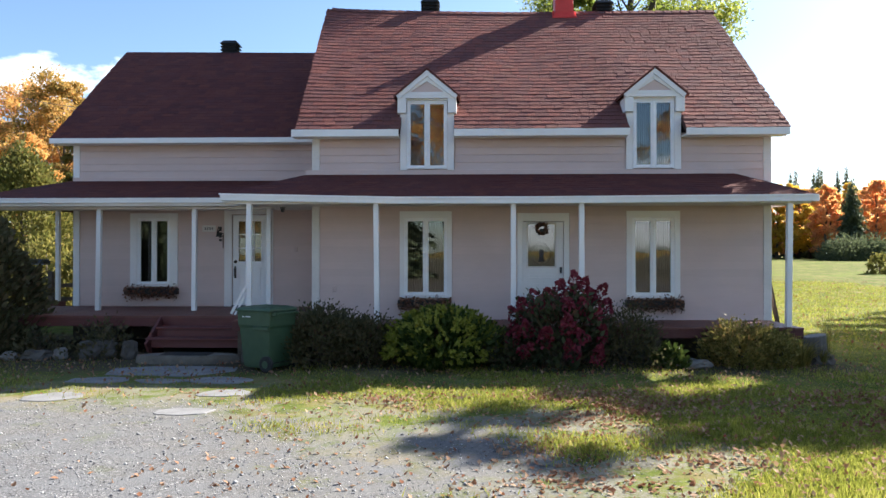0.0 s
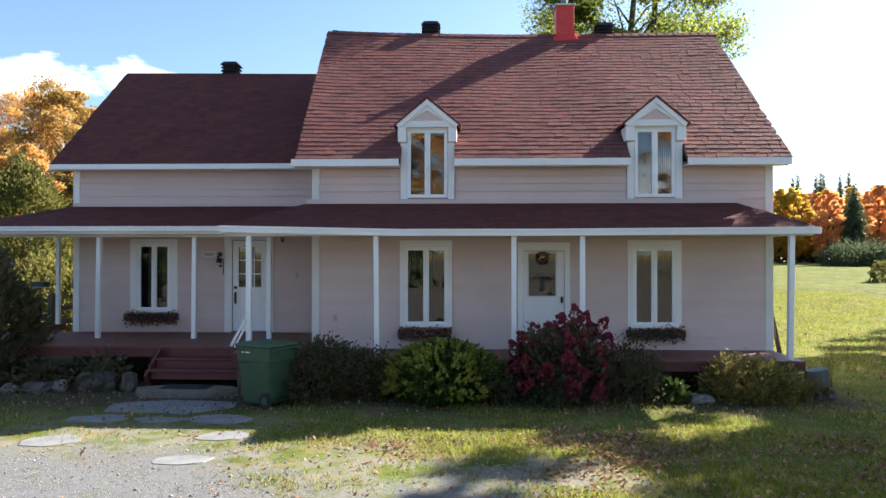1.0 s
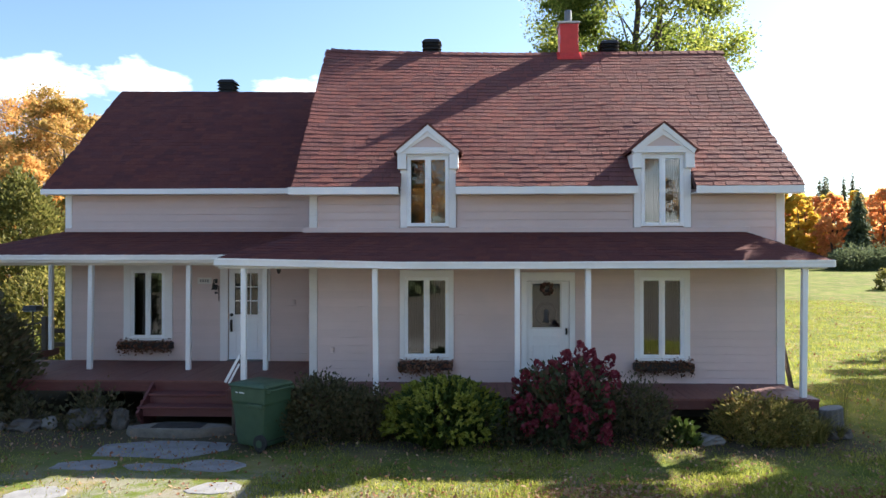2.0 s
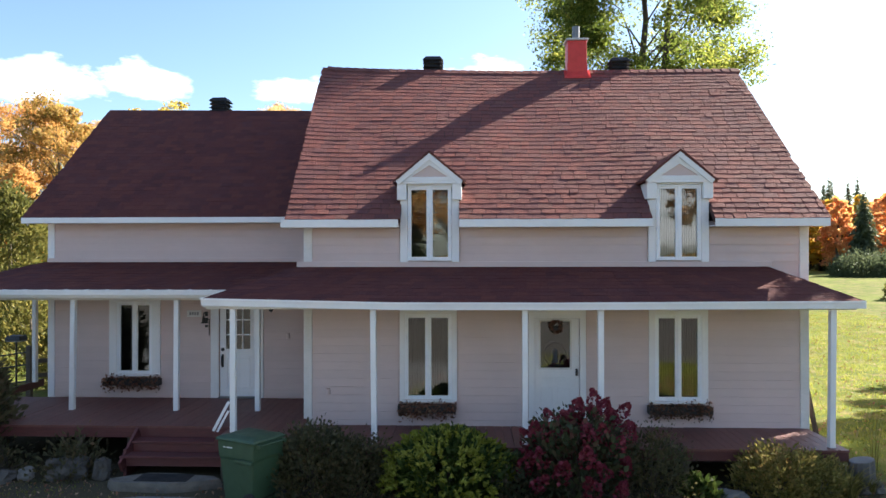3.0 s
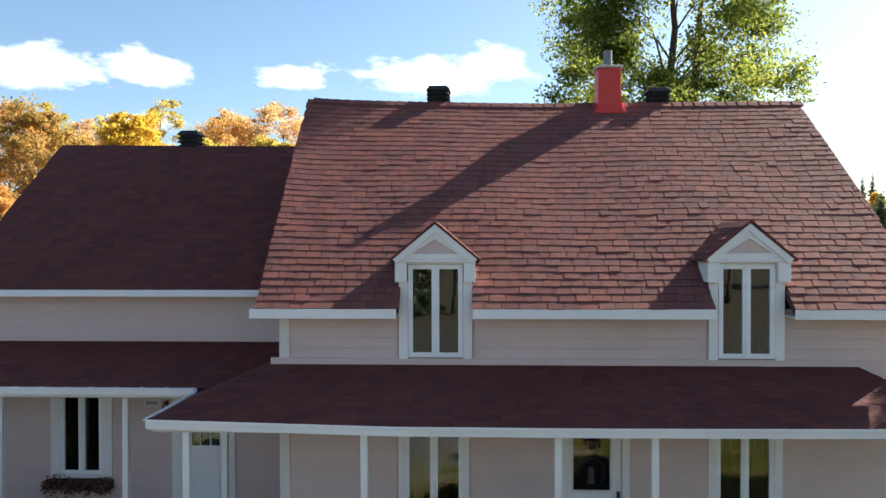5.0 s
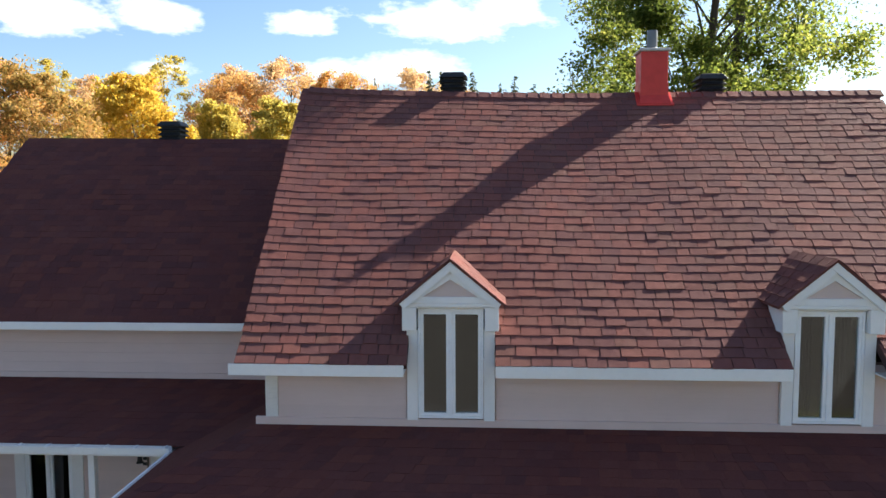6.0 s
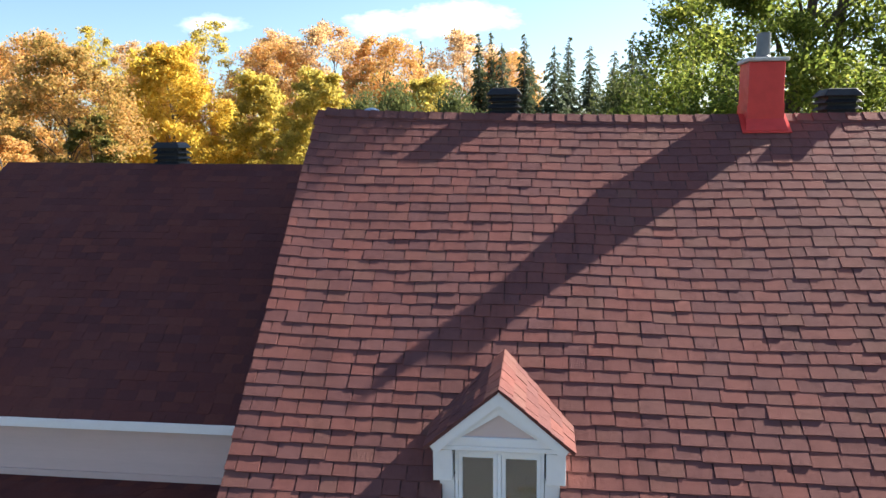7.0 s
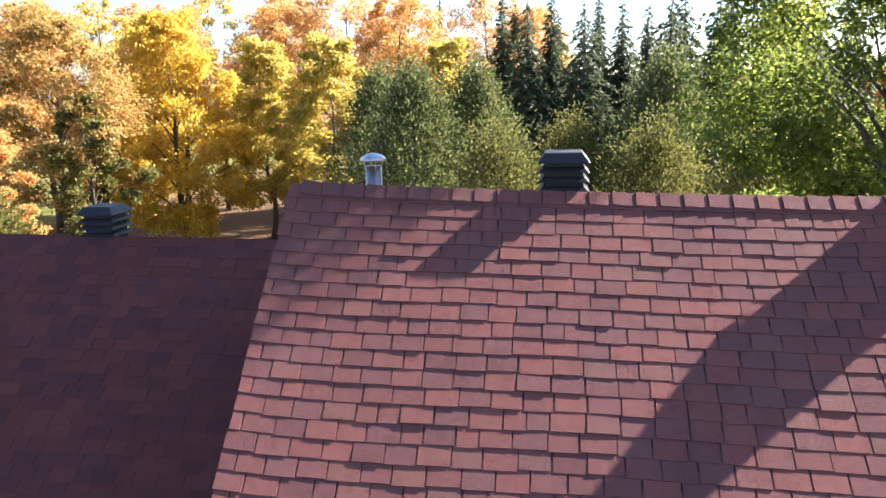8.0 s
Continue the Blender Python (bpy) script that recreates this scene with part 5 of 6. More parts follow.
for src, x, y, turn in ((cedar, -4.4, 45, 80), (cedar_low, -0.2, 38.5, 120), (cedar_low, 2.3, 34.5, 200), (cedar, 3.3, 40, 160), (cedar_low, 4.9, 32.5, 40), (cedar, -9.4, 47, 20), (cedar_low, 7.4, 36, 310), (cedar, 8.6, 42, 250)):
    again(src, x, y, turn)
pale_bush = put(column("shrub", "pale green garden shrub", 43, 2.6, 1.5, 2600, 0.17, "pale_cedar", "shrub"), -15.1, 40)
again(pale_bush, 8.9, 39, 90)
left_cedar = put(column("cedar_tree", "yellow-green cedar beside the porch", 44, 6.3, 1.8, 13000, 0.14, "pale_cedar"), -18.4, 30)
again(left_cedar, -20.6, 33.5, 140)
put(column("shrub", "golden autumn shrub beyond the porch", 45, 2.3, 1.5, 4200, 0.11, "olive_leaf", "shrub"), -13.6, 23.5)
put(column("shrub", "yellow-green shrub beyond the porch", 46, 1.9, 1.2, 2600, 0.13, "olive_leaf", "shrub"), -10.9, 21.2)

# the wood past the lawn on the far side
r_yellow = put(broadleaf("maple_tree", "yellow maple at the wood's edge", 51, 9.6, 2.5, 0.8, 11000, 0.2, 170, 0.36, 0.2, "yellow_leaf", 0.3, 16, 0.5, outline=((0, 0.8), (0.3, 1.0), (0.6, 0.75), (0.85, 0.42), (1, 0.12))), 41.2, 95)
r_orange = put(broadleaf("maple_tree", "red-orange maple at the wood's edge", 52, 8.9, 2.4, 0.8, 11000, 0.2, 170, 0.36, 0.2, "red_leaf", 0.3, 16, 0.5, outline=((0, 0.8), (0.3, 1.0), (0.6, 0.78), (0.85, 0.45), (1, 0.12))), 43.1, 90)
far_spruce = put(conifer("spruce_tree", "dark spruce at the wood's edge", 55, 9.2, 1.6, levels=24), 43.4, 84.5)
far_slim = put(conifer("spruce_tree", "slim spruce above the far wood", 56, 12.4, 1.1, levels=28), 47.3, 101)
far_orange = put(broadleaf("maple_tree", "orange maple at the wood's edge", 57, 9.4, 2.8, 0.8, 11000, 0.21, 170, 0.38, 0.2, "red_leaf", 0.3, 16, 0.5, outline=((0, 0.8), (0.3, 1.0), (0.6, 0.8), (0.85, 0.5), (1, 0.12))), 48.6, 89)
for src, x, y, turn in ((r_yellow, 37.5, 98, 90), (r_yellow, 46.0, 97, 200), (r_orange, 50.5, 94, 120), (r_yellow, 34.0, 101, 300), (far_orange, 53.5, 92, 200), (r_orange, 39.5, 101, 33), (r_yellow, 56.0, 97, 10), (far_orange, 31.0, 99, 20)):
    again(src, x, y, turn)
for src, x, y, turn in ((far_slim, 45.6, 104, 0), (far_slim, 42.3, 106, 200), (far_slim, 50.5, 100, 20), (far_spruce, 36.0, 106, 45), (far_spruce, 54.0, 98, 10), (far_slim, 30.5, 104, 77), (far_spruce, 58.0, 90, 70), (far_spruce, 26.5, 102, 5), (far_slim, 22.0, 98, 8), (far_slim, 48.6, 103, 9), (far_spruce, 46.9, 92, 150)):
    again(src, x, y, turn)
for src, x, y, turn in ((r_yellow, 39.8, 96, 150), (far_orange, 41.0, 99, 80), (r_yellow, 43.8, 99, 20), (r_orange, 45.2, 93, 250), (far_orange, 46.2, 101, 140), (r_yellow, 48.4, 95, 60), (far_orange, 51.8, 97, 310), (r_orange, 37.6, 100, 190), (r_yellow, 35.6, 99, 230)):
    again(src, x, y, turn)
for src, x, y, turn in ((far_slim, 40.2, 107, 15), (far_slim, 43.8, 109, 120), (far_slim, 46.6, 108, 40), (far_slim, 49.4, 107, 260), (far_slim, 51.8, 105, 190), (far_spruce, 52.2, 90, 33)):
    again(src, x, y, turn)
dark_bush = put(column("shrub", "low dark juniper at the lawn's edge", 53, 1.9, 2.6, 6000, 0.18, "spruce", "shrub", spread=0.14), 40.5, 80)
again(dark_bush, 43.2, 80.5, 100)
put(column("shrub", "pale green bush on the lawn", 54, 1.3, 0.9, 1500, 0.13, "pale_cedar", "shrub"), 28.8, 52)

# trees behind the camera's start, seen only where the windows mirror them
for src, x, y, turn in ((spruce, -5.2, -28, 50), (orange, -1.4, -28, 0), (spruce, -9, -27, 30), (spruce, -13, -30, 77), (olive, -18, -30, 10), (broad, -26, -28, 0), (shade, -22, -34, 70),
                        (pink, 20.5, -37, 60), (orange, 40, -52, 50), (spruce, 46, -50, 0)):
    again(src, x, y, turn)


# ---- distant hills ----
def hills():
    s = Shape()
    n, rows = 220, 7
    for i in range(n):
        a = 6.2832 * i / n
        for j in range(rows):
            f = j / (rows - 1)
            h = 14 + 9 * noise.noise(Vector((math.cos(a) * 2.2, math.sin(a) * 2.2, 3))) + 2.2 * noise.noise(Vector((math.cos(a) * 26, math.sin(a) * 26, 1))) + 1.4 * noise.noise(Vector((math.cos(a) * 80, math.sin(a) * 80, 7 + j)))
            r = 290 + 180 * f
            s.v.append((r * math.cos(a), r * math.sin(a), -1 + h * (0.28 if a > 3.3 else 1) * math.sin(f * math.pi / 2)))
    s.f = [(i * rows + j, ((i + 1) % n) * rows + j, ((i + 1) % n) * rows + j + 1, i * rows + j + 1) for i in range(n) for j in range(rows - 1)]
    m = Nodes("far_autumn_forest")
    pos = m.coords(world=True)
    a, b = m.noise(0.06, 5, 0.7, pos), m.noise(0.35, 4, 0.7, pos)
    col = m.ramp(m.math("ADD", m.math("MULTIPLY", a, 0.6), m.math("MULTIPLY", b, 0.4)), ((0.3, (0.05, 0.07, 0.035)), (0.48, (0.16, 0.14, 0.05)), (0.58, (0.36, 0.19, 0.08)), (0.75, (0.30, 0.13, 0.07))))
    m.bump(b, 1.0, 3.0)
    tagged(part("backdrop", s, m.done(col, 1.0, 0, 0.0)), "far wooded hills in autumn colour", "hills", kind="structure")


hills()


# ---- shrubs and flowers along the porch ----
def yew():
    t = put(column("yew_bush", "bright green yew bush with yellowish shoots", 61, 0.90, 0.80, 7000, 0.075, "yew", "bush", 1.7, 0.02, 0.40, 0.0, 0.06), -0.10, 11.95)
    rng = np.random.default_rng(60)
    pts, out = [], []
    for k in range(560):
        u, a = rng.uniform(-0.25, 1), rng.uniform(0, 6.283)
        r = math.sqrt(max(0.02, 1 - max(u, 0) ** 2)) * (1 + 0.10 * math.sin(4 * a + 3 * u) + 0.08 * rng.normal())
        d = np.array((math.cos(a) * r, math.sin(a) * r, max(u, 0.0) + 0.15)) + rng.normal(size=3) * 0.25
        d /= np.linalg.norm(d)
        c = np.array((0.84 * r * math.cos(a), 0.84 * r * math.sin(a), 0.30 + 0.60 * u))
        for j in range(14):
            g = j / 13
            side = rng.normal(size=3)
            side -= d * side.dot(d)
            side /= np.linalg.norm(side)
            pts.append(c + d * (0.13 * g) + side * 0.016)
            out.append(d * 0.8 + side * 0.9 * (1 - 0.5 * g))
    soup("young_growth", np.array(pts), 0.044 * rng.uniform(0.7, 1.2, len(pts)), rng, M["yew_tip"], t, 1.7, 0.0, "yellow-green young shoots", "stuff", out=np.array(out))
    return t


def hydrangea():
    t = put(column("hydrangea_bush", "hydrangea bush with crimson flower heads", 62, 1.22, 0.78, 2800, 0.10, "hyd_leaf", "bush", 1.2, 0.02, 0.5, 0.2, 0.11), 1.85, 11.95)
    rng = np.random.default_rng(63)
    heads = []
    for k in range(3):
        n = 110
        u = rng.uniform(0, 1, n)
        a = rng.uniform(0, 6.283, n)
        r = 0.085 * np.sqrt(np.clip(1 - u, 0.04, 1)) * rng.uniform(0.75, 1.05, n) * (0.7 + 0.6 * np.minimum(u * 4, 1) * 0.5)
        p = np.stack((r * np.cos(a), r * np.sin(a), u * 0.19 - 0.05), 1)
        heads.append(soup("flower_head", p, 0.042 * rng.uniform(0.8, 1.3, n), rng, M["petal"], t, 1.0, 0.0, "crimson flower cone", out=p * 6 + np.array((0, 0, 0.2))))
    places = [(0, 1.26, 0.1), (0.26, 1.42, 0), (0.33, 1.36, -0.1), (0.55, 1.18, 0), (0.66, 1.22, 0.1), (0.72, 1.0, -0.2), (-0.2, 1.22, -0.1), (-0.38, 1.15, 0), (-0.62, 1.02, -0.1), (-0.45, 0.98, -0.3),
              (-0.72, 0.82, 0), (-0.3, 0.96, -0.4), (0.1, 1.05, -0.45), (0.35, 1.02, -0.4), (0.5, 0.86, -0.5), (0.05, 0.78, -0.65), (-0.55, 0.7, -0.45), (-0.8, 0.55, -0.2), (-0.3, 0.58, -0.7), (0.3, 0.6, -0.72),
              (0.62, 0.62, -0.5), (-0.65, 0.36, -0.5), (0.1, 0.4, -0.8), (0.5, 0.3, -0.75)]
    for k, (x, z, y) in enumerate(places):
        h = heads[k] if k < 3 else new("flower_head", heads[k % 3].data)
        h.parent = t
        tagged(h, "crimson flower cone")
        h.matrix_basis = pose(x, y, z - 0.08, rng.uniform(-35, 35), rng.uniform(-35, 35), rng.uniform(0, 360))
        c = rng.uniform(1.4, 1.9)
        h.scale = (c, c, c)
    s = Shape()
    for x, z, y in places:
        s.tube([(x * 0.15, y * 0.15, 0), (x * 0.6, y * 0.6, z * 0.55), (x, y, z - 0.1)], [0.01, 0.007, 0.005], 4, False)
    part("flower_stem", s, M["bark"], t, "thin brown stems", kind="stuff")


def clump(name, label, seed, x, y, H, R, blades, mat, width=0.012, droop=0.6):
    """A tuft of long arching leaves."""
    rng = np.random.default_rng(seed)
    s = Shape()
    for _ in range(blades):
        a, l = rng.uniform(0, 6.283), H * rng.uniform(0.6, 1.1)
        d = np.array((math.cos(a), math.sin(a)))
        r0 = rng.uniform(0, 0.25) * R
        o = rng.uniform(0.3, 1.0) * R
        w = np.array((-d[1], d[0])) * width * rng.uniform(0.6, 1.3)
        k = len(s.v)
        for f in (0, 0.35, 0.7, 1.0):
            q = d * (r0 + o * f ** 1.5)
            z = l * f * (1.5 - droop * f)
            ww = w * (1 - f * 0.9)
            s.v += [(q[0] - ww[0], q[1] - ww[1], max(0.01, z)), (q[0] + ww[0], q[1] + ww[1], max(0.01, z))]
        s.f += [(k, k + 1, k + 3, k + 2), (k + 2, k + 3, k + 5, k + 4), (k + 4, k + 5, k + 7, k + 6)]
    t = thing(name, label, "plant", (x, y, 0))
    part("foliage", s, M[mat], t, kind="stuff")
    return t


yew()
hydrangea()
put(column("shrub", "dark leafy shrub beside the green bin", 64, 0.90, 0.72, 6400, 0.052, "dark_leaf", "shrub", 1.3, 0.02, 0.45, 0.1, 0.12), -2.18, 12.0)
put(column("shrub", "dark reddish shrub under the porch edge", 65, 0.78, 0.55, 4000, 0.048, "dark_leaf", "shrub", 1.3, 0.02, 0.5, 0.1, 0.12), -1.42, 12.05)
put(column("shrub", "dark twiggy shrub beside the hydrangea", 66, 0.86, 0.62, 3200, 0.045, "dark_leaf", "shrub", 1.4, 0.02, 0.6, 0.0, 0.16), 2.95, 12.0)
put(column("shrub", "low dark foliage at the porch foot", 67, 0.45, 0.6, 1300, 0.07, "hyd_leaf", "shrub", 1.3, 0.02, 0.5, 0.2, 0.14), 0.98, 11.9)
put(column("shrub", "dark evergreen shrub at the porch corner", 68, 2.6, 0.95, 8000, 0.10, "dark_leaf", "shrub", 1.5, 0.02, 0.5, 0.0, 0.09), -8.75, 12.75)
put(column("perennial", "yellowing peony clump at the porch corner", 69, 0.66, 0.55, 6500, 0.046, "straw", "plant", 1.5, 0.02, 0.5, 0.1, 0.13), 4.85, 12.05)
put(column("perennial", "fading rusty perennial clump", 70, 0.55, 0.5, 4200, 0.044, "straw", "plant", 1.5, 0.02, 0.5, 0.1, 0.13), 5.35, 12.1)
clump("day_lily", "yellowing day lily with arching leaves", 71, 5.85, 11.95, 0.50, 0.48, 190, "straw")
clump("day_lily", "small tuft of grassy leaves", 72, 6.25, 12.15, 0.38, 0.35, 90, "straw")
clump("tall_weed", "thin tall green weeds beside the post", 73, 6.55, 12.6, 1.15, 0.20, 22, "pale_cedar", 0.008, 0.5)
put(column("perennial", "pale green plant beside the stones", 74, 0.30, 0.28, 420, 0.085, "yew", "plant", 1.5, 0.02, 0.5, 0.2, 0.16), 3.62, 11.75)
put(column("perennial", "dark weeds under the porch edge", 75, 0.42, 0.55, 900, 0.06, "dark_leaf", "plant", 1.4, 0.02, 0.6, 0.1, 0.2), -6.3, 12.75)
put(column("perennial", "dark weeds under the porch edge", 76, 0.36, 0.5, 700, 0.06, "dark_leaf", "plant", 1.4, 0.02, 0.6, 0.1, 0.2), -7.5, 12.7)
# added clump that hides the bright lawn showing below the deck's end
put(column("perennial", "dark weeds added to close the bright gap at the porch end", 77, 0.62, 0.8, 1600, 0.06, "dark_leaf", "plant", 1.4, 0.02, 0.6, 0.1, 0.2), -9.25, 13.5)


# ---- rocks and flagstones ----
def rock(name, label, seed, x, y, rx, ry, rz, mat="rock", turn=0.0, blocky=0.0, category="rock"):
    bm = bmesh.new()
    bmesh.ops.create_icosphere(bm, subdivisions=3, radius=1.0)
    for v in bm.verts:
        d = v.co.normalized()
        k = 1 + 0.34 * noise.noise(d * 1.4 + Vector((seed, 0, 0))) + 0.2 * noise.noise(d * 3.1 + Vector((0, seed, 0))) + 0.08 * noise.noise(d * 7 + Vector((0, 0, seed)))
        if blocky:
            k *= (1 - blocky) + blocky * 0.85 / max(abs(d.x), abs(d.y), abs(d.z))
        v.co = d * k
    me = bpy.data.meshes.new(name)
    for v in bm.verts:
        v.co.x, v.co.y, v.co.z = v.co.x * rx, v.co.y * ry, v.co.z * rz + rz * 0.72
    bm.to_mesh(me)
    bm.free()
    ob = tagged(part(name, me, M[mat]), label, category)
    ob.location, ob.rotation_euler = (x, y, 0), (0, 0, radians(turn))
    return ob


rock("rock", "large rough field stone under the porch edge", 1, -6.35, 12.55, 0.34, 0.26, 0.20, turn=20, blocky=0.75)
rock("rock", "upright grey stone beside the steps", 2, -5.72, 12.50, 0.14, 0.16, 0.21, turn=10, blocky=0.75)
rock("rock", "pale round stone among the weeds", 3, -6.95, 12.45, 0.13, 0.12, 0.12, "pale_rock")
rock("rock", "whitish stone on the lawn edge", 4, -7.75, 12.25, 0.15, 0.13, 0.09, "pale_rock")
rock("rock", "flat grey stone in the grass", 5, -7.3, 12.3, 0.24, 0.17, 0.11, blocky=0.6)
rock("rock", "grey stone block beside the steps", 6, -3.50, 12.15, 0.11, 0.14, 0.20, turn=12, blocky=0.6)
rock("rock", "broad dark stone under the stump", 7, 6.26, 12.28, 0.26, 0.22, 0.13, "rock", 15, 0.4)
rock("rock", "pale flat stone at the flower bed", 9, 4.02, 11.80, 0.30, 0.2, 0.09, "pale_rock", 12, 0.3)
rock("rock", "grey stone under the porch floor", 10, 3.6, 12.7, 0.3, 0.2, 0.11)
rock("rock", "sunlit flat rock on the porch corner bed", 11, 5.55, 12.25, 0.4, 0.16, 0.11, "pale_rock", 5, 0.3)


def stump():
    """A sawn log end with ridged bark, standing on the stone at the porch corner."""
    t = thing("stump", "weathered grey sawn log standing on a stone", "stump", (6.20, 12.26, 0.20))
    rng = np.random.default_rng(83)
    n, s = 26, Shape()
    for z, f in ((0.0, 1.1), (0.08, 1.03), (0.18, 1.0), (0.27, 0.98), (0.285, 0.95)):
        s.v += [((0.18 + 0.012 * math.sin(7 * a + 3) + 0.008 * (-1) ** i) * f * math.cos(a), (0.17 + 0.008 * (-1) ** i) * f * math.sin(a), z + 0.03 * math.cos(a) * (z > 0.25)) for i, a in enumerate(6.2832 * i / n for i in range(n))]
    for r in range(4):
        s.f += [(r * n + i, r * n + (i + 1) % n, (r + 1) * n + (i + 1) % n, (r + 1) * n + i) for i in range(n)]
    part("log", s, M["log"], t, "ridged grey bark")
    top = Shape()
    top.v = [(0.172 * math.cos(a), 0.162 * math.sin(a), z + 0.03 * math.cos(a)) for z in (0.275, 0.290) for a in (6.2832 * i / n for i in range(n))]
    top.f = [tuple(n + i for i in range(n))] + [(i, (i + 1) % n, n + (i + 1) % n, n + i) for i in range(n)]
    part("sawn_face", top, M["flag"], t, "pale sawn face")


stump()


def door_mat():
    tagged(part("door_mat", boxes((-4.95, 11.93, 0.144, -4.12, 12.30, 0.156)), M["rubber"], bevel=0.004), "dark rubber mat on the stone step", "mat")


door_mat()


def slab(name, label, seed, x, y, rx, ry, h, mat="flag", turn=0.0, base=0.0):
    """An irregular flat stone with a worn edge."""
    rng = np.random.default_rng(seed)
    n = 10
    s = Shape()
    ang = np.sort(np.arange(n) * 6.283 / n + rng.uniform(-0.24, 0.24, n))
    k = rng.uniform(0.84, 1.14, n)
    rings = [(1.0, 0.0), (0.99, h * 0.6), (0.955, h), (0.6, h * 1.02)]
    for f, z in rings:
        s.v += [(rx * math.cos(a) * q * f, ry * math.sin(a) * q * f, z + (0.004 * math.sin(5 * a) if z > h * 0.9 else 0)) for a, q in zip(ang, k)]
    for r in range(3):
        s.f += [(r * n + i, r * n + (i + 1) % n, (r + 1) * n + (i + 1) % n, (r + 1) * n + i) for i in range(n)]
    s.f.append(tuple(3 * n + i for i in range(n)))
    ob = tagged(part(name, s, M[mat]), label, "stone", "flagstone path" if name == "flagstone" else "")
    ob.location, ob.rotation_euler = (x, y, base), (0, 0, radians(turn))
    return ob


slab("stone_step", "long flat grey stone step before the porch", 81, -4.55, 12.10, 0.84, 0.30, 0.14, "step_stone", 1)
for k, (x, y, rx, ry, turn) in enumerate(((-4.40, 11.15, 1.14, 0.52, 2), (-5.15, 10.25, 0.50, 0.25, 4), (-3.35, 10.30, 0.56, 0.32, -3), (-4.2, 10.2, 0.38, 0.20, 0), (-5.12, 8.95, 0.40, 0.32, 10),
                                       (-2.95, 9.3, 0.36, 0.26, 20), (-3.05, 8.12, 0.34, 0.22, 15), (-5.45, 7.9, 0.28, 0.2, 0))):
    slab("flagstone", "flat grey flagstone sunk in the ground", 90 + k, x, y, rx, ry, 0.012, "flag", turn)


# ---- green wheeled bin ----
def wheeled_bin():
    t = thing("wheeled_bin", "dark green wheeled bin with its lid closed", "bin")
    s = Shape()
    lv = [(0.05, 0.235, 0.26, 0.0), (0.10, 0.245, 0.27, 0.0), (0.70, 0.285, 0.33, 0.0), (0.72, 0.30, 0.345, 0.0), (0.96, 0.305, 0.36, 0.0)]
    for z, a, b, o in lv:
        s.v += [(-a, -b, z), (a, -b, z), (a, b, z), (-a, b, z)]
    s.f = [(3, 2, 1, 0)] + [(4 * i + j, 4 * i + (j + 1) % 4, 4 * i + 4 + (j + 1) % 4, 4 * i + 4 + j) for i in range(4) for j in range(4)] + [(16, 17, 18, 19)]
    part("body", s, M["bin"], t, bevel=0.018)
    s = Shape()
    rings = [(0.955, 0.325, -0.385, 0.375), (0.985, 0.325, -0.385, 0.375), (1.01, 0.29, -0.34, 0.34), (1.035, 0.20, -0.22, 0.25)]
    for z, a, y0, y1 in rings:
        s.v += [(-a, y0, z), (a, y0, z), (a, y1, z), (-a, y1, z)]
    s.f = [(3, 2, 1, 0)] + [(4 * i + j, 4 * i + (j + 1) % 4, 4 * i + 4 + (j + 1) % 4, 4 * i + 4 + j) for i in range(3) for j in range(4)] + [(12, 13, 14, 15)]
    part("lid", s, M["bin"], t, "slightly domed green lid", 0.01)
    part("handle", Shape().tube([(-0.25, 0.42, 0.93), (0.25, 0.42, 0.93)], [0.016, 0.016], 8).box(-0.27, 0.34, 0.90, -0.23, 0.44, 0.95).box(0.23, 0.34, 0.90, 0.27, 0.44, 0.95), M["bin"], t, "green bar handle")
    for x in (0.305, -0.305):
        part("side_ledge", boxes((x - 0.02, 0.0, 0.66, x + 0.02, 0.33, 0.72)), M["bin"], t, bevel=0.008)
    part("axle", Shape().tube([(-0.30, 0.27, 0.13), (0.30, 0.27, 0.13)], [0.012, 0.012], 8), M["black"], t)
    for x in (-0.30, 0.30):
        w = part("wheel", Shape().tube([(x - 0.028, 0.27, 0.13), (x - 0.02, 0.27, 0.13), (x + 0.02, 0.27, 0.13), (x + 0.028, 0.27, 0.13)], [0.115, 0.13, 0.13, 0.115], 20), M["rubber"], t, "black rubber wheel")
        part("hub", Shape().tube([(x - 0.034, 0.27, 0.13), (x + 0.034, 0.27, 0.13)], [0.06, 0.06], 14), M["bin"], w)
    part("printed_mark", boxes((0.302, -0.24, 0.86, 0.308, -0.20, 0.875), (0.302, -0.17, 0.86, 0.308, -0.06, 0.875)), M["mark"], t, "pale printed bars")
    t.matrix_basis = pose(-2.96, 11.42, 0.0, 0, 0, -118)


wheeled_bin()


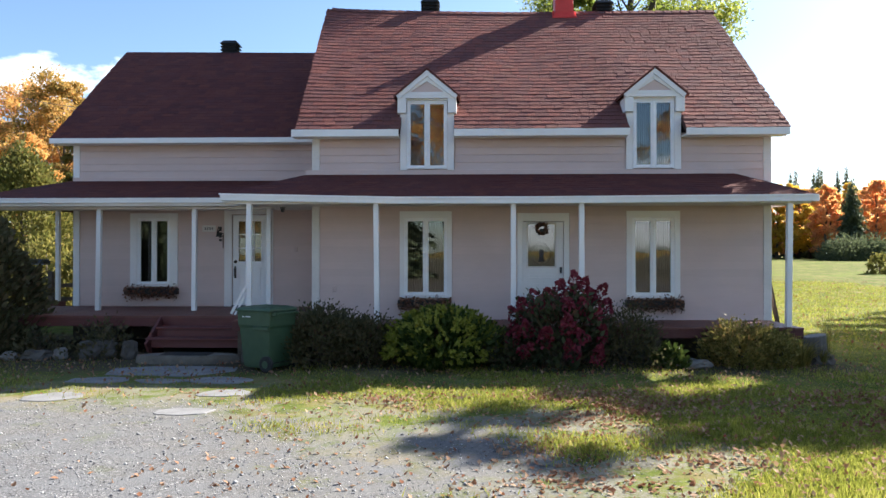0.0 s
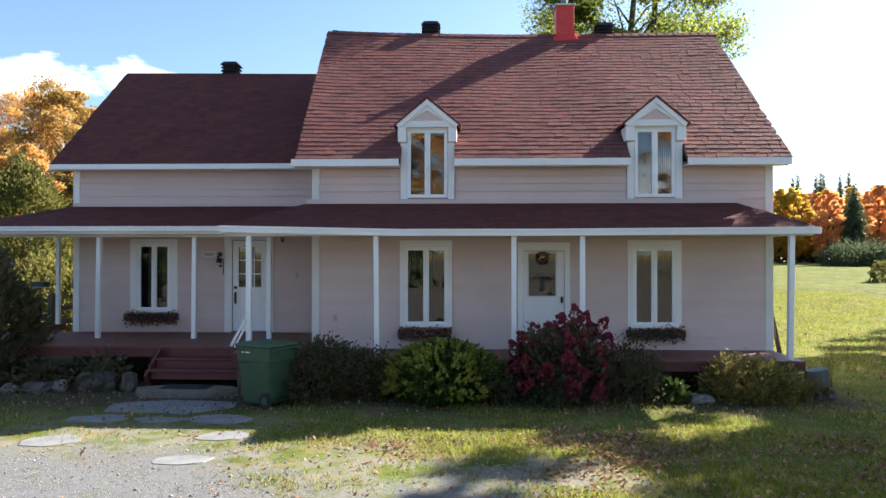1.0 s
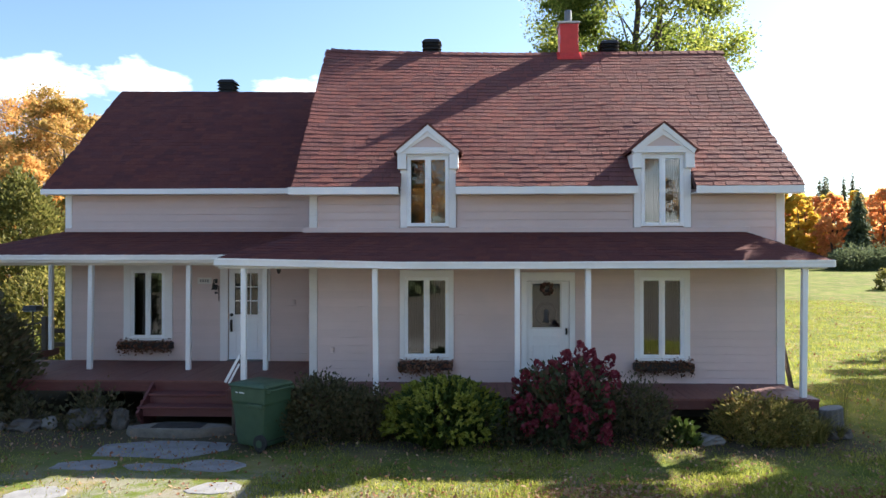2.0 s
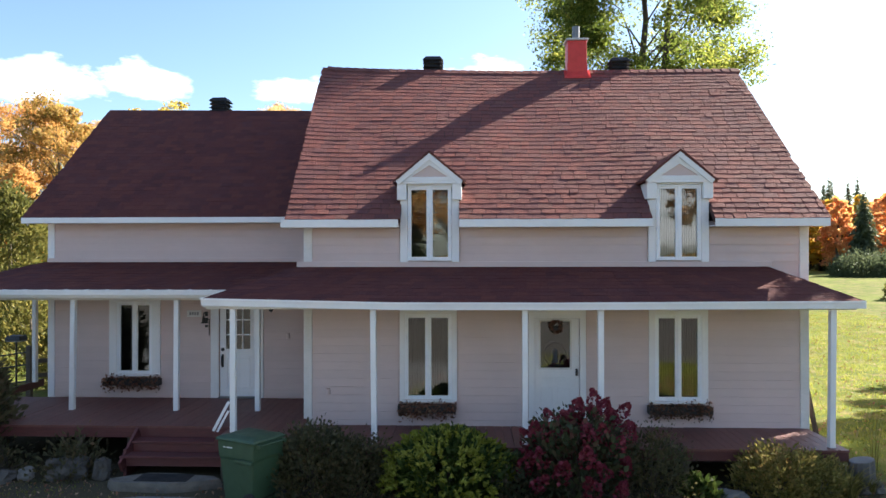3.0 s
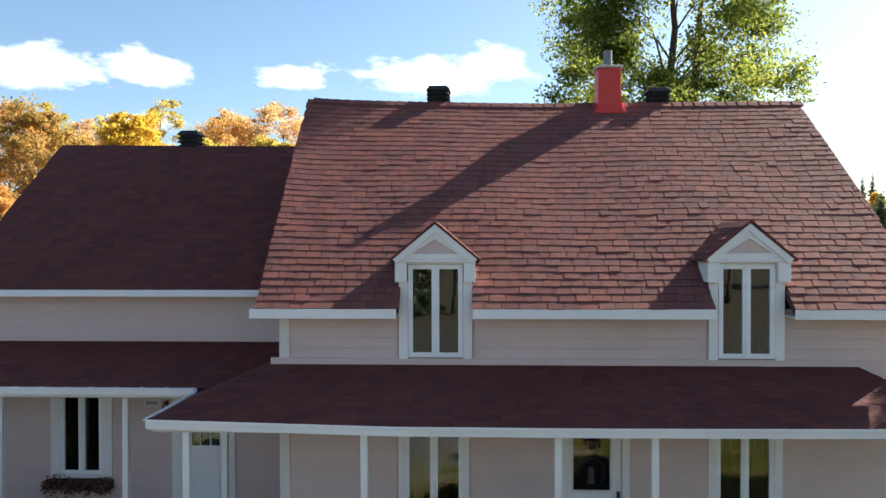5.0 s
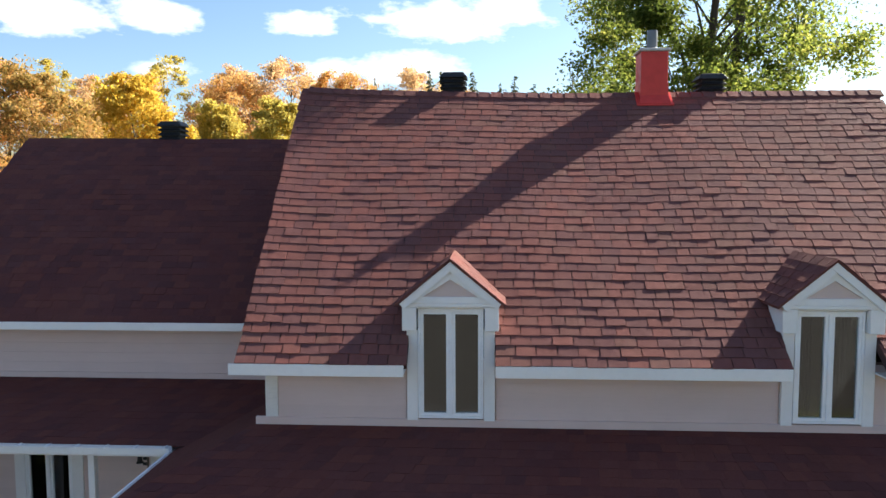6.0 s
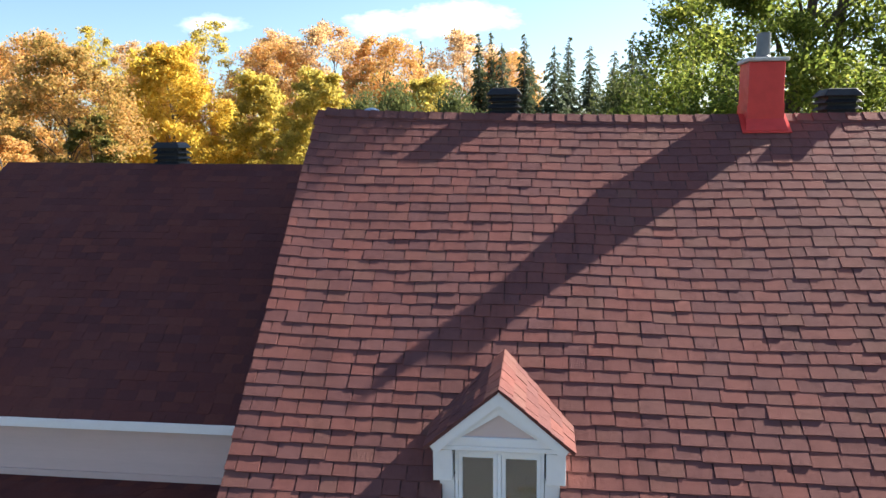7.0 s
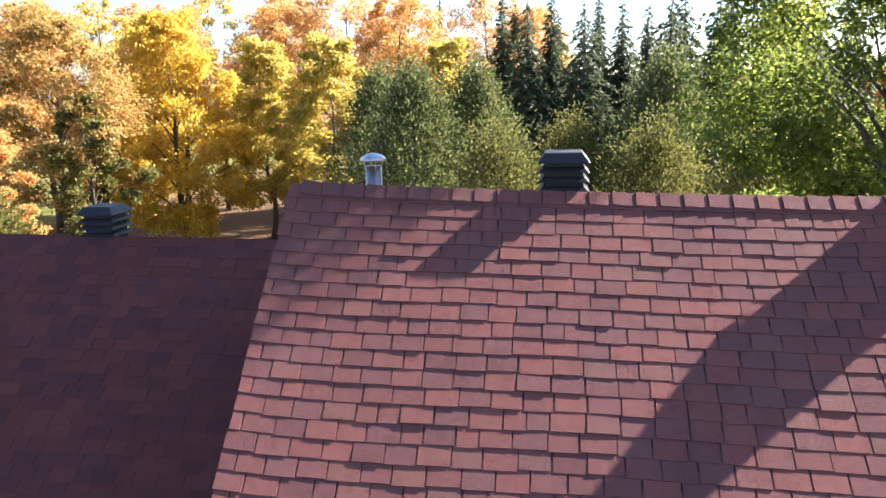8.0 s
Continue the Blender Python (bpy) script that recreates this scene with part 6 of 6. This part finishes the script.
# ---- small things on the house ----
def flower_box(x0, x1, z, y, seed):
    t = thing("flower_box", "window box of dark dried flowers", "planter", ((x0 + x1) / 2, y, z), "window boxes")
    w = (x1 - x0) / 2
    part("planter", boxes((-w, -0.20, 0.0, w, -0.012, 0.02), (-w, -0.20, 0.02, w, -0.185, 0.13), (-w, -0.027, 0.02, w, -0.012, 0.13), (-w, -0.185, 0.02, -w + 0.015, -0.027, 0.13), (w - 0.015, -0.185, 0.02, w, -0.027, 0.13)), M["black"], t, "dark trough")
    rng = np.random.default_rng(seed)
    n = 900
    p = np.stack((rng.uniform(-w, w, n), rng.uniform(-0.27, -0.03, n), 0.09 + rng.normal(size=n) * 0.05 - 0.14 * rng.uniform(0, 1, n) ** 3), 1)
    soup("flower_filling", p, 0.05 * rng.uniform(0.5, 1.4, n), rng, M["dry_flower"], t, 1.2, 0.0, "dried dark red and brown flowers", "stuff")


flower_box(-1.03, -0.02, 0.86, WALL_Y, 101)
flower_box(3.32, 4.40, 0.86, WALL_Y, 102)
flower_box(-7.20, -6.05, 0.99, WING_Y, 103)


def wreath():
    t = thing("wreath", "small dried-leaf wreath hung on the door pane", "wreath", (1.74, WALL_Y - 0.03, 2.36))
    rng = np.random.default_rng(104)
    n = 28
    part("ring", Shape().tube([(0.09 * math.cos(6.2832 * i / n), 0, 0.09 * math.sin(6.2832 * i / n)) for i in range(n + 1)], [0.022] * (n + 1), 6, False), M["bark"], t, "twig ring")
    a = rng.uniform(0, 6.283, 130)
    p = np.stack((0.095 * np.cos(a), rng.normal(size=130) * 0.02 - 0.02, 0.095 * np.sin(a)), 1) + rng.normal(size=(130, 3)) * 0.018
    soup("leaf_filling", p, 0.06 * rng.uniform(0.5, 1.2, 130), rng, M["dry_flower"], t, 1.2, 0.0, "dried leaves", "stuff")
    part("bow", boxes((-0.05, -0.05, -0.06, 0.05, -0.03, -0.01)), M["curtain"], t, "pale bow", 0.008)


wreath()


def number_plate():
    t = thing("house_plaque", "pale plaque with dark bars beside the door", "plaque", (-5.38, WING_Y - 0.004, 2.43))
    part("board", boxes((-0.15, -0.025, -0.07, 0.15, 0.0, 0.07)), M["old_white"], t, "cream board", 0.006)
    for i in range(4):
        part("bar", boxes((-0.095 + i * 0.052, -0.03, -0.03, -0.063 + i * 0.052, -0.026, 0.03)), M["grey_mark"], t)


number_plate()


def bell():
    t = thing("wall_bell", "small iron bell with a cord on a wall bracket", "bell", (-5.13, WING_Y - 0.004, 2.30))
    part("bracket", Shape().box(-0.03, -0.015, -0.15, 0.03, 0.0, 0.17).tube([(0, 0, 0.14), (0, -0.14, 0.16), (0, -0.18, 0.10)], [0.012, 0.012, 0.01], 6), M["black"], t, "iron bracket")
    part("bell_body", Shape().tube([(0, -0.17, 0.10), (0, -0.17, 0.06), (0, -0.17, -0.02), (0, -0.17, -0.05)], [0.012, 0.028, 0.036, 0.055], 14), M["black"], t, "cast bell")
    part("cord", Shape().tube([(0.09, -0.10, 0.0), (0.09, -0.10, -0.30)], [0.014, 0.012], 6), M["timber"], t, "hanging cord")
    part("arm", Shape().bar((0, -0.08, 0.02), (0.10, -0.10, 0.02), 0.02), M["black"], t)


bell()


def wall_fixtures():
    for x, y, z in ((-3.45, WING_Y, 1.98), (-2.28, WALL_Y, 1.20)):
        t = thing("wall_outlet", "small painted outlet box on the siding", "outlet", (x, y - 0.016, z))
        part("plate", boxes((-0.035, -0.03, -0.055, 0.035, 0.0, 0.055)), M["siding"], t, bevel=0.005)
        part("cover", boxes((-0.025, -0.038, -0.04, 0.025, -0.031, 0.04)), M["siding"], t, bevel=0.003)
    t = thing("porch_lamp", "small round lamp under the porch ceiling", "lamp", (-3.15, 13.2, 2.75))
    part("base", Shape().tube([(0, 0, 0), (0, 0, -0.03)], [0.05, 0.045], 16), M["dull_steel"], t)
    part("globe", Shape().tube([(0, 0, -0.03), (0, 0, -0.07), (0, 0, -0.10)], [0.04, 0.035, 0.012], 16), M["curtain"], t, "frosted shade", smooth=True)


wall_fixtures()


def leaning_board():
    tagged(part("leaning_board", Shape().bar((6.42, 14.05, 0.0), (6.13, 14.05, 1.45), 0.03, 0.16), M["timber"]), "brown board leaning on the house corner", "board")


leaning_board()


def side_fence():
    """Iron and timber rails past the side porch."""
    t = thing("fence", "low iron fence with a timber post", "fence", (-10.5, 18.3, 0))
    part("timber_post", boxes((-0.02, -0.06, 0, 0.10, 0.06, 1.42)), M["timber"], t, "dark timber post", 0.008)
    for x in (-0.9, -1.9):
        part("iron_post", Shape().tube([(x, 0, 0), (x, 0, 1.25)], [0.022, 0.022], 8), M["black"], t)
    for z in (0.45, 0.85, 1.15):
        part("rail", Shape().tube([(0, 0, z + 0.12), (-2.6, 0, z - 0.25)], [0.018, 0.018], 6), M["black"], t)
    part("timber_rail", Shape().bar((0.1, 0.05, 1.05), (2.2, 0.9, 1.05), 0.05, 0.10).bar((0.1, 0.05, 0.7), (2.2, 0.9, 0.7), 0.05, 0.10), M["timber"], t)
    f = thing("bird_feeder", "dark flat-topped feeder on a black pole", "bird feeder", (-10.42, 17.72, 0))
    part("pole", Shape().tube([(0, 0, 0), (0, 0, 1.62)], [0.024, 0.02], 8), M["black"], f)
    part("tray", boxes((-0.17, -0.14, 1.60, 0.17, 0.14, 1.63)), M["dull_steel"], f)
    part("hood", Shape().hexa([(-0.19, -0.17, 1.63), (0.19, -0.17, 1.63), (0.19, 0.17, 1.63), (-0.19, 0.17, 1.63), (-0.16, -0.13, 1.74), (0.16, -0.13, 1.74), (0.16, 0.13, 1.74), (-0.16, 0.13, 1.74)]), M["black"], f, "dark hood", 0.01)


side_fence()


def wire():
    """The service wire from a pole to the back of the wing."""
    n = 14
    a, b = Vector((-27.0, 40.8, 11.5)), Vector((-8.43, 18.85, 5.62))
    pts = [a.lerp(b, i / n) - Vector((0, 0, 0.3 * math.sin(math.pi * i / n))) for i in range(n + 1)]
    tagged(part("overhead_wire", Shape().tube(pts, [0.012] * (n + 1), 5), M["black"]), "thin black overhead wire to the house", "wire")
    pole = thing("utility_pole", "grey timber pole that carries the wire", "pole", (-27.0, 40.95, 0))
    part("shaft", Shape().tube([(0, 0, 0), (0, 0, 11.8)], [0.14, 0.1], 10), M["timber"], pole)


wire()


# ---- grass, pebbles and fallen leaves ----
def drive_mask(x, y):
    lane = np.minimum(np.minimum(-3.1 + (9.0 - y) * 1.22 - x, 1.5 - x), (8.9 - y) * 1.6)
    return np.maximum(lane, 1.5 * (1.1 - np.hypot((x - 0.45) / 1.15, (y - 6.5) / 1.2)))


def grass():
    rng = np.random.default_rng(201)
    n = 230000
    m = 170000
    x = np.concatenate((rng.uniform(-9, 9, n * 6 // 10), rng.uniform(5, 22, n * 4 // 10), rng.normal(2.9, 3.0, m)))
    y = np.concatenate((rng.uniform(2.0, 13.0, n * 6 // 10), rng.uniform(9, 44, n * 4 // 10), np.abs(rng.normal(6.3, 2.3, m))))
    patch = np.sin(x * 2.3 + 1.3 * np.sin(y * 1.7)) + np.sin(y * 2.9 + 1.1 * np.sin(x * 1.3)) + rng.normal(size=len(x)) * 0.7
    keep = (drive_mask(x, y) < -1.0 + 0.8 * patch) & ~((x > -5.9) & (x < -2.5) & (y > 7.6) & (rng.uniform(size=len(x)) < 0.8)) & ~((y > 10.6 + 0.5 * patch) & (x < 7) & (y < 14) & (rng.uniform(size=len(x)) < 0.75)) & ~((y > 12.3) & (x > -9.9) & (x < 6.3))
    x, y = x[keep], y[keep]
    n = len(x)
    h = rng.uniform(0.022, 0.072, n) * np.clip(0.8 + 0.25 * patch[keep], 0.4, 1.25) * (1 + 0.5 * (y > 14))
    a = rng.uniform(0, 6.283, n)
    w = 0.006 + 0.004 * (y > 14)
    dx, dy = np.cos(a) * w, np.sin(a) * w
    z = np.array([ground_z(p, q) for p, q in zip(x, y)])
    lx, ly = rng.normal(size=n) * 0.025, rng.normal(size=n) * 0.025
    v = np.stack((np.stack((x - dx, y - dy, z), 1), np.stack((x + dx, y + dy, z), 1), np.stack((x + lx, y + ly, z + h), 1)), 1).reshape(-1, 3)
    me = bpy.data.meshes.new("grass")
    me.vertices.add(3 * n)
    me.vertices.foreach_set("co", v.ravel())
    me.loops.add(3 * n)
    me.loops.foreach_set("vertex_index", np.arange(3 * n))
    me.polygons.add(n)
    me.polygons.foreach_set("loop_start", np.arange(n) * 3)
    me.update(calc_edges=True)
    tagged(part("grass", me, M["blade"]), "short autumn grass blades", "grass", kind="stuff")


def fallen():
    rng = np.random.default_rng(202)
    n1, n2 = 12500, 5200
    cx, cy = rng.uniform(1.0, 8, 90), rng.uniform(4.8, 9.6, 90)
    cx[:24] = np.tile((1.95, 2.1, 2.5, 1.1, 1.3, -0.6), 4) + rng.normal(size=24) * 0.3
    cy[:24] = np.tile((8.95, 8.1, 8.45, 5.5, 6.4, 8.6), 4) + rng.normal(size=24) * 0.2
    k = rng.integers(0, 90, n1 // 2)
    x = np.concatenate((rng.uniform(-8, 9, n1 // 2), cx[k] + rng.normal(size=n1 // 2) * 0.34, rng.uniform(5, 24, n2)))
    y = np.concatenate((rng.uniform(4.3, 12.3, n1 // 2), cy[k] + rng.normal(size=n1 // 2) * 0.2, rng.uniform(12, 46, n2)))
    thin = (drive_mask(x, y) > -0.4) & (rng.uniform(size=len(x)) < np.where(x > -2.6, 0.25, 0.84))
    keep = ~thin & (y > 4) & ~((y > 12.3) & (x > -9.9) & (x < 6.4))
    x, y = x[keep], y[keep]
    z = np.array([ground_z(p, q) for p, q in zip(x, y)]) + rng.uniform(0.020, 0.045, len(x)) * (drive_mask(x, y) < -1.3) + 0.008
    p = np.stack((x, y, z), 1)
    soup("fallen_leaves", p, rng.uniform(0.026, 0.070, len(x)) * (1 + 0.4 * (y > 14)), rng, M["fallen"], None, 1.1, 0.93, "", "stuff")
    tagged(bpy.data.objects["fallen_leaves"], "scattered red-brown fallen maple leaves", "leaves")


def pebbles():
    rng = np.random.default_rng(203)
    n = 9000
    x, y = rng.uniform(-7.5, 2.0, n), rng.uniform(4.0, 9.0, n)
    keep = drive_mask(x, y) + rng.normal(size=n) * 0.6 > 0.1
    x, y = x[keep], y[keep]
    n = len(x)
    r = rng.uniform(0.005, 0.012, n) * (1 + (rng.uniform(size=n) > 0.97))
    base = np.array(((1, 0, 0), (-1, 0, 0), (0, 1, 0), (0, -1, 0), (0, 0, 0.7), (0, 0, -0.4)), float)
    v = base[None] * (r[:, None] * rng.uniform(0.7, 1.3, (n, 6)))[..., None] + np.stack((x, y, r * 0.25), 1)[:, None]
    f = np.array(((0, 2, 4), (2, 1, 4), (1, 3, 4), (3, 0, 4), (2, 0, 5), (1, 2, 5), (3, 1, 5), (0, 3, 5)))
    me = bpy.data.meshes.new("pebbles")
    me.vertices.add(6 * n)
    me.vertices.foreach_set("co", v.reshape(-1, 3).ravel())
    idx = (np.arange(n)[:, None, None] * 6 + f[None]).reshape(-1)
    me.loops.add(len(idx))
    me.loops.foreach_set("vertex_index", idx)
    me.polygons.add(8 * n)
    me.polygons.foreach_set("loop_start", np.arange(8 * n) * 3)
    me.update(calc_edges=True)
    m = Nodes("gravel_stones")
    c = m.ramp(m.rand(), ((0, (0.07, 0.07, 0.08)), (0.5, (0.21, 0.21, 0.225)), (1, (0.50, 0.49, 0.48))))
    tagged(part("gravel", me, m.done(c, 0.85)), "loose grey gravel stones on the drive", "gravel", kind="stuff")


grass()
fallen()
pebbles()


# ---- siding boards, porch planks and shingles ----
def siding(parent, x0, x1, z0, z1, y, holes, step=0.146):
    """Lapped boards: thicker at the lower edge, cut at the openings."""
    z = z0
    while z < z1 - 0.03:
        t = min(z + step, z1)
        cuts = sorted((h[0] - m, h[1] + m2) for h in holes for m, m2 in ((h[4], h[5]),) if h[2] < t - 0.01 and h[3] > z + 0.01)
        a = x0
        for c, d in cuts + [(x1, x1)]:
            if c - a > 0.05:
                q, w = 0.001, y - 0.003
                s = Shape().hexa([(a + q, w - 0.019, z), (c - q, w - 0.019, z), (c - q, w, z), (a + q, w, z),
                                  (a + q, w - 0.006, t - 0.004), (c - q, w - 0.006, t - 0.004), (c - q, w, t - 0.004), (a + q, w, t - 0.004)])
                sub(parent, "siding_board", s, M["siding"])
            a = max(a, d)
        z = t


def margin(holes, l, r, up, down):
    return [(a, b, c - down, d + up, l, r) for a, b, c, d in holes]


siding(front, X0 + 0.15, X1 - 0.15, DECK - 0.05, 2.76, WALL_Y, margin(MAIN_HOLES[:2], 0.11, 0.11, 0.13, 0.04) + margin(MAIN_HOLES[2:3], 0.105, 0.105, 0.16, 0.1))
siding(front, X0 + 0.15, X1 - 0.15, 3.50, 4.13, WALL_Y, margin(MAIN_HOLES[3:], 0.15, 0.15, 0.2, 0.1))
siding(wing_front, XW + 0.14, X0 - 0.002, DECK_W + 0.02, 2.78, WING_Y, margin(WING_HOLES[:1], 0.165, 0.175, 0.115, 0.04) + margin(WING_HOLES[1:], 0.175, 0.145, 0.125, 0.1))
siding(wing_front, XW + 0.14, X0 - 0.002, 3.56, 4.27, WING_Y, [])


def planks(x0, x1, y0, y1, z, step=0.142):
    rng = random.Random(301)
    n = round((x1 - x0) / step)
    w = (x1 - x0) / n
    for i in range(n):
        a, dz, e = x0 + i * w, rng.uniform(-0.002, 0.002), rng.uniform(-0.008, 0.008)
        s = Shape().box(a + 0.003, y0 + e, z - 0.034 + dz, a + w - 0.004, y1, z + dz)
        sub(floor, "plank", s, M["deck"])


planks(-9.95, -3.80, 13.12, WING_Y - 0.025, DECK_W)
planks(-3.80, -2.74, 12.33, WING_Y - 0.025, DECK_W)
planks(-2.74, -2.62, 12.33, WALL_Y - 0.025, DECK_W, 0.12)
planks(-2.62, 6.06, 12.33, WALL_Y - 0.025, DECK)


def tab(pt, xa, xb, s0, s1, lift, drop=0.0):
    """One shingle tab: thick at its butt, dying out under the course above."""
    return [pt(xa, s0, 0.0), pt(xb, s0, 0.0), pt(xb, s1, 0.0), pt(xa, s1, 0.0),
            pt(xa, s0, lift), pt(xb, s0, lift + drop), pt(xb, s1, 0.004), pt(xa, s1, 0.004)]


def shingles(parent, pt, x0, x1, rows, seed, width=0.235, near=None, skip=None, limit=300, butt=0.0130, gap=0.013, worn=0.35, kind_of="shingle"):
    """Courses of shingle tabs; the ones in the near stretch are pieces of their own. butt: thickness at the lower edge; worn: more curl at the eave."""
    rng = random.Random(seed)
    rest, made = Shape(), 0
    for r in range(rows):
        s0, s1 = r / rows - 0.004, min(1.0, (r + 1.35) / rows)
        x = x0 - width * ((r % 2) * 0.5 + rng.uniform(0, 0.18))
        course = rng.uniform(-0.02, 0.02)
        while x < x1:
            w = width * rng.choice((0.7, 0.94, 1.0, 1.0, 1.0, 1.04, 1.08))
            a, b = max(x, x0 - 0.02 + rng.uniform(-0.008, 0.008)), min(x + w - gap * rng.uniform(0.6, 1.3), x1 + 0.02)
            x += w
            if b - a < 0.05:
                continue
            if skip:
                cut = [h for h in skip if b > h[0] and a < h[1] and s0 < h[2]]
                if cut:
                    h = cut[0]
                    if a < h[0] - 0.04:
                        b = h[0]
                    elif b > h[1] + 0.04:
                        a = h[1]
                    else:
                        continue
            sl = s0 + (course + rng.uniform(-0.055, 0.055)) / rows
            curl = 1.0 + worn * max(0.0, 1 - r / (rows * 0.55))
            up = curl * butt * rng.uniform(0.84, 1.16) + (butt * 0.35 if rng.random() < 0.10 else 0)
            pts = tab(pt, a, b, sl, s1, up, curl * butt * rng.uniform(-0.22, 0.22))
            if near and made < limit and near(a, s0):
                sub(parent, "shingle", Shape().hexa(pts), M["shingle"])
                made += 1
            else:
                rest.hexa(pts)
    sub(parent, "shingles", rest, M[kind_of], "weathered red shingle courses" if kind_of == "shingle" else "smooth dark red shingle courses", kind="stuff")


ROWS = 37
shingles(roof, main_roof, RX0, RX1, ROWS, 401, near=lambda x, s: x < 1.6 and s > 0.58, skip=[(a, b, 0.15) for a, b in NOTCH])
shingles(wroof, wing_roof, -8.72, -2.76, 33, 402, butt=0.007, gap=0.004, worn=0.0, kind_of="shaded_shingle")
shingles(porch, porch_pt, PL, PR, 11, 403, butt=0.007, gap=0.004, worn=0.0, kind_of="shaded_shingle")
shingles(wporch, wing_porch_pt, WPX0, WPX1, 11, 404, butt=0.007, gap=0.004, worn=0.0, kind_of="shaded_shingle")


def hip_r_pt(v, s, lift=0.0):
    """The hip end, by the run along its eave (v, in y) and the rise (s)."""
    a = Vector((PR, v, pz(PR)))
    n = Vector((0.5, 0, 1)).normalized()
    b = Vector((5.34, max(v, WALL_Y - 0.004), PTOP))
    return a.lerp(b, s) + n * lift


shingles(hip_r, hip_r_pt, PY, WALL_Y - 0.03, 9, 405)


def ridge_caps():
    n = 46
    w = (RX1 - RX0) / n
    for i in range(n):
        a = RX0 + i * w
        b = a + w * 0.965
        za, zb = ridge_z(a) + 0.026, ridge_z(b) + 0.014
        d, e = 0.12, 0.105
        s = Shape().poly([(a, RIDGE_Y - d, za - e + 0.02), (b, RIDGE_Y - d, zb - e + 0.02), (b, RIDGE_Y, zb + 0.01), (a, RIDGE_Y, za + 0.01), (b, RIDGE_Y + d, zb - e), (a, RIDGE_Y + d, za - e),
                          (a, RIDGE_Y - d, za - e), (b, RIDGE_Y - d, zb - e)],
                         ((0, 1, 2, 3), (3, 2, 4, 5), (6, 7, 1, 0), (7, 4, 2, 1), (6, 0, 3, 5), (5, 4, 7, 6)))
        sub(roof, "ridge_shingle", s, M["shingle"])


ridge_caps()


def dormer_shingles():
    """Small courses on the four dormer slopes, with bent caps along their ridges."""
    rng = random.Random(411)
    for slope, pt, sgn in DORMER_SLOPES:
        rest = Shape()
        for r in range(6):
            s0, s1 = r / 6 - 0.01, min(1.0, (r + 1.3) / 6)
            run = max(0.2, (pt(1, s0) - pt(0, s0)).length)
            w = 0.22 / run
            v = -w * (0.5 * (r % 2) + rng.uniform(0, 0.2))
            while v < 1.0:
                a, b = max(v, -0.015), min(v + w * 0.94, 1.0)
                v += w
                if b - a > 0.02:
                    if sgn < 0:
                        a, b = b, a
                    rest.hexa(tab(pt, a, b, s0, s1, 0.012 * rng.uniform(0.8, 1.3), rng.uniform(-0.003, 0.003)))
        sub(slope, "shingles", rest, M["shingle"], "small red shingle courses", kind="stuff")


dormer_shingles()
